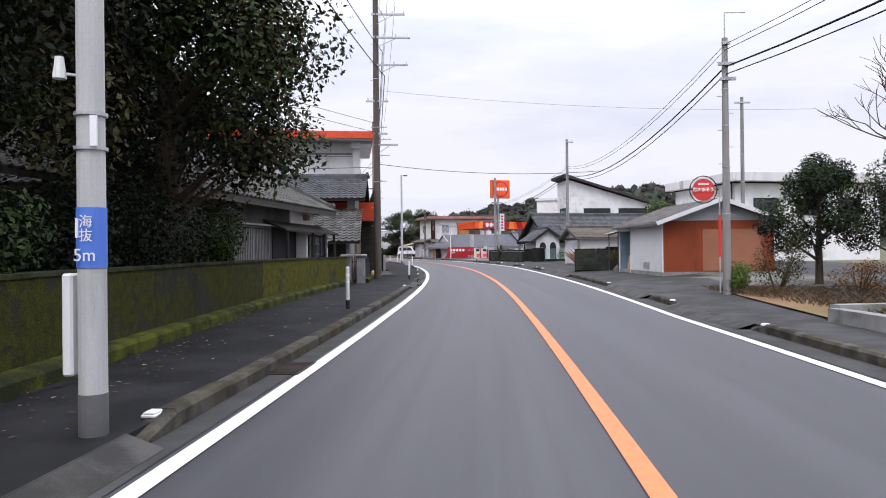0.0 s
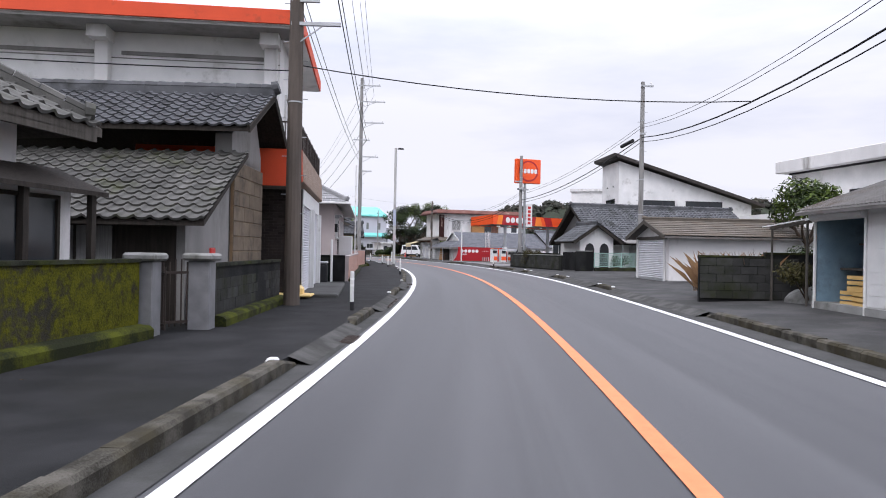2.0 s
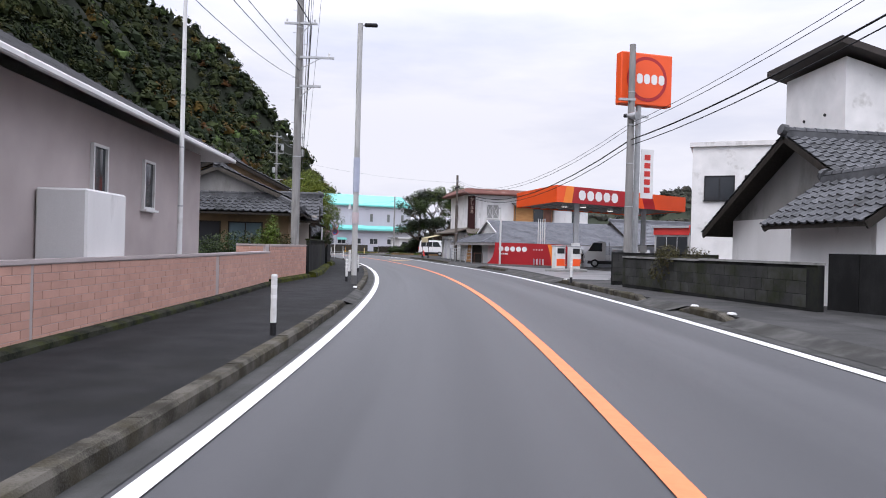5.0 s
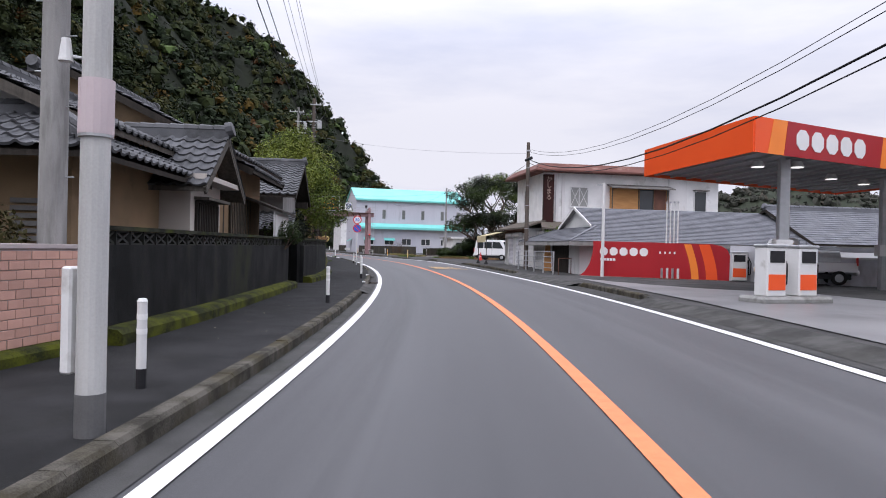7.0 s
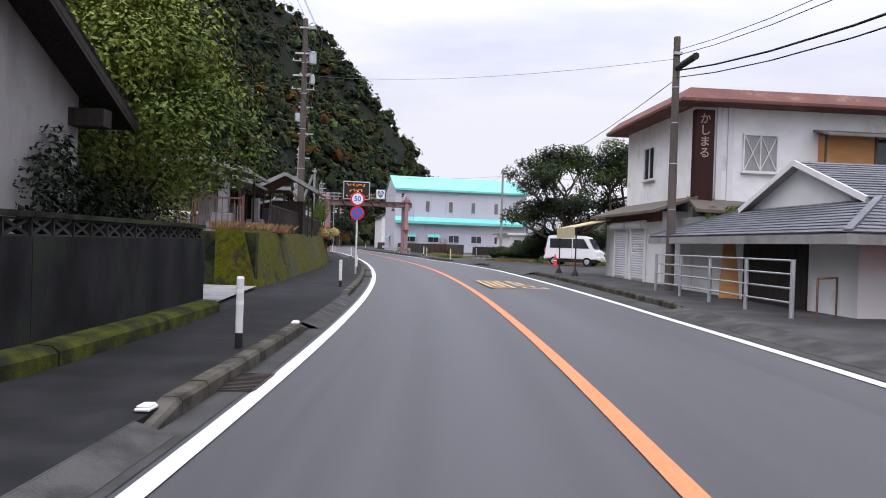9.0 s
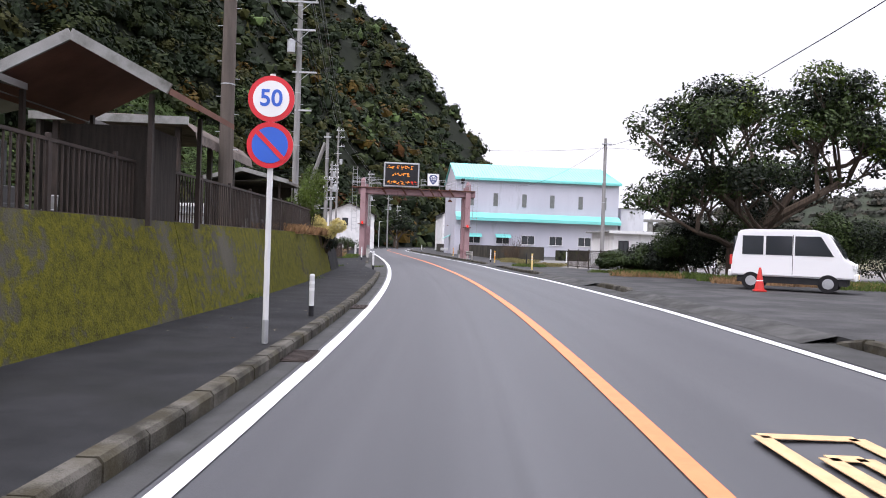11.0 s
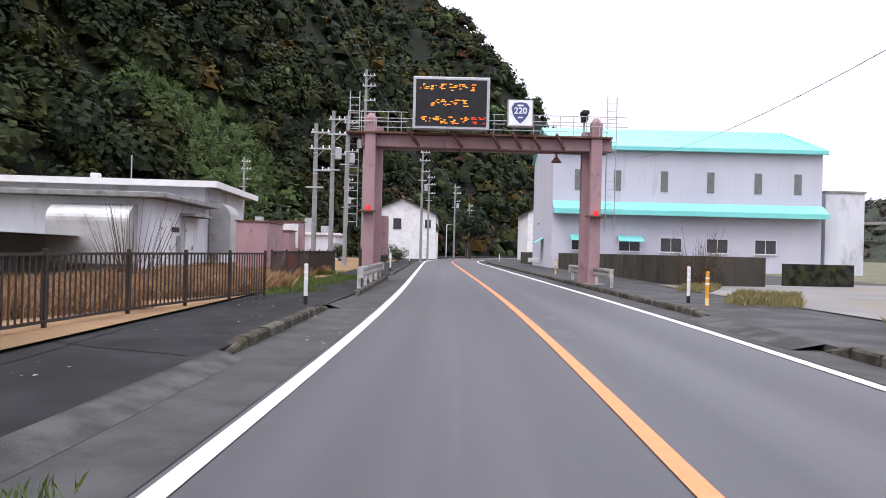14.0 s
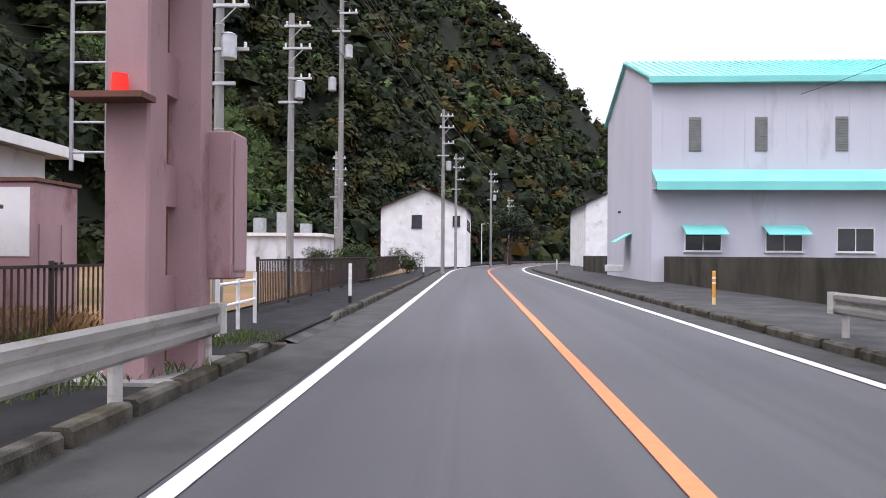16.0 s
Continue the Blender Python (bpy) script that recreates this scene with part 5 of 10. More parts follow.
for w_, pts in ((dw, dw_pts), (dw2, dw2_pts)):
    for a, b in zip(pts, pts[1:]):
        d = Vector((b[0] - a[0], b[1] - a[1], 0))
        k = int(d.length / .4)
        o = w_.matrix_world.translation
        ang = math.atan2(d.y, d.x)
        for i in range(k):
            p = Vector((*a, 0)) + d * ((i + .5) / k) - o
            zg = land(a[0], a[1]) + 1.3
            bm = bmesh.new()
            for s in (-1, 1):
                beam((-.17, 0, .02 if s > 0 else .17), (.17, 0, .17 if s > 0 else .02), .1, .035, bm)
            box(-.19, .19, -.05, .05, 0, .022, bm)
            box(-.19, .19, -.05, .05, .168, .19, bm)
            box(-.19, -.165, -.05, .05, .022, .168, bm)
            ob = part("pierced_block", bm, BLOCK, w_)
            ob.matrix_basis = Matrix.Translation((p.x, p.y, zg)) @ Matrix.Rotation(ang, 4, "Z")
        q0, q1 = Vector((*a, land(*a) + 1.525)) - o, Vector((*b, land(*b) + 1.525)) - o
        part("coping", beam(q0, q1, .2, .06), MOSS, w_)
run_wall("wall_dark_return", "blackened block wall turning into the house entrance", [(-9.12, 99.5), (-10.8, 99.9)], 1.5, .16, DARK_WALL, MOSS, .06)
run_wall("wall_dark_return", "blackened block wall turning into the house entrance", [(-8.6, 97.0), (-10.4, 97.5)], 1.5, .16, DARK_WALL, MOSS, .06)


def gable(name, label, at_, turn, x0, x1, y0, y1, wall_h, ridge_h, over, wall_mat, roof_mat, singles=0, axis="x", gable_mat=None, soffit=WOOD_DARK, tile=tiles, end=.5):
    """A house with a pitched roof whose ridge runs along x (or y) in its own axes."""
    th = thing(name, label, "house", at_, turn)
    part("wall", box(x0, x1, y0, y1, 0, wall_h), wall_mat, th)
    sw = axis == "y"
    if sw:
        x0, x1, y0, y1 = y0, y1, x0, x1
    ym = (y0 + y1) / 2
    slope = (ridge_h - wall_h) / ((y1 - y0) / 2)
    ez = wall_h - over * slope
    P = (lambda x, y, z: (y, x, z)) if sw else (lambda x, y, z: (x, y, z))
    a, b = (x0 - end, y0 - over, ez), (x1 + end, y0 - over, ez)
    c, d = (x1 + end, ym, ridge_h), (x0 - end, ym, ridge_h)
    a2, b2 = (x1 + end, y1 + over, ez), (x0 - end, y1 + over, ez)
    for q in ((a, b, c, d), (a2, b2, d, c)):
        q = [P(*v) for v in q]
        roof_face("roof", th, *[(v[0], v[1], v[2] + .1) for v in q], .1, soffit)
        up = [(v[0], v[1], v[2] + .1) for v in q]
        tile(th, *up, roof_mat, **({"singles": singles} if tile is tiles else {}))
    ridge(th, P(d[0], d[1], d[2] + .16), P(c[0], c[1], c[2] + .16), roof_mat, .14)
    for x in (x0, x1):
        bm = bmesh.new()
        t = .12 if x == x0 else -.12
        v = [bm.verts.new(P(xx, yy, zz)) for xx in (x, x + t) for yy, zz in ((y0, wall_h), (y1, wall_h), (ym, ridge_h - .02))]
        for f in ((0, 1, 2), (5, 4, 3), (0, 3, 4, 1), (1, 4, 5, 2), (2, 5, 3, 0)):
            bm.faces.new([v[i] for i in f])
        bmesh.ops.recalc_face_normals(bm, faces=bm.faces[:])
        part("gable_wall", bm, gable_mat or wall_mat, th)
    for x in (x0 - end + .03, x1 + end - .03):
        for ya in (y0 - over, y1 + over):
            part("barge_board", beam(P(x, ya, ez + .02), P(x, ym, ridge_h + .02), .05, .16), soffit, th)
    return th


# first house: a grey plaster gable above a wide pent roof
ha = gable("tiled_house", "brown wooden house with grey tiled roof behind the wall", (-10.1, 85.35, 0.0), 12, -2.7, 2.7, 0, 7.0, 3.3, 4.45, .45, OCHRE, TILE, 120, "y", PLASTER, WOOD_GREY, end=.3)
part("front_wall", box(-7.5, 3.0, -.45, -.01, 0, 3.1), OCHRE, ha)
part("pent_roof", slab([(-8, -1.3, 2.6), (3.7, -1.3, 2.6), (2.4, .0, 3.25), (-8, 0, 3.25)], .08), WOOD_DARK, ha)
tiles(ha, (-8, -1.3, 2.65), (3.7, -1.3, 2.65), (2.4, .0, 3.3), (-8, 0, 3.3), TILE, singles=100)
part("pent_roof", slab([(3.7, -1.3, 2.6), (3.7, 4.0, 2.6), (2.4, 4.0, 3.25), (2.4, 0, 3.25)], .08), WOOD_DARK, ha)
tiles(ha, (3.7, -1.3, 2.65), (3.7, 4.0, 2.65), (2.4, 4.0, 3.3), (2.4, 0, 3.3), TILE)
ridge(ha, (2.4, 0, 3.38), (3.62, -1.2, 2.76), TILE, .11, "hip_ridge")
ridge(ha, (-8, 0, 3.36), (2.4, 0, 3.36), TILE, .1)
part("side_wall", box(2.71, 3.0, -.01, 4.0, 0, 3.0), OCHRE, ha)
window(ha, -1.4, .5, 1.6, 1.7, -.45, WOOD_DARK, GLASS, 2)
window(ha, .6, .5, 1.3, 1.7, -.45, WOOD_DARK, mat("dull_blue_panel", (.10, .16, .19), (.07, .11, .13), 2, .5, .03), 2)
lv = bmesh.new()
for i in range(14):
    box(2.15, 2.6, -.5, -.45, .5 + i * .11, .57 + i * .11, lv)
part("louvre_shutter", lv, TIN, ha)
hb = gable("tiled_house", "ochre gabled house wing with grey kawara tiles", (-11.9, 91.4, 0), 12, -3.5, 3.5, 0, 5.2, 3.75, 5.45, .6, OCHRE, TILE, 0, "y", OCHRE, end=.4)
part("gable_vent", box(-.3, .3, -.03, -.001, 4.5, 4.75), RUST, hb, "small rusty gable vent")
gp = gable("entrance_porch", "cream entrance gable with grey tiled roof", (-7.2, 89.0, 0), 14, -5.5, 0, 0, 2.3, 2.75, 3.55, .55, CREAM, TILE, 120, "x", OCHRE, WOOD_GREY, end=.45)
window(gp, .35, .95, 1.55, 1.25, 0, WOOD_DARK, GLASS, 4, face=1, axis="x", hood=WOOD_GREY)
part("porch_board", box(.0, .4, -.4, 2.6, 2.62, 2.72), CREAM, gp)
bw_ = bmesh.new()
for i in range(12):
    box(.06, .085, .4 + i * .13, .44 + i * .13, .95, 2.2, bw_)
part("window_grille", bw_, WOOD_DARK, gp)
hc = gable("tiled_house", "dark wooden house with long tiled eave", (-8.7, 93.2, 0), 14, -9, 0, 0, 3.7, 3.55, 5.5, .85, WOOD_DARK, TILE, 100, "y", OCHRE, end=.6)
window(hc, .6, 1.4, 2.0, 1.2, 0, WOOD_GREY, CURTAIN, 4, face=1, axis="x")
window(hc, 2.75, 1.4, .85, 1.2, 0, WOOD_GREY, CURTAIN, 4, face=1, axis="x")
gs = bmesh.new()
for i in range(15):
    box(.07, .1, .5 + i * .2, .55 + i * .2, 1.3, 2.65, gs)
part("wooden_grille", gs, WOOD_GREY, hc)
part("pent_roof_beam", box(.0, .09, .0, 3.65, 2.72, 2.92), OCHRE, hc)
part("panel_base", box(.94, .99, 2.1, 4.45, -.1, 1.49), WOOD_DARK, hc)
part("white_panel", box(.93, 1.0, 2.1, 4.5, 1.49, 2.36), PAINT_WHITE, hc, "white painted end wall below the eave")
part("pent_roof", slab([(1.2, 2.0, 2.37), (1.2, 4.75, 2.37), (.1, 4.75, 2.78), (.1, 2.0, 2.78)], .07), WOOD_DARK, hc)
hd = gable("plaster_storehouse", "grey plaster storehouse with tiled gable roof", (-10.1, 100.35, 0), 16, -8, 0, 0, 4.6, 3.4, 4.45, .75, PLASTER, TILE, 120, "x", PLASTER, end=.55)
part("lean_to_roof", slab([(-8, -2.1, 1.8), (.6, -2.1, 1.8), (.45, .0, 2.5), (-8, 0, 2.5)], .08), WOOD_DARK, hd)
tiles(hd, (-8, -2.1, 1.85), (.6, -2.1, 1.85), (.45, .0, 2.55), (-8, 0, 2.55), TILE, singles=80)
part("lean_to_wall", box(-8, -.05, -1.7, -.02, 0, 1.85), WOOD_DARK, hd)
part("eave_beam", box(-.2, .5, 4.3, 4.55, 2.95, 3.2), WOOD_DARK, hd)
part("eave_beam", box(-.2, .5, 2.2, 2.4, 4.3, 4.5), WOOD_DARK, hd)
for x, y, w, h, s, m in ((-7.6, 80.5, 2.6, 1.9, 41, LEAF_MID), (-7.3, 83.6, 1.8, 2.0, 42, LEAF_OLIVE), (-7.15, 83.0, 1.2, 2.4, 43, LEAF_BRIGHT)):
    bush("garden_shrub", "feathery green garden shrub above the wall", (x, y, .05), w, h, [m], BARK, s, 2600, .075)
bush("dry_bush", "brownish dry bush at the wall end", (-6.0, 78.8, .08), .7, .75, [LEAF_RUST], BARK, 44, 900, .05)
bush("wall_creeper", "green creeper hanging along the eave", (-8.3, 96.2, 1.3), 1.2, .9, [LEAF_MID], BARK, 45, 1500, .06)
full_tree("roadside_tree", "leafy bright green tree above the dark wall", (-12.55, 107.2, .05), 1.5, 6.3, 5.2, [LEAF_LIME, LEAF_BRIGHT], BARK, 51, 44000, .066, [.65, .35], 80, top=.3)
bush("roadside_shrub", "dense dark green shrub below the tree", (-11.9, 104.6, .05), 2.4, 2.8, [LEAF_DARK], BARK, 52, 4200, .09)
bush("roadside_shrub", "dense dark green shrub below the tree", (-13.2, 107.6, .05), 2.8, 3.0, [LEAF_MID], BARK, 53, 4200, .09)

# ---- mossy retaining wall with the graveyard ----
rw_line = [(-13.1, 113.2), (-14.4, 117.5), (-16.6, 124.0), (-18.3, 129.0), (-20.8, 135.6), (-23.0, 140.6), (-24.05, 143.1)]


def batter(name, label, pts, h, lean, material, thick=.7):
    """A leaning retaining wall: its face tilts back as it rises."""
    bm = bmesh.new()
    rows = []
    for i, p in enumerate(pts):
        a, b = pts[max(0, i - 1)], pts[min(len(pts) - 1, i + 1)]
        d = Vector((b[0] - a[0], b[1] - a[1], 0)).normalized()
        n = Vector((d.y, -d.x, 0))
        g = Vector((*p, land(*p)))
        rows.append([bm.verts.new(g + q) for q in (Vector((0, 0, -.2)), -n * lean + Vector((0, 0, h)), -n * (lean + thick) + Vector((0, 0, h)), -n * (lean + thick) + Vector((0, 0, -.2)))])
    for r, s in zip(rows, rows[1:]):
        for j in range(4):
            bm.faces.new((r[j], s[j], s[(j + 1) % 4], r[(j + 1) % 4]))
    bm.faces.new(rows[0])
    bm.faces.new(rows[-1][::-1])
    bmesh.ops.recalc_face_normals(bm, faces=bm.faces[:])
    return solo(name, bm, material, label, "retaining wall", kind="structure")


def sub_line(pts, f0, f1, k=10):
    """A stretch of a polyline between two fractions of its length."""
    P = [Vector((*p, 0)) for p in pts]
    L = [0]
    for a, b in zip(P, P[1:]):
        L.append(L[-1] + (b - a).length)
    out = []
    for i in range(k + 1):
        s = (f0 + (f1 - f0) * i / k) * L[-1]
        j = max(x for x in range(len(P) - 1) if L[x] <= s + 1e-9)
        q = P[j].lerp(P[j + 1], (s - L[j]) / (L[j + 1] - L[j]))
        out.append((q.x, q.y))
    return out


MOSS_WALL = moss("mossy_retaining_wall", (.115, .11, .010), (.085, .08, .062), (.03, .03, .007), .62, .22)
MOSS_DEEP = moss("dark_mossy_wall", (.098, .094, .005), (.045, .04, .026), (.022, .022, .004), .8)
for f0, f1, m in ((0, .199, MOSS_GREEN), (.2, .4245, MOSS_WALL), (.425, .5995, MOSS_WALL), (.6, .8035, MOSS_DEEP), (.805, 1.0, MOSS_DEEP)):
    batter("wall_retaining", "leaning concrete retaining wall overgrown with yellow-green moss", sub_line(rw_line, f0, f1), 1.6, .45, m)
batter("wall_retaining_end", "dark concrete end wall of the terrace", [(-24.2, 143.4), (-25.5, 146.5)], 1.3, .35, DARK_WALL, .5)
run_wall("wall_terrace_side", "dark mossy concrete side wall of the terrace", [(-13.3, 113.5), (-15.5, 112.9), (-19, 112.0)], 1.5, .3, MOSS, None)
terr = bmesh.new()
row = [(p[0] - .9, p[1] + .4) for p in rw_line]
tv = [terr.verts.new((*p, land(*p) + 1.5)) for p in row] + [terr.verts.new(p) for p in ((-52, 172, 1.6), (-45, 105, 1.6), (-19, 112, 1.6))]
terr.faces.new(tv)
bmesh.ops.recalc_face_normals(terr, faces=terr.faces[:])
bmesh.ops.triangulate(terr, faces=terr.faces[:])
if sum(f.normal.z for f in terr.faces) < 0:
    bmesh.ops.reverse_faces(terr, faces=terr.faces[:])
solo("terrace_ground", terr, EARTH, "bare earth terrace above the retaining wall", "ground", kind="structure")
alley = bmesh.new()
for q in ((-11.0, 107.6), (-13.0, 113.0), (-22, 111), (-21, 105)):
    alley.verts.new((*q, .145))
alley.faces.new(alley.verts[:])
bmesh.ops.recalc_face_normals(alley, faces=alley.faces[:])
solo("alley_surface", alley, CONCRETE, "pale concrete alley between wall and terrace", "pavement", kind="structure")


def fence(name, label, pts, h, z_add, post=1.8, gap=.12, material=IRON, rails=(.12, .0), mesh=None, group="railings"):
    """An upright-bar railing along plan points."""
    th = thing(name, label, "fence", (*pts[0], 0), 0, group)
    o = Vector((*pts[0], 0))
    bar = mesh_from(box(-.011, .011, -.011, .011, 0, 1), "bar", material)
    pm = mesh_from(box(-.03, .03, -.03, .03, 0, 1, bevel=.006), "post", material)
    count = 0
    for a, b in zip(pts, pts[1:]):
        A, B = Vector((*a, land(*a) + z_add)) - o, Vector((*b, land(*b) + z_add)) - o
        L = (B - A).length
        ang = math.atan2(B.y - A.y, B.x - A.x)
        for z in (.1, h - .03):
            part("rail", beam(A + Vector((0, 0, z)), B + Vector((0, 0, z)), .045, .045), material, th)
        k = max(1, int(round(L / post)))
        for i in range(k + 1):
            share("post", pm, th, Matrix.Translation(A.lerp(B, i / k)) @ Matrix.Rotation(ang, 4, "Z") @ Matrix.Diagonal((1, 1, h + .05, 1)))
        n = int(L / gap)
        for i in range(n):
            share("bar", bar, th, Matrix.Translation(A.lerp(B, (i + .5) / n) + Vector((0, 0, .1))) @ Matrix.Rotation(ang, 4, "Z") @ Matrix.Diagonal((1, 1, h - .13, 1)))
    return th


fence("terrace_railing", "dark brown iron railing on the terrace", [(p[0] - .85, p[1] + .3) for p in rw_line[1:6]], 1.05, 1.5, 1.9, .13)
side_f = fence("terrace_railing", "rusty iron railing at the terrace side", [(-14.0, 113.9), (-16.6, 113.2), (-19.5, 112.4)], 1.0, 1.5, 1.3, .16, RUST)
tuft_field("terrace_grass", "dry reddish grass along the terrace edge", [(-15.4, -14.9, 114.5, 119, 1.62), (-22.4, -21.2, 134.5, 136.2, 1.6), (-23.2, -22.3, 136.2, 138.8, 1.6), (-23.9, -22.9, 138.6, 140.6, 1.6), (-24.6, -23.7, 140.6, 142.6, 1.6)], 7000, .3, GRASS_DRY, 61)
tuft_field("wall_foot_weeds", "green weeds sprouting along the wall foot", [(-18.35, -18.15, 128.6, 129.6, .1), (-21.3, -21.05, 136.0, 137.2, .1), (-26.5, -26.1, 147.4, 148.2, .1), (-24.75, -24.5, 148.4, 149.6, .1)], 260, .1, GRASS_GREEN, 62)


def shelter(name, label, at_, turn, w, d, h, rise, roof_mat):
    """An open pitched roof on four posts."""
    th = thing(name, label, "shelter", at_, turn)
    for x in (-w / 2 + .12, w / 2 - .12):
        for y in (-d / 2 + .15, d / 2 - .15):
            part("post", box(x - .035, x + .035, y - .035, y + .035, 0, h), IRON, th)
    o = .35
    part("roof", slab([(-w / 2 - o, -d / 2 - o, h), (0, -d / 2 - o, h + rise), (0, d / 2 + o, h + rise), (-w / 2 - o, d / 2 + o, h)], .1), roof_mat, th)
    part("roof", slab([(0, -d / 2 - o, h + rise), (w / 2 + o, -d / 2 - o, h), (w / 2 + o, d / 2 + o, h), (0, d / 2 + o, h + rise)], .1), roof_mat, th)
    part("roof_edge", beam((-w / 2 - o, -d / 2 - o - .02, h - .02), (0, -d / 2 - o - .02, h + rise - .02), .04, .16), CONCRETE, th)
    part("roof_edge", beam((w / 2 + o, -d / 2 - o - .02, h - .02), (0, -d / 2 - o - .02, h + rise - .02), .04, .16), CONCRETE, th)
    return th


def gravestone(x, y, h, turn, z=1.6):
    th = thing("gravestone", "grey granite gravestone on a stepped base", "gravestone", (x, y, z), turn, "gravestones")
    part("base", box(-.45, .45, -.45, .45, 0, .3, bevel=.02), GRANITE, th)
    part("plinth", box(-.32, .32, -.32, .32, .3, .62, bevel=.02), GRANITE, th)
    part("stone", box(-.16, .16, -.16, .16, .62, h, bevel=.025), GRANITE, th)


for x, y, t, w in ((-17.6, 117.6, 20, 3.0), (-19.6, 121.4, 20, 2.8), (-21.3, 124.8, 20, 2.6)):
    shelter("grave_shelter", "open metal-roofed shelter over the graves", (x, y, 1.55), t, w, 3.0, 2.05, .42, TIN)
for x, y, h in ((-16.3, 116.6, 1.9), (-17.9, 117.9, 1.5), (-19.2, 120.4, 1.55), (-20.0, 122.0, 1.4), (-18.4, 122.4, 1.5), (-21.2, 125.2, 1.45), (-20.1, 126.4, 1.3), (-22.4, 128.0, 1.45)):
    gravestone(x, y, h, 20)
shrine = shelter("tiled_shrine", "small shrine roof with brown copper sheeting", (-18.3, 125.2, 1.55), 20, 2.2, 2.4, 2.0, .75, RUST)
part("shrine_wall", box(-.7, .7, -.5, .7, 0, 1.6), WOOD_DARK, shrine)
cport = thing("awning_shelter", "ribbed brown curved awning over the terrace", "shelter", (-22.6, 132.4, 1.55), 22)
for y in (-3.6, -1.1, 1.2):
    part("post", box(.6, .72, y - .06, y + .06, 0, 2.4), IRON, cport)
    part("post", box(-2.2, -2.08, y - .06, y + .06, 0, 2.45), IRON, cport)
aw = bmesh.new()
prof = [(-2.6, 2.55), (-.6, 2.6), (.4, 2.58), (.9, 2.48), (1.15, 2.25), (1.2, 2.0)]
lines_ = [[aw.verts.new((x, -3.9 + 5.4 * i / 92, z + (.035 if i % 2 else 0))) for i in range(93)] for x, z in prof]
for p_, q_ in zip(lines_, lines_[1:]):
    for i in range(92):
        aw.faces.new((p_[i], q_[i], q_[i + 1], p_[i + 1]))
AWNING = mat("brown_ribbed_sheet", (.17, .14, .12), (.09, .075, .065), 2.0, .7, .1, stain=(.05, .042, .036), stain_scale=1.5, stain_amount=.3)
part("awning", aw, AWNING, cport, "ribbed brown sheet awning")
part("edge_board", box(-2.6, 1.0, -3.95, -3.91, 2.42, 2.6), CONCRETE, cport)
part("back_wall", box(-2.5, -2.4, -3.8, 1.4, 0, 2.45), WOOD_DARK, cport)
part("side_wall", box(-2.4, -1.2, 1.2, 1.3, 0, 2.4), WOOD_DARK, cport)
sh2 = shelter("grave_shelter", "metal-roofed shelter with dark boarded back", (-27.0, 141.4, 1.55), 20, 3.0, 3.0, 2.2, .45, TIN)
part("back_board", box(-1.3, 1.3, 1.3, 1.36, 0, 2.2), WOOD_DARK, sh2)
part("side_board", box(-1.4, -1.34, -1.3, 1.3, 0, 2.2), WOOD_DARK, sh2)
part("ceiling_board", box(-1.7, 1.7, -1.6, 1.6, 2.16, 2.19), WOOD_DARK, sh2)
gravestone(-26.8, 141.2, 1.5, 20)
bush("yellow_bush", "pale yellow variegated bush hanging over the wall", (-23.65, 141.4, 1.15), 1.45, 1.2, [LEAF_YELLOW], BARK, 63, 5200, .08)
bush("terrace_bush", "bright green conical bush on the terrace", (-23.75, 140.5, 1.5), 1.6, 2.9, [LEAF_BRIGHT], BARK, 64, 4200, .07)
bush("terrace_bush", "dark green clipped bush below the yellow one", (-24.05, 142.5, .9), 1.0, 1.0, [LEAF_DARK], BARK, 65, 1500, .06)

# ---- yard with low white buildings ----
yard = bmesh.new()
for q in ((-27.5, 148.5), (-38.5, 171.0), (-47, 187), (-60, 215), (-120, 250), (-120, 140), (-52, 120)):
    yard.verts.new((*q, .15))
yard.faces.new(yard.verts[:])
bmesh.ops.recalc_face_normals(yard, faces=yard.faces[:])
if yard.faces[:][0].normal.z < 0:
    bmesh.ops.reverse_faces(yard, faces=yard.faces[:])
DRY_EARTH = mat("dry_grass_earth", (.26, .16, .085), (.13, .085, .045), .6, .95, .5, fine=30, stain=(.09, .10, .035), stain_scale=.3, stain_amount=.4)
solo("yard_ground", yard, DRY_EARTH, "dry grassy yard beside the pavement", "ground", kind="structure")
tuft_field("yard_grass", "tall dry brown grass in the yard", [(-36.0, -32.0, 151.5, 156.5, .15), (-38.5, -33.6, 156.5, 161.2, .15), (-40, -34.3, 161.2, 163.6, .15), (-41, -36.0, 163.6, 166, .15), (-43, -38.0, 166, 169.5, .15), (-45, -40.0, 169.5, 173.5, .15)], 24000, .42, GRASS_DRY, 66)
tuft_field("yard_weeds", "green weeds among the dry grass", [(-37.5, -34.6, 161.5, 165.5, .15), (-39.5, -37.4, 165.5, 169.0, .15), (-41.6, -39.6, 169.5, 174, .15)], 4000, .22, GRASS_GREEN, 68)
tw = bmesh.new()
rg = random.Random(19)
for i in range(46):
    a, b = rg.uniform(-1, 1), rg.uniform(-.6, .6)
    rod((a * .5, b * .5, 0), (a * 1.6, b * 1.4, rg.uniform(1.2, 2.6)), .014, .004, 5, tw)
solo("bare_shrub", tw, BARK, "leafless brown shrub in the dry grass", "bush", (-37.6, 160.6, .12))
tuft_field("verge_grass", "short green grass on the verge", [(-37.6, -36.6, 166, 172.5, .13), (-38.6, -37.8, 171, 175, .13), (-34.5, -33.2, 161, 164, .13), (-36.4, -35.2, 164, 168, .13)], 3000, .14, GRASS_GREEN, 67)
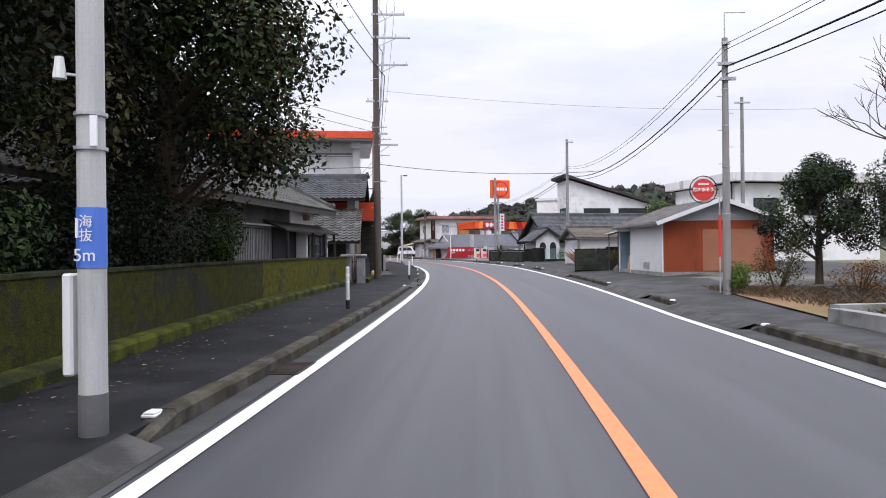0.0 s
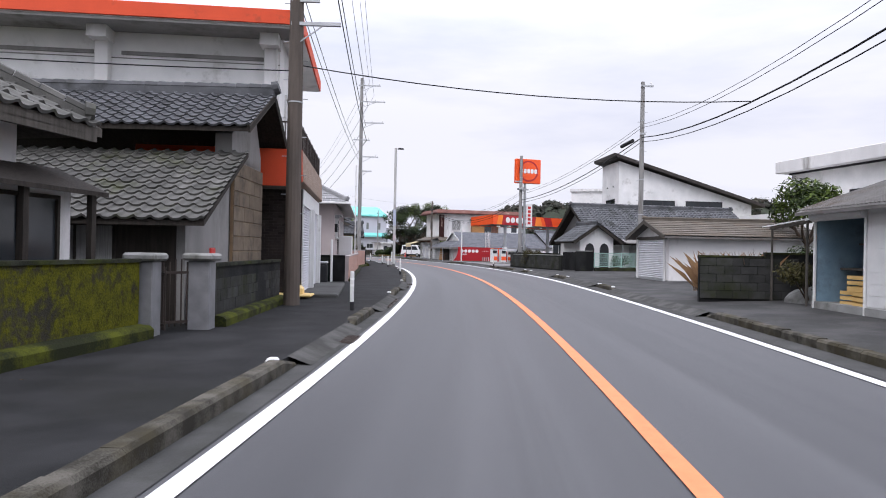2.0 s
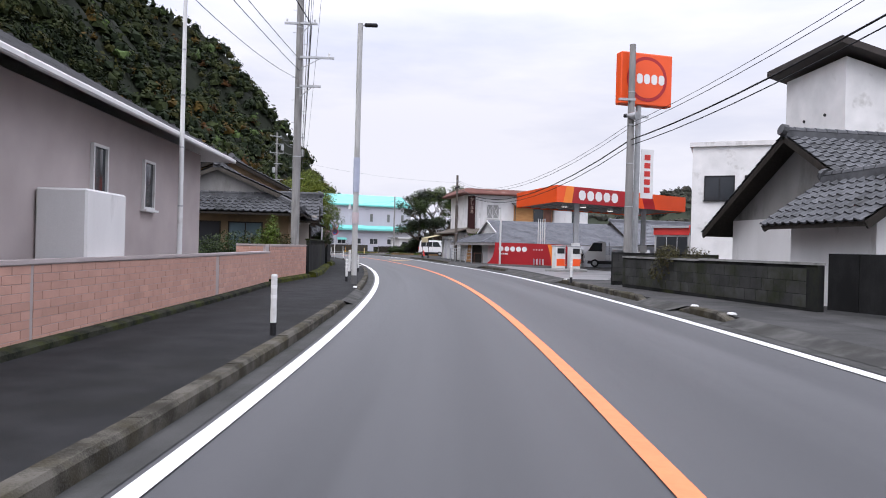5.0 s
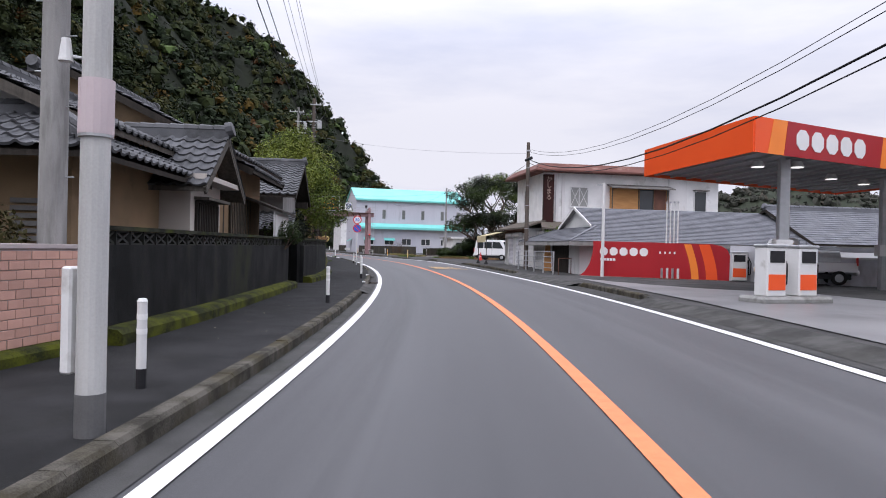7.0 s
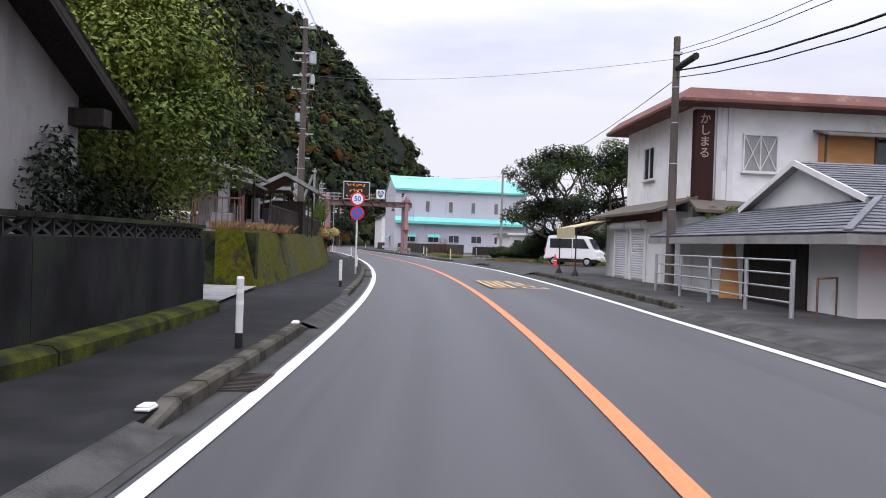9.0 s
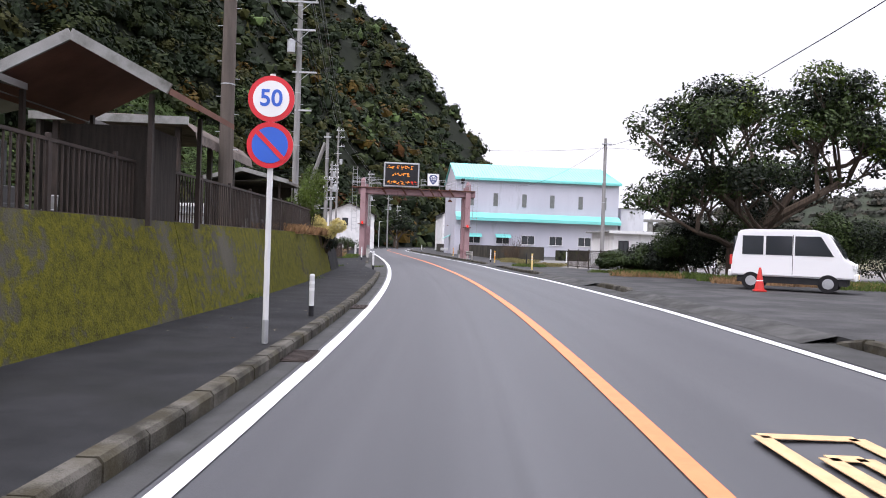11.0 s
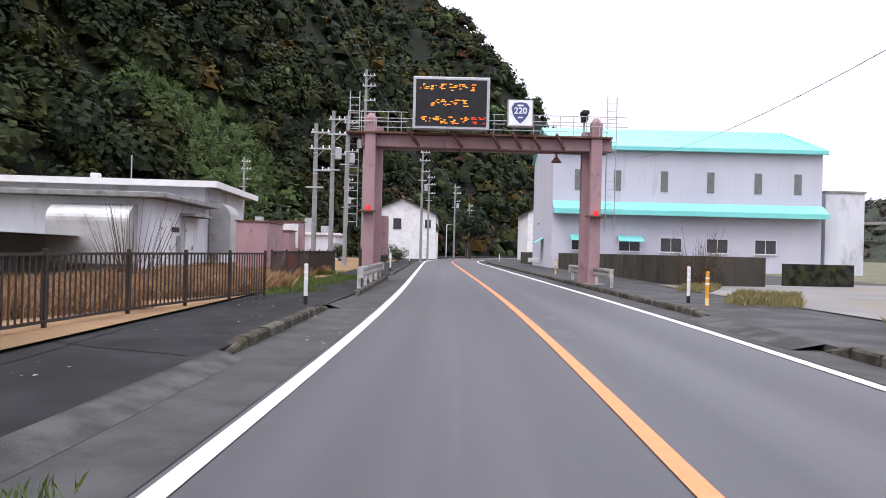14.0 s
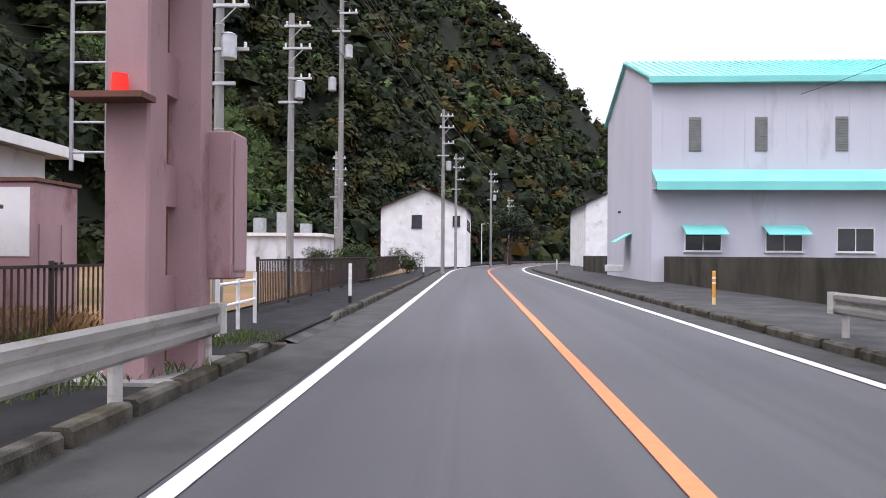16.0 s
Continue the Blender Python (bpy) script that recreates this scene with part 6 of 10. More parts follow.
fence("yard_railing", "dark brown iron railing beside the pavement", [(-29.9, 151.4), (-31.6, 155.6), (-33.1, 160.9)], 1.1, .02, 1.9, .13)
fence("yard_railing", "dark brown iron railing beside the pavement", [(-36.7, 165.4), (-39.3, 170.9), (-42.0, 176.5)], 1.1, .02, 1.9, .13)
fence("yard_railing", "dark brown iron railing beside the pavement", [(-41.6, 178.2), (-45.5, 185.5), (-52.0, 198.0), (-60.0, 212.0)], 1.15, .02, 2.4, .14)
pf = thing("pipe_barrier", "white painted pipe barrier on the verge", "barrier", (-28.3, 149.6, .12), 25)
for x in (0, -.9):
    part("post", rod((x, 0, 0), (x, 0, 1.15), .035, .035, 8), PAINT_WHITE, pf)
for z in (.25, .55, .85, 1.1):
    part("rail", rod((0, 0, z), (-.9, 0, z), .025, .025, 8), PAINT_WHITE, pf)


def low_building(name, label, at_, turn, w, d, h, wall, roof_t=.18, over=.5):
    th = thing(name, label, "building", at_, turn)
    part("wall", box(-w, 0, 0, d, 0, h), wall, th)
    part("roof", box(-w - over, over, -over, d + over, h, h + roof_t, bevel=.02), CONCRETE, th)
    part("roof_edge", box(-w - over - .03, over + .03, -over - .04, -over, h - .06, h + roof_t + .02), PAINT_WHITE, th)
    part("roof_edge", box(over, over + .04, -over, d + over, h - .06, h + roof_t + .02), PAINT_WHITE, th)
    return th


PALE_BLOCK = mat("pale_block_wall", (0.624, 0.636, 0.672), (0.48, 0.492, 0.528), .8, .85, .1, fine=60, stretch=(1, 1, .4), stain=(0.3, 0.3, 0.3), stain_scale=.7, stain_amount=.3)
lb = low_building("pump_house", "low white concrete pump house with ducts", (-46.0, 171.5, .12), 30, 14, 8, 4.0, PALE_BLOCK, .22, .7)
part("front_annex", box(-9, .1, -7, -.01, 0, 2.95), PALE_BLOCK, lb, "lower white block with doors")
part("flat_canopy", box(-9.5, .7, -7.6, -.02, 2.96, 3.16, bevel=.02), CONCRETE, lb)
part("door_canopy", box(.11, .75, -4.0, -1.4, 2.45, 2.56), CONCRETE, lb)
for v in (-6.3, -3.3):
    dr = part("metal_door", box(.1, .14, v, v + 1.1, .1, 2.2, bevel=.008), PAINT_WHITE, lb)
    part("door_frame", box(.1, .125, v - .08, v, .05, 2.28), STEEL, dr)
    part("door_frame", box(.1, .125, v + 1.1, v + 1.18, .05, 2.28), STEEL, dr)
    part("door_handle", box(.14, .2, v + .9, v + .95, 1.0, 1.2), STEEL, dr)
    for z in (.5, 1.8):
        part("hinge", rod((.15, v + .02, z), (.15, v + .02, z + .1), .02, .02, 6), RUST, dr)
part("name_plate", box(.101, .13, -5.0, -4.1, 1.75, 1.95), IRON, lb, "dark oblong plate")
part("cable_box", box(.11, .3, -4.4, -4.1, .9, 1.6, bevel=.02), STEEL, lb)
part("wall_stripe", box(-14, -9.01, -.012, -.001, 1.5, 1.9), mat("pale_blue_band", (.42, .45, .56), (.36, .39, .5), 1, .8, .05), lb)


def duct(x0, x1, y0, y1, z0, z1, label):
    """A sheet duct with a rounded shoulder, lying against a wall."""
    bm = bmesh.new()
    k = 8
    ring = [(y1, z0), (y0, z0)] + [(y0 + (y1 - y0) * (1 - math.cos(a * math.pi / 2 / k)), z1 - (z1 - z0) * .3 * (1 - math.sin(a * math.pi / 2 / k))) for a in range(k + 1)]
    A = [bm.verts.new((x0, y, z)) for y, z in ring]
    B = [bm.verts.new((x1, y, z)) for y, z in ring]
    n = len(ring)
    for q in range(n):
        bm.faces.new((A[q], A[(q + 1) % n], B[(q + 1) % n], B[q]))
    bm.faces.new(A[::-1])
    bm.faces.new(B)
    bmesh.ops.recalc_face_normals(bm, faces=bm.faces[:])
    return part("duct", bm, TIN_PALE, lb, label)


TIN_PALE = mat("pale_galvanised_sheet", (.44, .44, .43), (.32, .32, .31), 1.5, .5, .05, metal=.3, stain=(.22, .20, .17), stain_scale=1.2, stain_amount=.2)
duct(-3.4, -.5, -7.9, -7.0, .5, 2.7, "wide rounded galvanised air duct")
d2_ = duct(0, 1.9, 0, 1.0, .9, 3.4, "rounded galvanised air duct")
d2_.matrix_basis = Matrix.Translation((1.05, .7, 0)) @ Matrix.Rotation(radians(90), 4, "Z")
window(lb, -7.2, 1.3, .9, .9, -7.0, STEEL, GLASS, 2)
for u, q in ((-11.5, .35), (-6.0, .25)):
    part("roof_vent", box(u - .2, u + .2, 2, 2.4, 4.22, 4.22 + q * 2, bevel=.03), PAINT_WHITE, lb)
part("aerial_pole", rod((-4, 1.5, 4.2), (-4, 1.5, 5.6), .03, .03, 6), STEEL, lb)
for x, y, w, d, h, m_ in ((-39.2, 168.1, 1.25, 2.4, 2.2, GANTRY), (-41.05, 171.7, 1.1, 1.2, 1.95, GANTRY), (-41.9, 173.5, 1.2, 1.2, 2.45, PALE_BLOCK)):
    cb = thing("steel_cabinet", "faded pink steel equipment cabinet in the yard" if m_ is GANTRY else "tall pink and white steel cabinet in the yard", "cabinet", (x, y, .12), 26, "equipment cabinets")
    part("body", box(-w, 0, 0, d, .1, h, bevel=.03), GANTRY, cb)
    part("top", box(-w - .04, .04, -.04, d + .04, h, h + .06), RUST, cb)
    part("foot", box(-w + .1, -.1, .1, d - .1, 0, .1), RUST, cb)
    if m_ is not GANTRY:
        part("front_panel", box(-w + .08, -.08, -.012, -.001, h * .5, h - .1), PAINT_WHITE, cb, "white upper panel")
    for k in range(2):
        dd = part("door", box(.001, .02, .1 + k * d / 2, d / 2 - .06 + k * d / 2, .35, h * .72), GANTRY, cb)
        part("handle", box(.02, .05, d * .42 + k * .16, d * .42 + .05 + k * .16, h * .4, h * .4 + .14), IRON, dd)
tank = thing("red_hydrant_box", "small red steel box beside the railing", "box", (-40.2, 170.95, .12), 26)
part("body", box(-.3, 0, 0, .4, 0, .95, bevel=.05), PAINT_RED, tank)
part("lid", box(-.33, .03, -.03, .43, .96, 1.0), PAINT_RED, tank)


# ---- gantry over the road ----
gan = thing("sign_gantry", "faded pink steel gantry spanning the road", "gantry", (-32.7, 173.98, .12), 26.5)
GH = 6.95


def leg(x, s):
    """A built-up leg: two columns joined by plates, with a domed cap; s is the side that faces away from the road."""
    lg = part("leg", box(x - .23, x + .23, -.42, .0, -.1, GH - .2, bevel=.025), GANTRY, gan)
    part("leg_cap", rod((x, -.2, GH - .2), (x, -.2, GH), .23, .1, 14), GANTRY, lg)
    part("leg_column", box(x - .18 + s * -.28, x + .18 + s * -.28, .3, .62, -.1, GH - .5), GANTRY, lg)
    for z in (.6, 1.8, 3.0, 4.2, 5.3):
        part("stiffener", box(x - .2, x + .2, .02, .3, z, z + .45), GANTRY, lg)
    part("rear_column", box(x - .17, x + .17, .75, 1.1, -.1, GH - .6), RUST, lg)
    part("base_plate", box(x - .5, x + .5, -.6, 1.25, -.12, .03), CONCRETE, lg)
    sh = part("lamp_shelf", box(x - .42, x + .3, -.72, -.42, 2.8, 2.86), RUST, lg)
    part("red_beacon", rod((x, -.56, 2.86), (x, -.56, 3.06), .09, .075, 10), glow("beacon_red", (.8, .03, .02), .6), lg, "red warning beacon")
    la = bmesh.new()
    lx = x + s * .75
    for u in (-.2, .2):
        rod((lx + u, .2, 2.2), (lx + u, .2, GH + 1.0), .022, .022, 6, la)
    z = 2.4
    while z < GH + .9:
        rod((lx - .2, .2, z), (lx + .2, .2, z), .014, .014, 6, la)
        z += .33
    part("ladder", la, STEEL, lg, "steel access ladder")
    return lg


leg(-4.78, -1)
leg(4.66, 1)
part("beam", box(-5.2, 5.35, -.2, .14, 5.57, 6.07, bevel=.02), GANTRY, gan)
part("beam", box(-5.2, 5.35, .6, .9, 5.57, 6.07, bevel=.02), GANTRY, gan)
part("walkway", box(-5.8, 5.3, -.5, .95, 6.08, 6.15), RUST, gan)
for u in (-3.2, -1.4, .2, 1.1, 1.9, 2.9):
    part("bracket", beam((u, -.75, 6.17), (u + .45, -.2, 5.62), .07, .12), RUST, gan)
rl = bmesh.new()
for u in np.arange(-5.7, 5.3, .55):
    if -3.25 < u < .25 or .8 < u < 1.95:
        continue
    rod((u, -.48, 6.15), (u, -.48, 6.97), .016, .016, 6, rl)
for z in (6.57, 6.97):
    for a, b in ((-5.7, -3.25), (.25, .8), (1.95, 5.9)):
        rod((a, -.48, z), (b, -.48, z), .016, .016, 6, rl)
    rod((-5.7, .9, z), (5.9, .9, z), .016, .016, 6, rl)
part("handrail", rl, STEEL, gan, "thin steel handrail on the walkway")
vms = part("message_board", box(-3.02, .12, -.95, -.55, 6.22, 8.37, bevel=.03), STEEL, gan, "black electronic message board in a steel frame")
part("board_face", box(-2.9, .0, -.965, -.951, 6.34, 8.25), PAINT_BLACK, vms)
LED = glow("led_amber", (.85, .30, .03), 1.2)
LED_RED = glow("led_red", (.8, .06, .02), .7)
rl_ = random.Random(5)
led = bmesh.new()
led2 = bmesh.new()
for row_, (z, cells) in enumerate(((7.94, 6), (7.3, 4), (6.6, 7))):
    for c in range(cells):
        u = -2.74 + (row_ == 1) * .45 + c * .4
        for k in range(7):
            dx, dz = rl_.randint(0, 4) * .06, rl_.randint(0, 4) * .06
            w = rl_.choice((.05, .11, .17))
            box(u + dx, min(u + dx + w, -.03), -.972, -.966, z - .14 + dz, z - .11 + dz, led2 if row_ == 2 and c > 4 else led)
part("led_rows", led, LED, vms, "rows of amber light segments")
part("led_rows", led2, LED_RED, vms)
shd = part("route_sign", box(.87, 1.92, -.85, -.6, 6.42, 7.52, bevel=.03), STEEL, gan, "white square route sign with blue shield")
part("sign_panel", box(.92, 1.87, -.862, -.851, 6.47, 7.47), SIGN_WHITE, shd)
sb = bmesh.new()
sv = [(1.5, 7.2), (1.62, 7.38), (1.875, 7.42), (2.13, 7.38), (2.25, 7.2), (2.18, 6.88), (2.05, 6.7), (1.875, 6.54), (1.7, 6.7), (1.57, 6.88)]
prism([(x - .48, z) for x, z in sv], -.869, -.863, sb)
SHIELD = mat("shield_navy", (.055, .075, .19), (.045, .06, .16), 2, .4, 0)
part("shield", sb, SHIELD, shd, "navy rounded shield")
FACE = Matrix.Rotation(radians(90), 4, "X")
text("220", .36, shd, Matrix.Translation((1.395, -.872, 7.06)) @ FACE, SIGN_WHITE, .002, "route_number", bold=.006)
part("small_lettering", box(1.27, 1.51, -.872, -.869, 7.25, 7.32), SIGN_WHITE, shd)
part("small_lettering", box(1.29, 1.5, -.872, -.869, 6.77, 6.82), SIGN_WHITE, shd)
for u in (-1.0, 3.1):
    lmp = part("hanging_lamp", rod((u, .3, 5.57), (u, .3, 5.37), .04, .04, 8), RUST, gan)
    part("lamp_shade", rod((u, .3, 5.14), (u, .3, 5.36), .24, .06, 12), RUST, lmp)
cam_ = part("traffic_camera", box(4.05, 4.3, -.35, .1, 6.82, 7.07, bevel=.03), PAINT_BLACK, gan, "black camera housing")
part("camera_stem", rod((4.17, -.1, 6.15), (4.17, -.1, 6.82), .05, .05, 8), STEEL, cam_)
part("camera_hood", box(4.02, 4.33, -.42, .12, 7.08, 7.27, bevel=.04), PAINT_BLACK, cam_)
cbx = part("control_box", box(-4.45, -4.05, .55, 1.05, 1.0, 2.7, bevel=.02), GANTRY, gan, "pink steel control cabinet on the leg")
part("box_door", box(-4.045, -4.03, .6, 1.0, 1.1, 2.6), GANTRY, cbx)


RAIL_PAINT = mat("dull_rail_paint", (.46, .45, .42), (.34, .33, .31), 1.5, .65, .08, fine=40, stretch=(1, 1, 3), stain=(.20, .165, .12), stain_scale=1.4, stain_amount=.3)


def guardrail(name, label, y0, y1, n, side, white=True):
    """A steel beam guardrail with a folded profile on posts; side: which way it faces (the road)."""
    p, q = at(y0, n, .12), at(y1, n, .12)
    th = thing(name, label, "guardrail", p, 0, "guardrails")
    d = q - p
    L = d.length
    d = d.normalized()
    f = Vector((d.y, -d.x, 0)) * side
    bm = bmesh.new()
    pr = [(0, .36), (.05, .40), (.05, .47), (.0, .52), (.0, .56), (.05, .61), (.05, .68), (0, .72)]
    A = [bm.verts.new(f * u + Vector((0, 0, z))) for u, z in pr]
    B = [bm.verts.new(d * L + f * u + Vector((0, 0, z))) for u, z in pr]
    for i in range(len(pr) - 1):
        bm.faces.new((A[i], B[i], B[i + 1], A[i + 1]))
    bmesh.ops.solidify(bm, geom=bm.faces[:], thickness=.012)
    bmesh.ops.recalc_face_normals(bm, faces=bm.faces[:])
    m = RAIL_PAINT
    part("beam", bm, m, th)
    for e, s in ((Vector((0, 0, 0)), -1), (d * L, 1)):
        bm = bmesh.new()
        rod(e + f * .02 + Vector((0, 0, .37)), e + f * .02 + Vector((0, 0, .72)), .08, .08, 12, bm)
        part("end_piece", bm, m, th)
    k = max(2, int(L / 2) + 1)
    for i in range(k):
        g = d * (L * (i + .1) / (k - .8)) - f * .06
        part("post", rod(g + Vector((0, 0, -.2)), g + Vector((0, 0, .66)), .06, .06, 10), RAIL_PAINT, th)
    return th


guardrail("guardrail", "dull white steel guardrail before the gantry leg", 167.2, 174.7, -4.32, 1)
guardrail("guardrail", "dull white steel guardrail before the gantry leg", 171.0, 178.0, 4.6, -1)
pb = thing("pipe_barrier", "white painted pipe barrier behind the guardrail", "barrier", (-38.9, 174.6, .12), 120)
for x in (0, 1.1, 2.2):
    part("post", rod((x, 0, 0), (x, 0, .95), .035, .035, 8), PAINT_WHITE, pb)
for z in (.45, .8):
    part("rail", rod((0, 0, z), (2.2, 0, z), .028, .028, 8), PAINT_WHITE, pb)
bea = thing("beacon_pole", "rusty pink roadside beacon pole with lamp", "pole", (-41.6, 209.2, .12), 26)
part("shaft", rod((0, 0, 0), (0, 0, 5.6), .16, .14, 12), GANTRY, bea)
part("arm", box(-.5, .5, -.06, .06, 3.9, 4.02), RUST, bea)
part("lamp", box(-.16, .16, -.2, .16, 5.6, 6.1, bevel=.04), PAINT_BLACK, bea)
part("lens", rod((0, -.2, 5.85), (0, -.28, 5.85), .12, .12, 12), PAINT_RED, bea)
part("foot_guard", box(-1.4, .3, -.7, -.62, .35, .75, bevel=.03), PAINT_WHITE, bea)

# ---- warehouse ----
wh = thing("warehouse", "large lavender-grey warehouse with mint green roof", "warehouse", (-38.47, 201.99, .12), 26)
WW, WD, WE, WR = 22.1, 12.4, 10.15, 12.6
part("wall", box(0, WW, 0, WD, 0, WE), CLADDING, wh)
for x in (0.0, WW):
    bm = bmesh.new()
    t = .15 if x == 0 else -.15
    v = [bm.verts.new((xx, yy, zz)) for xx in (x, x + t) for yy, zz in ((0, WE), (WD, WE), (WD / 2, WR))]
    for f in ((0, 1, 2), (5, 4, 3), (0, 3, 4, 1), (1, 4, 5, 2), (2, 5, 3, 0)):
        bm.faces.new([v[i] for i in f])
    bmesh.ops.recalc_face_normals(bm, faces=bm.faces[:])
    part("gable_wall", bm, CLADDING, wh)
for s in (0, 1):
    y0, y1 = (-.35, WD / 2) if s == 0 else (WD + .35, WD / 2)
    z0 = WE + .02
    part("roof", slab([(-.2, y0, z0), (WW + .2, y0, z0), (WW - .5, y1, WR + .08), (-.2, y1, WR + .08)], .12), MINT, wh)
rb = bmesh.new()
for i in range(58):
    x = -.1 + i * (WW + .2) / 57
    beam((x, -.35, WE + .05), (min(x, WW - .6), WD / 2, WR + .12), .05, .05, rb)
part("roof_ribs", rb, MINT, wh)
part("eave_trim", box(-.25, WW + .25, -.5, -.36, WE - .35, WE + .02, bevel=.03), MINT, wh)
part("lower_band", slab([(.0, -1.0, 4.9), (WW + .1, -1.0, 4.9), (WW + .1, .0, 5.6), (0, 0, 5.6)], .12), MINT, wh, "mint green lower canopy band")
part("lower_band_edge", box(.0, WW + .1, -1.06, -1.0, 4.5, 4.92), MINT, wh)
part("lower_band_soffit", box(.05, WW, -.99, -.01, 4.6, 4.66), CLADDING, wh)
LOUVRE = mat("grey_louvre", (.24, .25, .24), (.17, .18, .17), 3, .6, .1)
for u in (2.1, 5.3, 9.15, 12.95, 16.85, 20.1):
    lv_ = part("louvre_window", box(u - .3, u + .3, -.03, .0, 6.5, 8.2), LOUVRE, wh)
    bm = bmesh.new()
    for k in range(12):
        box(u - .28, u + .28, -.06, -.03, 6.56 + k * .135, 6.63 + k * .135, bm)
    part("louvre_slats", bm, LOUVRE, lv_)
for i, u in enumerate((2.5, 6.4, 9.8, 13.6, 17.55)):
    window(wh, u - .85, 1.6, 1.7, 1.1, 0, PAINT_WHITE, GLASS, 2)
    if i < 2:
        part("mint_awning", slab([(u - 1.02, -.8, 2.4), (u + 1.02, -.8, 2.4), (u + 1.02, -.02, 2.85), (u - 1.02, -.02, 2.85)], .05), MINT, wh)
for i in range(22):
    part("cladding_joint", box(i * 1.0 + .5, i * 1.0 + .515, -.012, -.001, 5.9, WE - .3), CLADDING, wh)
part("side_door_awning", slab([(-.9, 4.6, 2.1), (-.9, 6.4, 2.1), (0, 6.4, 2.6), (0, 4.6, 2.6)], .05), MINT, wh)
annex = thing("warehouse_annex", "grey-white lower annex beside the warehouse", "building", (-18.3, 212.3, .12), 26)
part("wall", box(0, 3.2, 0, 8, 0, 6.8), PALE_BLOCK, annex)
part("roof", box(-.1, 3.3, -.1, 8.1, 6.8, 6.95), CONCRETE, annex)
STAINED = mat("stained_concrete", (.085, .077, .062), (.036, .033, .027), .9, .95, .3, fine=50, stretch=(1, 1, .35), stain=(.025, .025, .018), stain_scale=.6, stain_amount=.45)
run_wall("wall_warehouse", "low dark stained concrete wall before the warehouse", [(-25.2, 177.6), (-27.5, 182.0), (-32.0, 191), (-40.5, 207.5), (-49, 224)], 1.25, .2, STAINED, None)
run_wall("wall_warehouse", "low dark stained concrete wall before the warehouse", [(-25.2, 177.6), (-22.0, 179.3)], 1.25, .2, STAINED, None)
run_wall("wall_yard_stub", "short dark concrete wall in the yard", [(-21.3, 181.5), (-18.5, 183.0)], 1.0, .2, MOSS, None)
bush("bare_bush", "leafless brown roadside bush by the wall", (-24.2, 176.9, .12), 2.4, 2.2, [LEAF_RUST], BARK, 71, 350, .05)
tw = bmesh.new()
rg = random.Random(9)
for i in range(70):
    a, b = rg.uniform(-1, 1), rg.uniform(-.8, .8)
    rod((a * .4, b * .4, 0), (a * 1.2, b * 1.2, rg.uniform(1.2, 2.5)), .012, .004, 5, tw)
solo("bare_shrub", tw, BARK, "bundle of leafless brown twigs by the wall", "bush", (-24.4, 177.0, .12))
wsd = low_building("white_shed", "small white shed with flat grey roof", (-7.3, 173.6, .15), 26, 8.4, 5, 2.55, PLASTER_W, .14, .4)
window(wsd, -7.9, .9, .7, 1.0, 0, PAINT_BLACK, GLASS, 2)
window(wsd, -4.5, .9, .9, .9, 0, PAINT_BLACK, GLASS, 2)
lot = bmesh.new()
for q in ((-16.5, 157.5), (-23.2, 171.0), (-26.0, 177), (-18, 186), (40, 200), (40, 150), (-9, 150)):
    lot.verts.new((*q, land(*q) + .02 if q[0] < 0 else .2))
lot.faces.new(lot.verts[:])
bmesh.ops.triangulate(lot, faces=lot.faces[:])
bmesh.ops.recalc_face_normals(lot, faces=lot.faces[:])
if sum(f.normal.z for f in lot.faces) < 0:
    bmesh.ops.reverse_faces(lot, faces=lot.faces[:])
LOT = mat("worn_concrete_lot", (.20, .195, .185), (.12, .118, .11), .5, .9, .25, fine=80, stain=(.16, .13, .085), stain_scale=.25, stain_amount=.4)
solo("lot_surface", lot, LOT, "worn concrete yard with dry weeds", "ground", kind="structure")
for x, y, w, h, m, k in ((-12.1, 152.6, 2.2, 1.3, LEAF_MID, 74), (-10.6, 152.0, 2.6, 1.9, LEAF_DARK, 75), (-9.3, 151.2, 2.4, 2.6, LEAF_MID, 76), (-8.2, 150.2, 2.6, 3.6, LEAF_DARK, 77)):
    bush("verge_bush", "overgrown green bush climbing over the railing", (x, y, .15), w, h, [m], BARK, k, 3600, .1)
fence("lot_railing", "rusty brown iron railing beside the yard entrance", [(-16.2, 158.0), (-13.8, 153.9), (-9.5, 155.5)], 1.05, .02, 1.5, .13, IRON)
bk = plain_pole(-18.9, 158.6, .85, .05, PAINT_BLACK, "short black steel bollard at the yard entrance", "bollard")
tuft_field("lot_grass", "pale dry grass at the yard edge", [(-19.6, -16.8, 158.6, 162, .22), (-22.6, -20.8, 166, 172, .2), (-24.6, -23.4, 172, 176, .2)], 5000, .2, GRASS_PALE, 72)
tuft_field("lot_weeds", "green weeds along the verge", [(-14.0, -11.4, 150.5, 153.2, .2), (-19.5, -17.6, 157, 158.6, .2)], 2200, .18, GRASS_GREEN, 73)

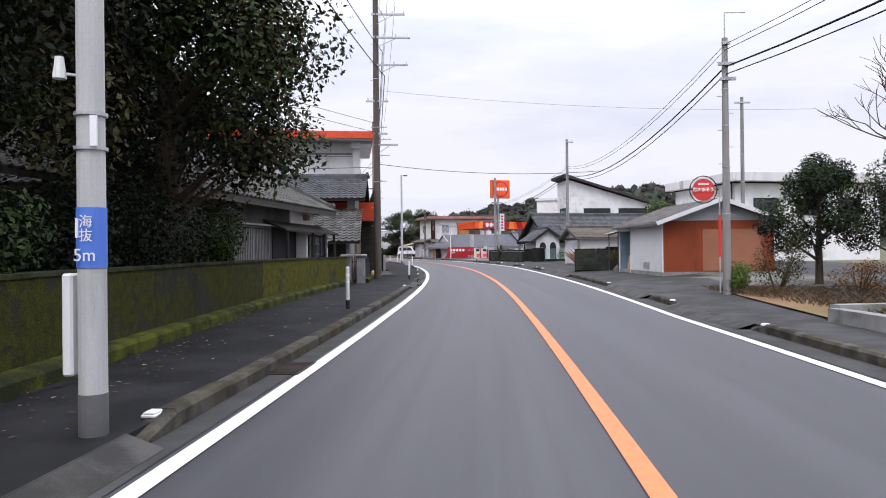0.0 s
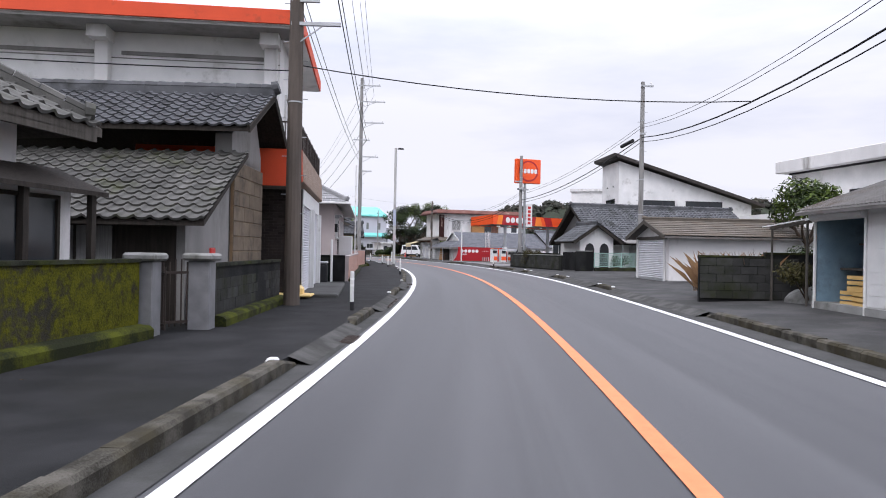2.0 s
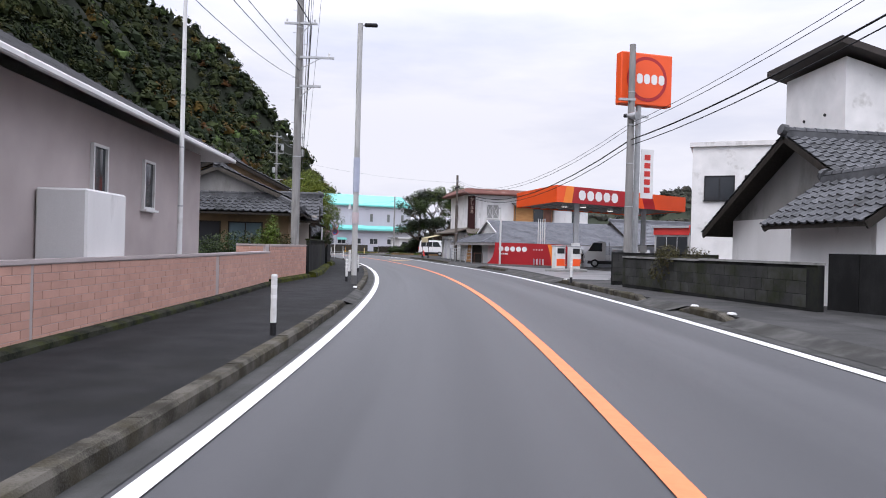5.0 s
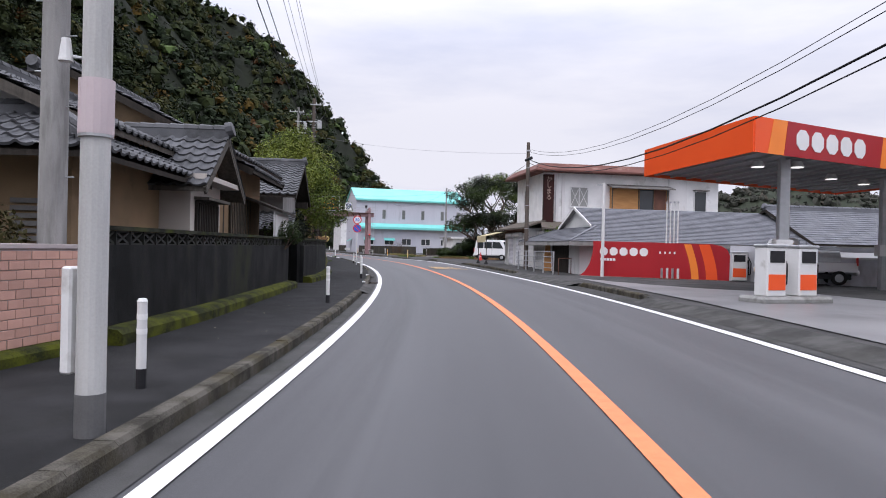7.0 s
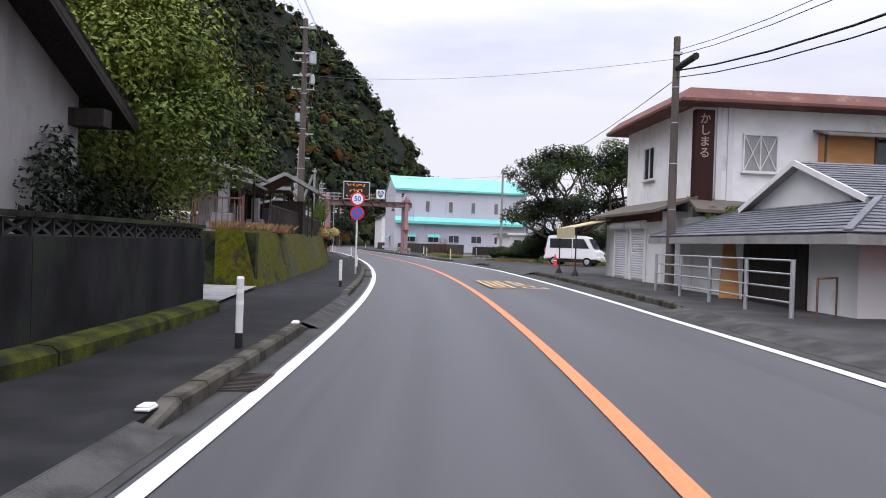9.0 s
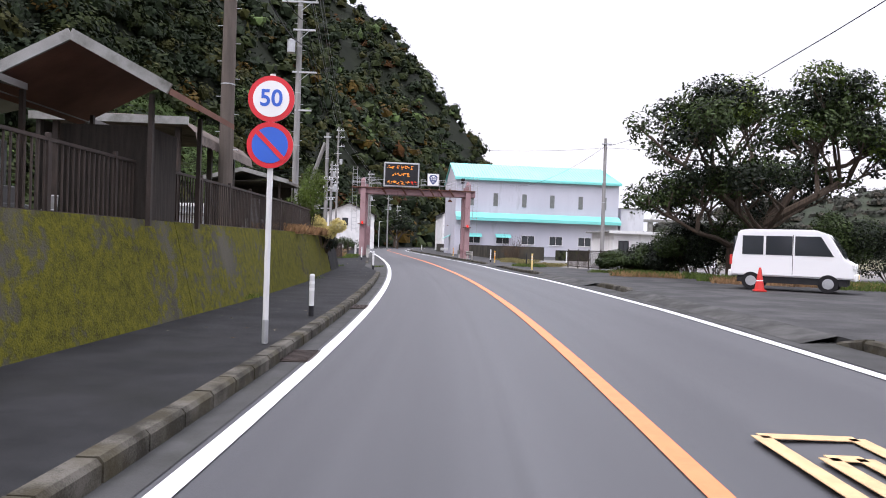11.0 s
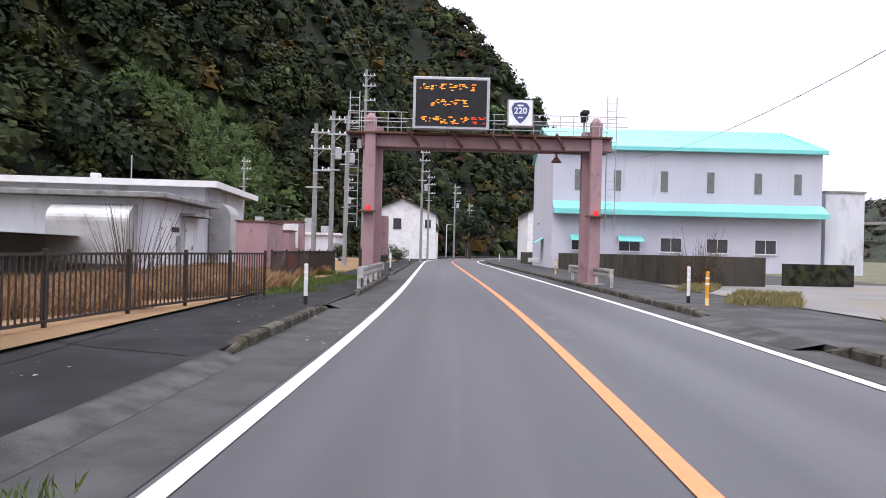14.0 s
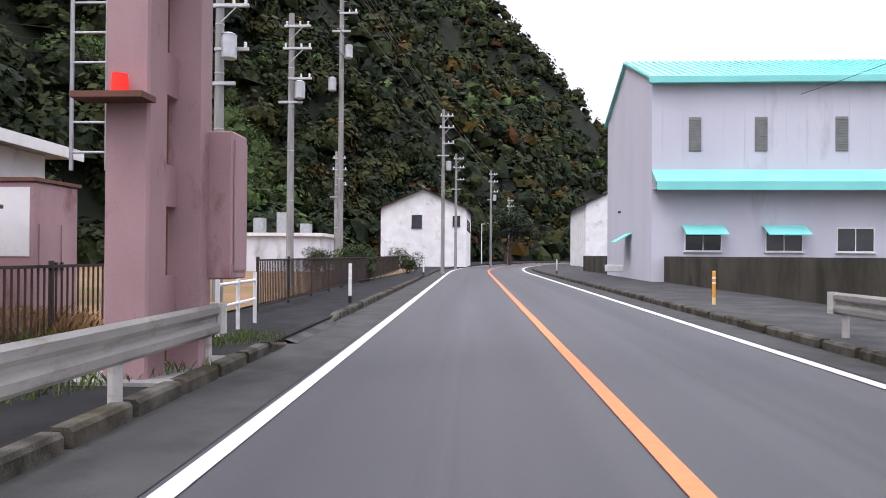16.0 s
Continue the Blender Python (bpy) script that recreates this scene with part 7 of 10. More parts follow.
# ---- far end of the road ----
fw = gable("white_far_house", "white two-storey house with grey roof further on", (-65.2, 232.0, .1), 25, -8.6, .6, 0, 12, 6.3, 8.3, .5, WHITE_WALL, SLATE, 0, "y", tile=flat_tiles, end=.4)
for u in (1.5, 4.5, 7.5):
    window(fw, u, 4.0, 1.0, 1.1, .6, PAINT_BLACK, GLASS, 2, face=1, axis="x")
window(fw, -5.2, 4.2, 1.0, 1.3, 0, PAINT_BLACK, GLASS, 2)
window(fw, -.8, 4.4, .7, 1.0, 0, PAINT_BLACK, GLASS, 1)
fr = gable("white_far_building", "white rendered gabled building past the warehouse", (-55.0, 243.0, .1), 26, 0, 9, 0, 14, 7.2, 9.4, .4, WHITE_WALL, SLATE, 0, "y", tile=flat_tiles, end=.3)
lf = low_building("white_flat_building", "long low white building with rooftop units", (-62.0, 205.0, .1), 28, 14, 7, 2.6, PALE_BLOCK, .15, .2)
for i in range(7):
    part("roof_unit", box(-12 + i * 1.7, -11.3 + i * 1.7, 1.5, 2.4, 2.76, 3.5 + .4 * (i % 3)), STEEL, lf)
for x, y, h, w, s in ((-71, 258, 9, 8, 81), (-77, 270, 11, 9, 82), (-84, 262, 10, 8, 83), (-68, 285, 9, 8, 84), (-60, 290, 8, 8, 85)):
    tree("roadside_tree", "dark evergreen tree at the road's bend", (x, y, -.3), h, w, [LEAF_DARK, LEAF_MID], BARK, s, 5000, .22, .2, 1.5, 3, 3, 1.0, [.7, .3])
for x, y in ((-58, 200), (-50.5, 193.5), (-56, 207)):
    bush("yard_bush", "green bush behind the railing", (x, y, .12), 2.2, 1.8, [LEAF_MID], BARK, int(-x), 1600, .1)
sl_ = thing("street_light", "far white street light over the bend", "street lamp", (-77.5, 262, .1), 0)
part("shaft", rod((0, 0, 0), (0, 0, 6), .09, .07, 8), PAINT_WHITE, sl_)
part("arm", rod((0, 0, 6), (2.2, 0, 6.2), .05, .05, 8), PAINT_WHITE, sl_)
part("lamp_head", box(2.0, 2.9, -.15, .15, 6.1, 6.3, bevel=.04), PAINT_WHITE, sl_)


# ---- right side: garden, red shed ----
rz = .33
soil = bmesh.new()
for q in ((8.3, 8), (8.3, 23.2), (8.9, 28.5), (9.4, 31.5), (26, 31.5), (26, 8)):
    soil.verts.new((*q, land(*q) + .05))
soil.faces.new(soil.verts[:])
bmesh.ops.recalc_face_normals(soil, faces=soil.faces[:])
if soil.faces[:][0].normal.z < 0:
    bmesh.ops.reverse_faces(soil, faces=soil.faces[:])
solo("garden_soil", soil, DRY_EARTH, "leaf-littered garden soil beside the pavement", "ground", kind="structure")
run_wall("wall_stone_edge", "low dark stone edging of the garden", [(8.3, 8), (8.25, 16), (8.3, 23.2), (11.0, 23.6)], .25, .25, CONCRETE, None)
tuft_field("garden_litter", "dry brown weeds and fallen leaves", [(8.8, 14, 22, 31, .25), (8.9, 11, 28, 30.2, .25)], 4200, .14, LITTER, 91, .8)
full_tree("clipped_tree", "rounded evergreen garden tree with bent trunk", (12.2, 31.0, .25), 1.1, 3.5, 3.3, [LEAF_MID, LEAF_DARK], BARK, 92, 18000, .055, [.5, .5], 40, top=.2)
full_tree("clipped_tree", "rounded evergreen garden tree with dense crown", (14.6, 30.2, .25), .9, 3.9, 4.0, [LEAF_MID, LEAF_DARK], BARK, 93, 22000, .06, [.4, .6], 50, top=.2)
full_tree("clipped_tree", "rounded evergreen garden tree with dense crown", (12.2, 22.6, .25), .5, 3.5, 3.6, [LEAF_DARK, LEAF_MID], BARK, 94, 20000, .055, [.6, .4], 45, top=.2)
bush("hedge_bush", "light green small-leaved bush at the pavement", (9.2, 29.6, .22), 1.0, .85, [LEAF_BRIGHT], BARK, 95, 1500, .05)
bush("hedge_bush", "twiggy brown-green bush at the pavement", (10.6, 30.2, .22), 1.5, 1.7, [LEAF_OLIVE], BARK, 96, 1500, .05)
bush("hedge_bush", "twiggy brown-green bush at the pavement", (11.8, 28.4, .22), 1.3, .9, [LEAF_RUST], BARK, 97, 900, .05)
btree = thing("bare_tree", "leafless winter tree with fine twigs", "tree", (18.5, 33.0, .25))
bm = bmesh.new()
rg = random.Random(98)
tips = []
rod((0, 0, -.2), (0, 0, 2.5), .16, .12, 9, bm)
for i in range(5):
    a = i * 1.3
    limbs(bm, Vector((0, 0, 2.3)), Vector((math.cos(a) * .5 - .2, math.sin(a) * .5, 1)).normalized(), 2.2, .075, 4, rg, tips, .5, 3)
part("trunk", bm, BARK, btree)

LOT_PALE = mat("pale_concrete_pad", (.17, .165, .145), (.10, .098, .088), .7, .9, .25, fine=80, stain=(.09, .08, .06), stain_scale=.4, stain_amount=.4)
solo("shed_pad", strip(28.8, 36.5, 6.3, 7.58, .127, thick=.1), LOT_PALE, "pale concrete pad before the red shed", "pavement", kind="structure")
solo("shed_pad", strip(30.5, 38.0, 7.65, 10.6, .127, thick=.1), LOT_PALE, "pale concrete pad before the red shed", "pavement", kind="structure")
red = thing("red_shed", "rust-red iron-clad shed with white street side", "shed", (10.0, 38.45, .42), 2)
part("wall", box(.02, 4.5, .02, 4.1, 0, 2.1), RUST_RED, red)
part("rear_wall", box(1.5, 4.5, 4.1, 6.0, 0, 2.1), PLASTER, red)
ribs = bmesh.new()
for i in range(56):
    box(.04 + i * .08, .075 + i * .08, -.012, .019, .05, 2.1, ribs)
part("red_cladding", ribs, RUST_RED, red, "ribbed rust-red iron sheeting")
part("patched_sheet", box(1.6, 4.0, -.022, -.013, .1, 1.75), mat("faded_red_sheet", (.34, .15, .09), (.28, .12, .07), 1.5, .75, .05), red)
part("gable_board", prism([(-.0, 2.1), (4.5, 2.1), (2.25, 2.85)], -.01, .03), mat("pale_blue_grey_board", (.36, .38, .40), (.28, .30, .32), 2, .8, .1), red, "pale grey gable board")
wht = part("white_boards", box(-.03, .019, .0, 4.1, .05, 2.1), PAINT_WHITE, red, "weathered white board siding")
for i in range(9):
    part("board", box(-.045, -.031, .02, 4.08, .08 + i * .225, .295 + i * .225), PAINT_WHITE, wht)
part("foundation", box(-.06, 4.55, -.05, 6.05, -.25, .05), CONCRETE, red)
part("vent", box(-.06, -.045, 1.5, 2.3, .15, .42), STEEL, wht)
roof_face("roof", red, (-.35, -.4, 2.0), (-.35, 6.25, 2.0), (2.25, 6.25, 2.95), (2.25, -.4, 2.95), .07, TIN)
roof_face("roof", red, (4.9, 6.25, 2.0), (4.9, -.4, 2.0), (2.25, -.4, 2.95), (2.25, 6.25, 2.95), .07, TIN)
cr = bmesh.new()
for i in range(50):
    y = -.36 + i * .132
    beam((-.38, y, 2.04), (2.25, y, 3.0), .05, .025, cr)
    beam((4.92, y, 2.04), (2.25, y, 3.0), .05, .025, cr)
part("roof_corrugation", cr, TIN, red)
part("barge_board", beam((-.38, -.43, 1.98), (2.25, -.43, 2.93), .03, .16), PAINT_WHITE, red)
part("barge_board", beam((4.92, -.43, 1.98), (2.25, -.43, 2.93), .03, .16), PAINT_WHITE, red)
BLUE_PANEL = mat("blue_panel", (.26, .38, .46), (.16, .25, .32), 2, .7, .05, stain=(.10, .11, .11), stain_scale=1.2, stain_amount=.3)
booth = part("booth", box(.0, 1.5, 5.92, 6.0, .02, 2.1), BLUE_PANEL, red, "open blue-painted stall bay")
part("booth_back", box(1.44, 1.49, 4.12, 5.92, .05, 2.1), BLUE_PANEL, booth)
part("booth_side", box(.03, 1.44, 4.11, 4.14, .05, 2.1), BLUE_PANEL, booth)
part("shelf", box(.5, 1.43, 4.2, 5.9, .75, .8), WOOD_GREY, booth)
part("shelf", box(.9, 1.43, 4.2, 5.9, 1.3, 1.34), WOOD_GREY, booth)
for u in (4.14, 5.95):
    part("booth_post", rod((-.04, u, -.1), (-.04, u, 2.0), .035, .035, 8), PAINT_WHITE, booth)
part("booth_roller", rod((-.06, 4.1, 1.92), (-.06, 6.0, 1.92), .12, .12, 12), PAINT_WHITE, booth)
perg = thing("slat_canopy", "open slatted canopy beside the stall", "canopy", (10.0, 38.45, .42), 2)
for u in (6.35, 8.0):
    part("post", rod((.0, u, -.1), (.0, u, 1.8), .03, .03, 8), WOOD_GREY, perg)
part("beam", beam((.0, 6.2, 1.82), (.0, 8.1, 1.72), .05, .07), WOOD_GREY, perg)
part("beam", beam((1.4, 6.2, 2.1), (1.4, 8.1, 2.0), .05, .07), WOOD_GREY, perg)
for k in range(13):
    part("slat", beam((-.25, 6.25 + k * .145, 1.84 - k * .0075), (1.5, 6.25 + k * .145, 2.18 - k * .0075), .07, .02), PAINT_WHITE, perg)
crate_m = mat("crate_yellow", (.62, .42, .16), (.5, .33, .12), 3, .6, .1)
for x, y, z in ((10.15, 43.0, .42), (10.2, 43.55, .42), (10.15, 43.2, .75)):
    cr_ = thing("crate", "yellow plastic crate stacked in the stall", "crate", (x, y, z), 5, "crates")
    part("base", box(-.2, .2, -.25, .25, 0, .03), crate_m, cr_)
    for s, b in (("side", (-.2, -.18, -.25, .25)), ("side", (.18, .2, -.25, .25)), ("side", (-.18, .18, -.25, -.23)), ("side", (-.18, .18, .23, .25))):
        for z0 in (.03, .14, .25):
            part("slat", box(b[0], b[1], b[2], b[3], z0, z0 + .075), crate_m, cr_)
fs = thing("fire_sign", "round red fire cistern sign on thin grey pole", "sign", (8.64, 29.2, .25), 0)
part("pole", rod((0, 0, 0), (0, 0, 2.75), .02, .02, 10), STEEL, fs, "thin grey steel pole")
part("sleeve", rod((0, 0, .95), (0, 0, 2.05), .034, .034, 10), PAINT_RED, fs, "red sleeve round the pole")
part("ring", (lambda b: (bmesh.ops.create_cone(b, cap_ends=False, segments=28, radius1=.37, radius2=.37, depth=.03, matrix=Matrix.Translation((-.42, 0, 2.72)) @ Matrix.Rotation(radians(90), 4, "X")), bmesh.ops.solidify(b, geom=b.faces[:], thickness=.022), b)[2])(bmesh.new()), IRON, fs)
part("ring_arm", rod((-.06, 0, 2.72), (0, 0, 2.72), .012, .012, 6), IRON, fs)
part("disc_arm", rod((-.78, .02, 2.72), (-.06, .02, 2.72), .01, .01, 6), IRON, fs)
part("disc", rod((-.42, -.015, 2.72), (-.42, .015, 2.72), .29, .29, 28), PAINT_RED, fs, "red disc with white lettering")
part("disc_band", box(-.69, -.15, -.022, -.016, 2.645, 2.785), PAINT_RED, fs, "band across the disc")
for i, ch in enumerate("防火水そう"):
    text(ch, .115, fs, Matrix.Translation((-.42 + (i - 2) * .108, -.027, 2.715)) @ Matrix.Rotation(radians(90), 4, "X"), SIGN_WHITE, .003, bold=.004)
part("lettering_bar", box(-.56, -.28, -.02, -.0155, 2.85, 2.89), SIGN_WHITE, fs)
mw = run_wall("wall_block_right", "dark mossy concrete block wall of a vacant plot", [(8.0, 46.7), (9.6, 46.6), (12.5, 46.4)], 1.15, .15, DARK_WALL, MOSS, .05)
courses(mw, (8.0, 46.6), (10.6, 46.46), .35, 1.38, .4, .2, .012, BLOCK, "block", 60, .01, 1)
tuft_field("plot_grass", "tall dry pampas grass behind the wall", [(8.4, 10.2, 47.2, 48.6, .45)], 300, .95, GRASS_DRY, 99, .45)
bush("plot_bush", "scrubby green bush beside the wall", (10.2, 45.4, .4), 1.6, 1.0, [LEAF_OLIVE], BARK, 100, 1400, .06)
bush("plot_bush", "dark green bush behind the stall", (10.9, 47.9, .4), 1.6, 1.3, [LEAF_MID], BARK, 101, 2600, .07)
tree("plot_tree", "light green young tree behind the shed", (15.5, 56.5, .4), 4.4, 3.0, [LEAF_BRIGHT, LEAF_MID], BARK, 102, 5000, .09, .35, .6, 3, 3, .9, [.6, .4])
mound = bmesh.new()
bmesh.ops.create_icosphere(mound, subdivisions=3, radius=1.0, matrix=Matrix.Diagonal((.8, .6, .45, 1)))
for v in mound.verts:
    v.co *= 1 + .2 * noise.noise(v.co * 3)
solo("gravel_heap", mound, CONCRETE, "small heap of gravel on the ground", "heap", (10.6, 45.8, .3))

# white shed with shutter
ws = thing("white_garage", "white plaster garage with roller shutter", "garage", (10.12, 56.45, .33), 5)
part("wall", box(.0, 6.0, 0, 3.85, 0, 1.85), PLASTER_W, ws)
part("gable_wall", prism([(0, 1.85), (3.85, 1.85), (1.92, 2.38)], -.001, .12), PLASTER_W, ws).matrix_basis = Matrix(((0, 1, 0, 0), (1, 0, 0, 0), (0, 0, 1, 0), (0, 0, 0, 1)))
roof_face("roof", ws, (-.35, -.4, 1.82), (6.3, -.4, 1.82), (6.3, 1.92, 2.5), (-.35, 1.92, 2.5), .07, TIN)
roof_face("roof", ws, (6.3, 4.25, 1.82), (-.35, 4.25, 1.82), (-.35, 1.92, 2.5), (6.3, 1.92, 2.5), .07, TIN)
ROOF_BROWN = mat("brown_sheet_roof", (.14, .12, .10), (.085, .075, .062), 2, .8, .2, stain=(.10, .07, .045), stain_amount=.3)
flat_tiles(ws, (-.35, -.4, 1.86), (6.3, -.4, 1.86), (6.3, 1.92, 2.54), (-.35, 1.92, 2.54), ROOF_BROWN)
flat_tiles(ws, (6.3, 4.25, 1.86), (-.35, 4.25, 1.86), (-.35, 1.92, 2.54), (6.3, 1.92, 2.54), ROOF_BROWN)
ridge(ws, (-.35, 1.92, 2.55), (6.3, 1.92, 2.55), ROOF_BROWN, .07)
for ya in (-.4, 4.25):
    part("barge_board", beam((-.36, ya, 1.78), (-.36, 1.92, 2.46), .04, .16), WOOD_GREY, ws)
shutter(ws, .35, 3.45, 1.7, -.02, -1)
part("shutter_lintel", box(-.06, -.001, .2, 3.6, 1.72, 1.85), WOOD_GREY, ws)
part("foundation", box(-.03, 6.03, -.03, 3.9, -.25, .08), CONCRETE, ws)
tw = bmesh.new()
rg = random.Random(7)
for i in range(60):
    a = rg.uniform(2.2, 6)
    rod((a, -.15, 0), (a + rg.uniform(-.6, .6), -.15 - rg.uniform(0, .5), rg.uniform(.3, 1.4)), .008, .003, 4, tw)
solo("dry_creeper", tw, BARK, "dry leafless creeper on the white wall", "plant", (10.12, 56.45, .33), 5)

# white hall far right
hall = thing("white_hall", "white two-storey concrete house with flat roof", "house", (21.9, 60.2, .4), 12)
part("wall", box(0, 12, 0, 8, 0, 5.7), WHITE_WALL, hall)
part("roof", box(-.6, 12.6, -.7, 8.6, 5.7, 6.35, bevel=.02), PLASTER_W, hall)
# black-painted band that draws the shadow line under the roof slab
part("roof_shadow_gap", box(-.1, 12.1, -.1, 8.1, 5.6, 5.699), PAINT_BLACK, hall)
for u in (1.5, 5.0, 8.5):
    window(hall, u, 3.4, 1.8, 1.1, 0, PAINT_BLACK, GLASS, 2)
window(hall, 2.0, 3.3, 1.6, 1.1, 0, PAINT_BLACK, GLASS, 2, axis="x")
part("downpipe", rod((-.08, .3, 0), (-.08, .3, 5.6), .05, .05, 8), IRON, hall)
part("step_wall", box(-3.5, -.01, 2.5, 7.5, 0, 3.2), PLASTER_W, hall)

# tiled house with porch, fence
th_ = gable("tiled_bungalow", "white bungalow with dark grey tiled roof", (10.6, 73.4, .38), 13, 0, 11, 0, 6.6, 2.1, 4.15, .8, PLASTER_W, TILE, 100, "x", PLASTER, end=.6)
window(th_, 2.2, .3, 2.2, 1.6, 0, STEEL, CURTAIN, 4, hood=WOOD_GREY)
window(th_, 6.0, .3, 2.4, 1.6, 0, STEEL, GLASS, 4, hood=WOOD_GREY)
part("veranda_roof", slab([(1.2, -1.6, 1.75), (11, -1.6, 1.75), (11, 0, 2.05), (1.2, 0, 2.05)], .06), TIN, th_)
part("downpipe", rod((1.3, -.85, 0), (1.3, -.85, 2.0), .035, .035, 8), STEEL, th_)
pc = gable("tiled_porch", "small tiled entrance porch with arched openings", (9.1, 71.4, .36), 13, 0, 2.2, 0, 2.6, 2.0, 2.75, .5, PLASTER_W, TILE, 40, "y", PLASTER_W, end=.35)
for u in (.35, 1.3):
    ar = bmesh.new()
    prism([(u, .0), (u + .6, .0), (u + .6, 1.35), (u + .5, 1.6), (u + .3, 1.7), (u + .1, 1.6), (u, 1.35)], -.012, -.002, ar)
    part("arched_opening", ar, PAINT_BLACK, pc)
ow = run_wall("wall_grey_block", "weathered grey block wall with planting", [(5.75, 79.6), (6.9, 75.3), (8.0, 71.2)], .95, .14, DARK_WALL, CONCRETE, .05)
courses(ow, (5.67, 79.6), (7.92, 71.2), .4, 1.18, .4, .195, .012, BLOCK, "block", 70, .01, -1)
run_wall("wall_grey_block", "weathered grey block wall with planting", [(8.6, 69.8), (9.6, 69.6)], 1.2, .14, DARK_WALL, CONCRETE, .05)
gt = thing("steel_gate", "dark green sheet steel gate between walls", "gate", (8.05, 71.0, .36), -63)
part("gate_leaf", box(0, .62, -.02, .02, .05, 1.12), DARK_WALL, gt)
part("gate_leaf", box(.64, 1.25, -.02, .02, .05, 1.12), DARK_WALL, gt)
gf = thing("mesh_fence", "pale green steel mesh fence on low base", "fence", (9.7, 69.7, .38), 20)
MINT_FENCE = mat("pale_green_fence", (.34, .50, .44), (.27, .41, .36), 2, .6, .05)
part("fence_base", box(0, 9, -.07, .07, -.1, .22), MOSS, gf)
for i in range(6):
    part("post", box(i * 1.8 - .03, i * 1.8 + .03, -.03, .03, .2, 1.1), MINT_FENCE, gf)
for z in (.26, 1.04):
    part("rail", box(0, 9, -.02, .02, z, z + .04), MINT_FENCE, gf)
bm = bmesh.new()
for i in range(120):
    box(.03 + i * .075, .042 + i * .075, -.006, .006, .26, 1.06, bm)
for k in range(5):
    box(0, 9, -.006, .006, .38 + k * .14, .392 + k * .14, bm)
part("wire_mesh", bm, MINT_FENCE, gf)
bush("garden_bush", "small clipped garden bush behind fence", (11.6, 71.6, .4), 1.3, 1.0, [LEAF_MID], BARK, 103, 1300, .06)
bush("garden_bush", "climbing plant on the block wall", (6.7, 77.0, .5), 1.6, 1.2, [LEAF_OLIVE], BARK, 104, 1500, .06)
# big house with one slanting roof
bigh = thing("slant_roof_house", "tall white house with long slanting dark roof", "house", (11.75, 83.0, .38), 7)
part("wall", prism([(2.3, 0), (13.2, 0), (13.2, 5.1), (2.3, 8.3)], 0, 4.0), WHITE_WALL, bigh)
part("roof", prism([(1.75, 8.62), (1.75, 8.86), (14.0, 5.16), (14.0, 4.92)], -.6, 4.6), mat("dark_brown_roof_edge", (.06, .052, .048), (.035, .03, .028), 2, .6, .1), bigh)
window(bigh, .9, 4.6, 1.9, .75, 2.3, PAINT_BLACK, GLASS, 2, axis="x")
for u, w in ((4.0, 2.8), (7.8, 2.9)):
    window(bigh, u, 4.75, w, .5, 0, PAINT_BLACK, GLASS, 3)
for u in (1.2, 2.6):
    part("vent", rod((2.25, u, 6.4), (2.3, u, 6.4), .06, .06, 8), PAINT_BLACK, bigh)

# ---- petrol station ----
fore = bmesh.new()
for q in ((4.4, 84.5), (3.1, 93.5), (.5, 107.2), (1.1, 109.2), (16, 109.2), (24, 100), (12, 84.5)):
    fore.verts.new((*q, .30 if q[1] < 100 else .24))
fore.faces.new(fore.verts[:])
bmesh.ops.triangulate(fore, faces=fore.faces[:])
bmesh.ops.recalc_face_normals(fore, faces=fore.faces[:])
if sum(f.normal.z for f in fore.faces) < 0:
    bmesh.ops.reverse_faces(fore, faces=fore.faces[:])
FORE = mat("wet_forecourt_concrete", (.17, .17, .17), (.10, .10, .102), .5, .45, .12, fine=70, stain=(.06, .06, .062), stain_scale=.35, stain_amount=.5)
solo("forecourt", fore, FORE, "damp worn concrete forecourt of the station", "forecourt", kind="structure")
CA, CB_, CD = Vector((4.75, 95.35, 0)), Vector((13.4, 102.3, 0)), Vector((2.75, 101.5, 0))
CC_ = CB_ + (CD - CA)
can = thing("station_canopy", "orange petrol station canopy on steel columns", "canopy", (4.75, 95.35, .15), 0)
lo = lambda p, z: tuple(p - CA + Vector((0, 0, z)))
Z0, Z1 = 3.9, 4.82
part("canopy_slab", slab([lo(p.lerp((CA + CC_) / 2, .02), Z1 - .1) for p in (CA, CB_, CC_, CD)], Z1 - Z0 - .2), mat("canopy_soffit", (.32, .32, .33), (.25, .25, .26), .8, .6, .03), can, "grey ribbed canopy soffit")


def panel(name, p, q, u0, u1, z0, z1, out, material, parent, skew=0.0, thick=.03):
    """A panel on the line p to q between two distances along it, proud of it by out."""
    d = (q - p).normalized()
    n = Vector((d.y, -d.x, 0))
    bm = bmesh.new()
    v = [bm.verts.new(p - CA + d * u + n * o + Vector((0, 0, z))) for o in (out, out + thick) for u, z in ((u0, z0), (u1, z0), (u1 + skew, z1), (u0 + skew, z1))]
    for f in ((0, 1, 2, 3), (7, 6, 5, 4), (0, 4, 5, 1), (1, 5, 6, 2), (2, 6, 7, 3), (3, 7, 4, 0)):
        bm.faces.new([v[i] for i in f])
    bmesh.ops.recalc_face_normals(bm, faces=bm.faces[:])
    return part(name, bm, material, parent)


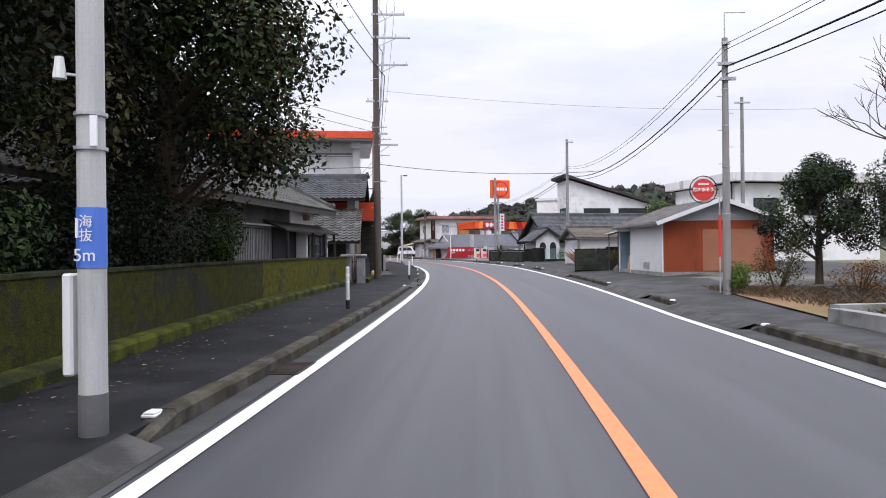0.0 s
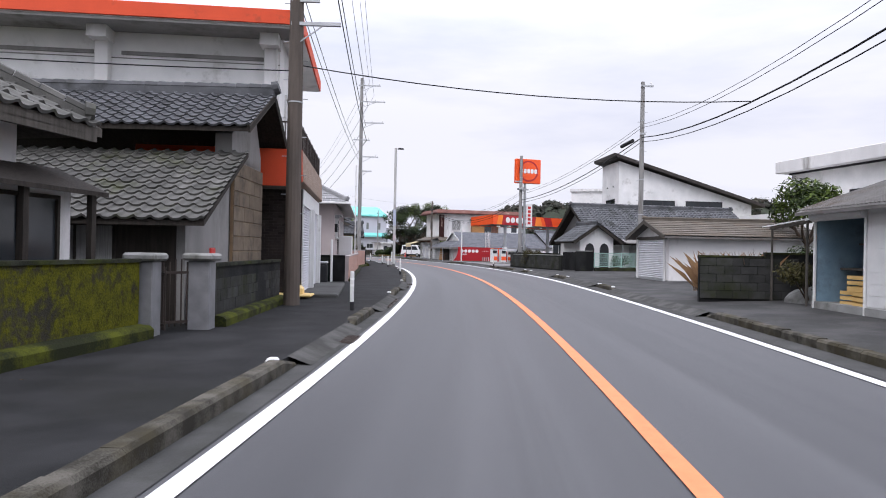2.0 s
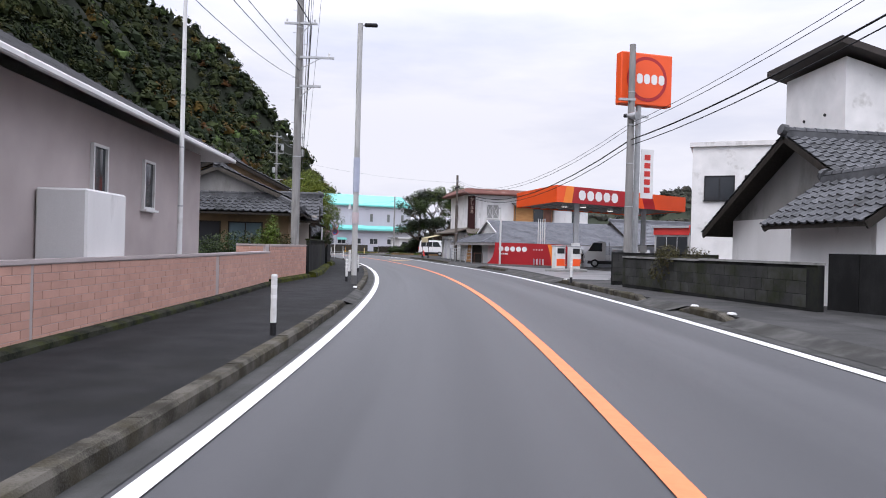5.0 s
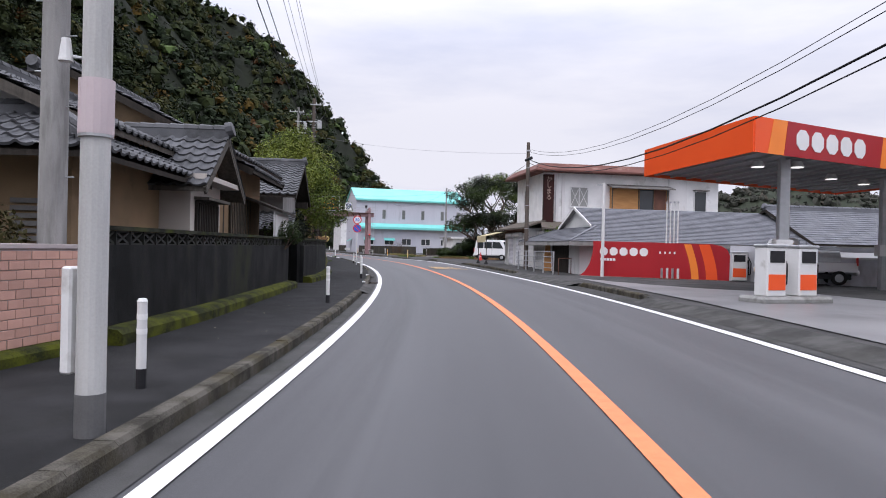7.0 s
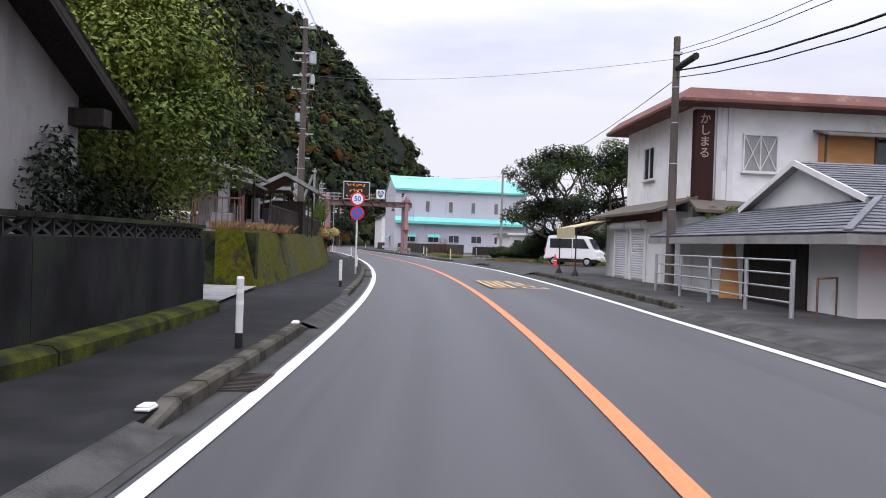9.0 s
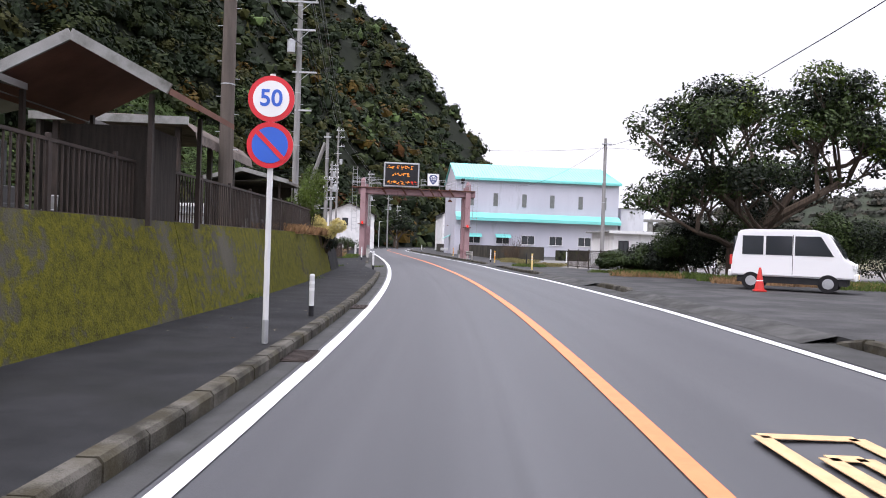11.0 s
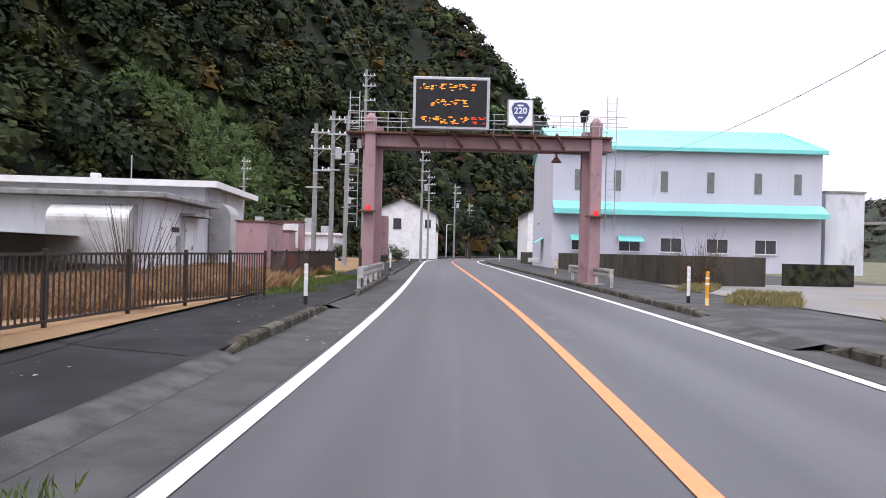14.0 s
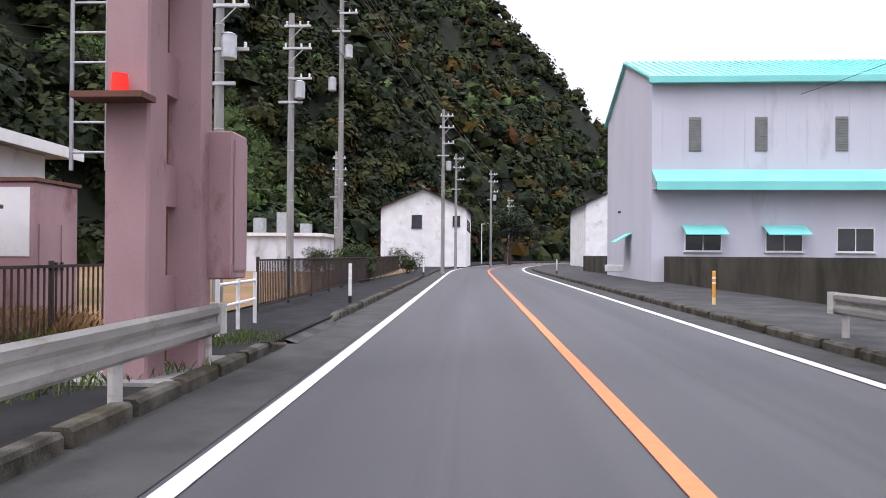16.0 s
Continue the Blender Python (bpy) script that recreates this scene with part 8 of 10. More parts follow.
LF = (CB_ - CA).length
panel("fascia", CA, CB_, 0, LF, Z0, Z1, 0, STATION_ORANGE, can)
panel("fascia_stripe", CA, CB_, .5, 1.25, Z0, Z1, .031, STATION_AMBER, can, .22, .006)
panel("fascia_panel", CA, CB_, 1.15, 5.6, Z0, Z1, .038, STATION_RED, can, .15, .006)
panel("fascia_stripe", CA, CB_, 5.6, 6.7, Z0, Z1, .031, STATION_AMBER, can, -.35, .006)
panel("fascia_stripe", CA, CB_, 7.2, 8.2, Z0, Z1, .031, STATION_RED, can, -.35, .006)
panel("fascia", CD, CA, 0, (CA - CD).length, Z0, Z1, 0, STATION_ORANGE, can)
panel("fascia", CB_, CC_, 0, (CA - CD).length, Z0, Z1, 0, STATION_ORANGE, can)
panel("fascia", CC_, CD, 0, LF, Z0, Z1, 0, STATION_ORANGE, can)
dF = (CB_ - CA).normalized()
nF = Vector((dF.y, -dF.x, 0))
mF = Matrix((dF, Vector((0, 0, 1)), nF)).transposed().to_4x4()
def mark(parent, m, w, h, t, material, name="emblem"):
    """A row of five plain rounded white blocks in place of an emblem."""
    bm = bmesh.new()
    for i in range(5):
        u = i * w / 5
        cw = w / 5 * .8
        c = min(cw, h) * .28
        ring = [(u + c, 0), (u + cw - c, 0), (u + cw, c), (u + cw, h - c), (u + cw - c, h), (u + c, h), (u, h - c), (u, c)]
        v = [[bm.verts.new((x, y, z)) for x, y in ring] for z in (0, t)]
        bm.faces.new(v[1])
        for k in range(8):
            bm.faces.new((v[0][k], v[0][(k + 1) % 8], v[1][(k + 1) % 8], v[1][k]))
    bmesh.ops.recalc_face_normals(bm, faces=bm.faces[:])
    ob = part(name, bm, material, parent, "row of plain white blocks")
    ob.matrix_basis = m
    return ob


mark(can, Matrix.Translation(tuple(dF * 1.65 + nF * .05 + Vector((0, 0, Z0 + .2)))) @ mF, 3.3, .54, .012, SIGN_WHITE)
for i in range(14):
    u = (i + .5) / 14
    p, q = CA.lerp(CB_, u), CD.lerp(CC_, u)
    part("soffit_rib", beam(lo(p.lerp(q, .02), Z0 + .06), lo(p.lerp(q, .98), Z0 + .06), .05, .06), STEEL, can)
cols = [CA.lerp(CB_, .18).lerp(CD.lerp(CC_, .18), .12), CA.lerp(CB_, .78).lerp(CD.lerp(CC_, .78), .3)]
for cpos in cols:
    c_ = cpos - CA
    col_ = part("column", box(c_.x - .14, c_.x + .14, c_.y - .14, c_.y + .14, 0, Z0 + .1, bevel=.02), STEEL, can)
    part("column_guard", box(c_.x - .22, c_.x + .22, c_.y - .22, c_.y + .22, 1.3, 1.7), PAINT_WHITE, col_)
for u, v in ((.12, .2), (.22, .1), (.5, .3), (.7, .35)):
    p = CA.lerp(CB_, u).lerp(CD.lerp(CC_, u), v) - CA
    dl = part("downlight", rod((p.x, p.y, Z0 - .14), (p.x, p.y, Z0 + .02), .2, .12, 14), PAINT_WHITE, can)
    part("lamp_glass", rod((p.x, p.y, Z0 - .155), (p.x, p.y, Z0 - .142), .17, .17, 14), glow("downlight_glass", (1.0, .97, .9), 1.2), dl)
isl = thing("pump_island", "grey concrete fuel pump island", "island", (5.3, 94.35, .24), 30)
part("kerb_block", box(-1.1, 1.1, -.42, .42, 0, .2, bevel=.06), CONCRETE, isl)


def pump(x, y, z, turn, label="white and red fuel dispenser with hoses"):
    th = thing("fuel_pump", label, "fuel pump", (x, y, z), turn, "fuel pumps")
    part("body", box(-.35, .35, -.24, .24, 0, 1.38, bevel=.03), PAINT_WHITE, th)
    part("display", box(-.26, .26, -.252, -.241, .95, 1.28), PAINT_BLACK, th)
    part("orange_panel", box(-.3, .3, -.252, -.241, .18, .62), STATION_ORANGE, th)
    bm = bmesh.new()
    pts = [Vector((.38, -.05, 1.2)), Vector((.52, -.08, .9)), Vector((.5, -.1, .35)), Vector((.42, -.1, .3)), Vector((.4, -.1, .85))]
    for a, b in zip(pts, pts[1:]):
        rod(a, b, .022, .022, 7, bm)
    part("hose", bm, RUBBER, th)
    part("nozzle", box(.35, .43, -.14, -.05, .85, 1.05, bevel=.015), PAINT_BLACK, th)
    part("top", box(-.38, .38, -.27, .27, 1.381, 1.46, bevel=.02), STEEL, th)
    th.scale = (.85, .85, .84)
    return th


pump(4.85, 94.05, .44, 30)
pump(5.7, 94.55, .44, 30)
pump(7.3, 107.2, .3, -12, "small white and orange kerosene dispenser")
ew = thing("station_wall", "curved deep red painted station wall", "wall", (1.7, 108.7, .15), -14, kind="")
bm = bmesh.new()
out = [(-.95, .12), (5.4, .12), (5.42, 1.2), (5.3, 1.45), (5.05, 1.6), (4.7, 1.66), (-.35, 1.72), (-.38, 1.2), (-.5, .7), (-.7, .35)]
prism(out, 0, .18, bm)
part("wall_panel", bm, STATION_RED, ew)
for u, m_, w in ((3.75, STATION_AMBER, .3), (4.35, STATION_ORANGE, .45)):
    bm = bmesh.new()
    k = 10
    for i in range(k):
        z0, z1 = .14 + i * 1.5 / k, .14 + (i + 1) * 1.5 / k
        c0, c1 = .45 * math.cos(z0 / 1.7 * 1.35), .45 * math.cos(z1 / 1.7 * 1.35)
        v = [bm.verts.new(q) for q in ((u + c0 - .3, -.006, z0), (u + w + c0 - .3, -.006, z0), (u + w + c1 - .3, -.006, z1), (u + c1 - .3, -.006, z1))]
        bm.faces.new(v)
    part("stripe", bm, m_, ew)
mark(ew, Matrix.Translation((-.05, -.006, 1.08)) @ FACE, 2.2, .36, .004, SIGN_WHITE)
for i in range(5):
    part("lettering_bar", box(-.02 + i * .14, .09 + i * .14, -.012, -.001, .84, .95), SIGN_WHITE, ew)
for i in range(4):
    part("wall_mark", box(2.55 + i * .2, 2.62 + i * .2, -.012, -.001, 1.2, 1.3), SIGN_WHITE, ew)
part("grey_base", box(-.9, 5.4, -.04, .2, -.1, .13), CONCRETE, ew)
part("return_panel", box(5.41, 14.5, .02, .18, -.05, 1.62), PALE_BLOCK, ew, "pale grey concrete boundary wall")
vp = thing("vent_pipes", "row of slim white tank vent pipes", "pipes", (5.0, 108.4, .2), -14)
for i in range(4):
    part("pipe", rod((-.5 + i * .16, 0, 0), (-.5 + i * .16, 0, 3.4), .028, .028, 8), PAINT_WHITE, vp)
    part("pipe_cap", rod((-.5 + i * .16, 0, 3.4), (-.5 + i * .16, 0, 3.48), .05, .04, 8), STEEL, vp)
flp = plain_pole(1.75, 108.3, 4.3, .075, PAINT_WHITE, "tall white painted steel flagpole post", "steel_pole", .2)
part("bracket", box(-.3, 0, -.02, .02, 4.18, 4.24), STEEL, flp)
vl = thing("filler_pipes", "cluster of short red and white filler pipes", "pipes", (4.2, 107.4, .24), -14)
for i in range(4):
    part("pipe", rod((i * .22, 0, 0), (i * .22, 0, .5), .05, .05, 8), PAINT_WHITE if i % 2 else STEEL, vl)
    part("pipe_base", box(i * .22 - .1, i * .22 + .1, -.1, .1, 0, .07), RUST, vl)
off = thing("station_office", "white two-storey station office building", "building", (12.6, 97.8, .3), -18)
part("wall", box(0, 7, 0, 7, 0, 7.2), WHITE_WALL, off)
part("roof", box(-.15, 7.15, -.15, 7.15, 7.2, 7.45), PLASTER_W, off)
for u in (.7, 2.8):
    window(off, u, 4.2, 1.5, 1.3, 0, PAINT_BLACK, GLASS, 2)
window(off, 1.5, 4.2, 1.5, 1.3, 0, PAINT_BLACK, GLASS, 2, axis="x")
kf = part("shop_front", box(-.05, -.001, .4, 6.5, .3, 2.3), GLASS, off, "glazed shop front")
for i in range(7):
    part("mullion", box(-.1, -.051, .4 + i * 1.0, .46 + i * 1.0, .3, 2.3), STEEL, kf)
part("red_header", box(-.12, -.06, .2, 6.7, 2.35, 2.75), PAINT_RED, off)
kio = thing("station_kiosk", "low glazed station kiosk with red header", "kiosk", (11.0, 100.0, .3), -28)
part("wall", box(.06, 2.1, .06, 1.5, 0, 2.6), PLASTER_W, kio)
part("window_front", box(.15, 2.0, .035, .059, .7, 2.1), GLASS, kio)
for i in range(4):
    part("mullion", box(.13 + i * .62, .17 + i * .62, .015, .034, .1, 2.15), STEEL, kio)
part("header", box(0, 2.15, -.03, .05, 2.2, 2.62), PAINT_RED, kio, "red header panel")
part("roof", box(-.1, 2.25, -.15, 1.6, 2.62, 2.74), STEEL, kio)
hut = thing("oil_shed", "small grey steel shed beside the wall", "shed", (10.2, 105.4, .28), -12)
part("body", box(0, 1.6, 0, .9, 0, 1.05), PALE_BLOCK, hut)
part("lid", slab([(-.1, -.15, 1.1), (1.7, -.15, 1.1), (1.7, 1.0, 1.3), (-.1, 1.0, 1.3)], .06), PAINT_WHITE, hut)
rw_ = run_wall("wall_dark_right", "dark block wall beside the station entrance", [(5.55, 80.9), (9.2, 81.6)], 1.05, .16, DARK_WALL, None)
courses(rw_, (5.55, 80.82), (9.2, 81.52), .42, 1.32, .4, .2, .012, BLOCK, "block", 50, .01, 1)
es = thing("station_sign", "tall pole sign with orange square panel", "sign", (6.95, 83.3, .3), 20)
part("pole", rod((-.25, 0, 0), (-.25, 0, 6.7), .11, .1, 12), STEEL, es)
sp = part("sign_box", box(-1.1, 1.0, -.2, .2, 6.5, 8.4, bevel=.03), STATION_ORANGE, es)
part("sign_disc", rod((-.05, -.215, 7.45), (-.05, -.202, 7.45), .82, .82, 32), STATION_RED, sp)
part("sign_ring", rod((-.05, -.222, 7.45), (-.05, -.216, 7.45), .7, .7, 32), STATION_ORANGE, sp)
mark(sp, Matrix.Translation((-.78, -.224, 7.27)) @ FACE, 1.5, .36, .004, SIGN_WHITE)
vb = part("banner_board", box(-.15, .35, -.14, -.1, 3.1, 4.9), SIGN_WHITE, es, "narrow white vertical board")
for i in range(5):
    part("lettering_bar", box(-.02, .22, -.146, -.141, 3.3 + i * .3, 3.5 + i * .3), PAINT_RED, vb)


# ---- slate-roofed house and restaurant block ----
slh = thing("slate_house", "low white house with blue-grey slate roof", "house", (.65, 110.6, .2), 18)
part("wall", box(.25, 13, .3, 8.6, 0, 1.65), PLASTER_W, slh)
E1, RR = 1.65, 3.3
ev = [(-.5, -.45, E1), (13.5, -.45, E1), (13.5, 9.2, E1), (-.5, 9.2, E1)]
RR, SK = 3.55, 2.47
slopes = [(ev[0], ev[1], (13.5, 1.65, SK), (1.6, 1.65, SK)), ((1.3, 1.65, SK), (13.5, 1.65, SK), (13.5, 4.4, RR), (1.3, 4.4, RR)),
          (ev[2], ev[3], (1.6, 7.1, SK), (13.5, 7.1, SK)), ((13.5, 7.1, SK), (1.3, 7.1, SK), (1.3, 4.4, RR), (13.5, 4.4, RR)),
          (ev[3], ev[0], (1.6, 1.65, SK), (1.6, 7.1, SK))]
for q in slopes:
    roof_face("roof", slh, *q, .1, PLASTER)
    flat_tiles(slh, *[(v[0], v[1], v[2] + .02) for v in q], SLATE, .2, .3)
gb = bmesh.new()
prism([(1.75, SK - .05), (7.0, SK - .05), (4.4, RR - .08)], -.06, .06, gb)
part("gable_wall", gb, PAINT_WHITE, slh, "white gable above the skirt roof").matrix_basis = Matrix.Translation((1.6, 0, 0)) @ Matrix(((0, 1, 0, 0), (1, 0, 0, 0), (0, 0, 1, 0), (0, 0, 0, 1)))
for ya in (1.65, 7.1):
    part("barge_board", beam((1.32, ya, SK - .02), (1.32, 4.4, RR - .02), .05, .14), PLASTER_W, slh)
for ya, yb in ((-.45, 1.65), (9.2, 7.1)):
    part("hip_ridge", beam((-.5, ya, E1 + .05), (1.6, yb, SK + .05), .14, .06), SLATE, slh)
part("eave_board", box(-.55, 13.5, -.5, -.45, E1 - .2, E1 - .02), PLASTER, slh)
part("eave_board", box(-.55, -.5, -.45, 9.2, E1 - .2, E1 - .02), PLASTER, slh)
part("dark_opening", box(.2, .249, 1.9, 4.6, 0, 1.7), WOOD_DARK, slh, "dark recess under the eave")
part("leaning_board", beam((.05, 5.0, 0), (.25, 5.2, 1.7), .5, .04), PLYWOOD, slh, "leaning yellowish wooden boards")
window(slh, 1.0, .7, 1.4, .9, .3, WOOD_GREY, GLASS, 2)
sl2 = gable("slate_house", "low white house wing with slate roof", (12.6, 114.6, .2), 18, 0, 9, 0, 7.5, 1.95, 3.7, .5, PLASTER_W, SLATE, 0, "x", PLASTER_W, tile=flat_tiles, end=.3)
pr = thing("pipe_railing", "thin grey steel pipe railing beside the pavement", "railing", (-.45, 110.5, .22), 107.5)
for x in (0, 1.75, 3.5, 5.25, 7.0):
    part("post", rod((x, 0, -.05), (x, 0, 1.12), .045, .045, 10), STEEL, pr)
for z in (.3, .57, .84, 1.1):
    part("rail", rod((0, 0, z), (7.0, 0, z), .02, .02, 8), STEEL, pr)
hr = thing("handrail", "thin rusty handrail on entrance ramp", "railing", (-.2, 109.8, .22), 60)
for x in (0, 1.2):
    part("post", rod((x, 0, 0), (x, 0, .8), .02, .02, 8), RUST, hr)
part("rail", rod((0, 0, .8), (1.2, 0, .8), .02, .02, 8), RUST, hr)

ks = thing("restaurant_building", "white two-storey former restaurant with rust-red roof edge", "building", (-1.25, 121.0, .25), 19)
KW, KD, KH = 12.0, 6.4, 6.1
part("wall", box(0, KW, 0, KD, 0, KH), WHITE_WALL, ks)
ROOF_RUST = mat("rust_red_roof_edge", (.17, .075, .06), (.11, .05, .042), 1.2, .7, .12, fine=40, stain=(.30, .22, .18), stain_scale=1.2, stain_amount=.15)
part("roof", box(-.75, KW + .6, -.75, KD + .6, KH, KH + .16), ROOF_RUST, ks)
part("roof_edge", slab([(-.8, -.8, KH + .12), (KW + .65, -.8, KH + .12), (KW + .4, -.35, KH + .55), (-.35, -.35, KH + .55)], .1), ROOF_RUST, ks)
part("roof_edge", slab([(-.8, KD + .65, KH + .12), (-.8, -.8, KH + .12), (-.35, -.35, KH + .55), (-.35, KD + .3, KH + .55)], .1), ROOF_RUST, ks)
part("roof_top", box(-.35, KW + .4, -.35, KD + .3, KH + .4, KH + .55), ROOF_RUST, ks)
window(ks, 1.75, 4.0, 1.15, 1.2, 0, PAINT_WHITE, CURTAIN, 2, .06)
xw = bmesh.new()
for u in (1.75, 2.325):
    beam((u, -.05, 4.0), (u + .575, -.05, 5.2), .02, .03, xw)
    beam((u, -.05, 5.2), (u + .575, -.05, 4.0), .02, .03, xw)
part("window_bracing", xw, PAINT_WHITE, ks)
window(ks, 3.4, 4.0, 1.0, 1.2, 0, PAINT_WHITE, GLASS, 2, .06, axis="x")
bpn = part("bay_window", box(4.4, 8.2, -.35, -.001, 3.6, 5.3), PLYWOOD, ks, "boarded bay window with orange plywood")
part("bay_glass", box(6.3, 7.2, -.36, -.351, 3.7, 5.2), GLASS, bpn)
part("bay_curtain", box(7.3, 8.1, -.36, -.351, 3.7, 5.2), RUST, bpn)
for u in (4.4, 6.2, 7.2, 8.15):
    part("bay_mullion", box(u, u + .06, -.39, -.352, 3.6, 5.3), WOOD_GREY, bpn)
part("bay_roof", slab([(4.2, -.9, 5.25), (8.5, -.9, 5.25), (8.5, 0, 5.5), (4.2, 0, 5.5)], .07), TIN, ks)
window(ks, 8.8, 4.6, .8, .4, 0, PAINT_WHITE, GLASS, 2)
window(ks, 10.3, 3.8, .8, 1.4, 0, PAINT_WHITE, GLASS, 1, hood=TIN)
part("chimney_breast", box(8.45, 9.7, -.12, -.001, 3.3, KH - .05), PLASTER_W, ks)
vs = part("vertical_sign", box(-.12, .55, -.32, -.05, 2.7, 5.95, bevel=.02), mat("maroon_signboard", (.04, .012, .011), (.026, .01, .009), 2, .6, .03), ks, "maroon vertical signboard with white characters")
for i, ch in enumerate("かしまる"):
    text(ch, .38, vs, Matrix.Translation((.21, -.325, 5.62 - i * .38)) @ FACE, mat("aged_letter_paint", (.40, .30, .25), (.26, .19, .16), 4, .6, 0), .004, "lettering", bold=.004)
for u in (.75, 1.15):
    part("pilaster", box(u, u + .2, -.06, -.001, 2.8, KH), PLASTER_W, ks)
# lower storefront towards the road
sf = part("storefront", box(-.9, -.001, .3, KD - .2, 0, 2.55), PAINT_WHITE, ks, "white shopfront with two roller shutters")
part("storefront_roof", slab([(-1.5, -.4, 2.55), (-1.5, KD + .3, 2.55), (0, KD + .3, 3.05), (0, -.4, 3.05)], .1), ROOF_BROWN, ks)
part("storefront_header", box(-.95, -.901, .3, KD - .2, 2.2, 2.55), RUST, ks)
shutter(ks, 1.7, 3.1, 2.05, -.92, -1, .09)
shutter(ks, 3.6, 5.0, 2.05, -.92, -1, .09)
for u in (1.7, 3.6):
    part("shutter_box", rod((-1.02, u - .1, 2.12), (-1.02, u + 1.5, 2.12), .16, .16, 12), PAINT_WHITE, ks)
part("side_roof", slab([(-.6, -1.6, 2.55), (3.4, -1.6, 2.4), (3.4, 0, 2.85), (-.2, 0, 3.05)], .1), ROOF_BROWN, ks)
part("block_wall", box(-.4, 1.4, -1.5, -.05, 0, 2.3), PLASTER, ks)
bush("ivy", "bright green ivy hanging over the block wall", (-.55, 119.35, 1.9), 1.4, 1.0, [LEAF_BRIGHT], BARK, 111, 1800, .06)
awn = thing("shop_awning", "faded yellow awning on steel stand", "awning", (-4.6, 126.6, .3), 19)
part("awning_cloth", slab([(-1.3, -1.4, 2.0), (.2, -1.4, 2.35), (.2, 1.4, 2.35), (-1.3, 1.4, 2.0)], .04), mat("faded_yellow_cloth", (.55, .47, .28), (.42, .36, .22), 2, .8, .1), awn)
part("awning_valance", box(-1.32, -1.29, -1.4, 1.4, 1.55, 2.0), mat("faded_cream_cloth", (.5, .43, .27), (.4, .34, .21), 2, .8, .1), awn)
for y in (-1.3, 1.3):
    part("post", rod((-1.2, y, 0), (-1.2, y, 2.0), .03, .03, 8), IRON, awn)
    part("foot", rod((-1.2, y, 0), (-1.2, y, .25), .16, .05, 8), PAINT_BLACK, awn)


# ---- white van and small truck ----
def van(name, label, x, y, turn, truck=False):
    th = thing(name, label, "van" if not truck else "truck", (x, y, land(x, y) + .01), turn)
    L, W2, H = 3.4, .72, 1.86
    side = [(0, .42), (.05, .95), (.12, 1.3), (.22, H - .04), (.5, H), (2.35, H), (2.72, 1.72), (3.12, 1.02), (3.36, .88), (3.4, .42)] if not truck else [(2.0, .45), (2.0, 1.7), (2.2, 1.78), (2.85, 1.74), (3.2, 1.1), (3.38, .9), (3.4, .45)]
    bm = prism(side, -W2, W2)
    bmesh.ops.bevel(bm, geom=bm.edges[:], offset=.045, segments=2, affect="EDGES")
    body = part("body", bm, CAR_WHITE, th)
    G = GLASS
    wins = ((.35, .95), (1.02, 1.75), (1.82, 2.5)) if not truck else ((2.25, 2.85),)
    for s in (-1, 1):
        for a, b in wins:
            bm = bmesh.new()
            yy = s * (W2 + .001)
            top = 1.66
            pts = [(a, 1.08), (b if b < 2.4 else b + .35, 1.08), (b, top), (a, top)]
            v = [bm.verts.new((px, yy + d, pz)) for d in (0, s * .008) for px, pz in pts]
            for f in ((0, 1, 2, 3), (7, 6, 5, 4), (0, 4, 5, 1), (1, 5, 6, 2), (2, 6, 7, 3), (3, 7, 4, 0)):
                bm.faces.new([v[i] for i in f])
            bmesh.ops.recalc_face_normals(bm, faces=bm.faces[:])
            part("side_window", bm, G, body)
        part("door_seam", box(1.76, 1.775, s * W2 - .004, s * W2 + .004, .5, 1.7), PAINT_BLACK, body)
    ws_ = slab([(2.76, -.58, 1.67), (3.12, -.62, 1.06), (3.12, .62, 1.06), (2.76, .58, 1.67)], .02)
    wsp = part("windscreen", ws_, G, body)
    wsp.location = (.035, 0, .02)
    if not truck:
        part("rear_window", box(.06, .10, -.55, .55, 1.1, 1.65), G, body).location = (-.005, 0, 0)
    for s in (-1, 1):
        part("headlight", box(3.33, 3.4, s * .62 - .1, s * .62 + .1, .72, .88, bevel=.02), SIGN_WHITE, body)
        part("tail_light", box(-.02, .05, s * .66 - .05, s * .66 + .05, .75, 1.05, bevel=.015), PAINT_RED, body)
    part("bumper", box(3.36, 3.46, -.7, .7, .38, .58, bevel=.03), CAR_WHITE, body)
    part("bumper", box(-.06, .04, -.7, .7, .38, .58, bevel=.03), CAR_WHITE, body)
    part("number_plate", box(3.46, 3.47, -.16, .16, .42, .57), PAINT_YELLOW, body)
    part("number_plate", box(-.075, -.062, -.16, .16, .42, .57), PAINT_YELLOW, body)
    part("under_body", box(.2, 3.2, -.65, .65, .22, .42), PAINT_BLACK, th)
    for wx in (.62, 2.72):
        for s in (-1, 1):
            wl_ = part("wheel", rod((wx, s * (W2 - .14), .27), (wx, s * (W2 + .01), .27), .27, .27, 20), RUBBER, th)
            part("rim", rod((wx, s * (W2 + .005), .27), (wx, s * (W2 + .018), .27), .16, .15, 14), STEEL, wl_)
    if truck:
        part("cargo_bed", box(.0, 1.98, -.7, .7, .5, .58), CAR_WHITE, th)
        for q in ((0, .03, -.7, .7), (0, 1.98, -.7, -.67), (0, 1.98, .67, .7)):
            part("bed_side", box(*q, .58, .85), CAR_WHITE, th)
        tk = rod((.5, 0, .95), (1.6, 0, .95), .35, .35, 18)
        part("tank", tk, STEEL, th, "grey cylindrical fuel tank")
    return th


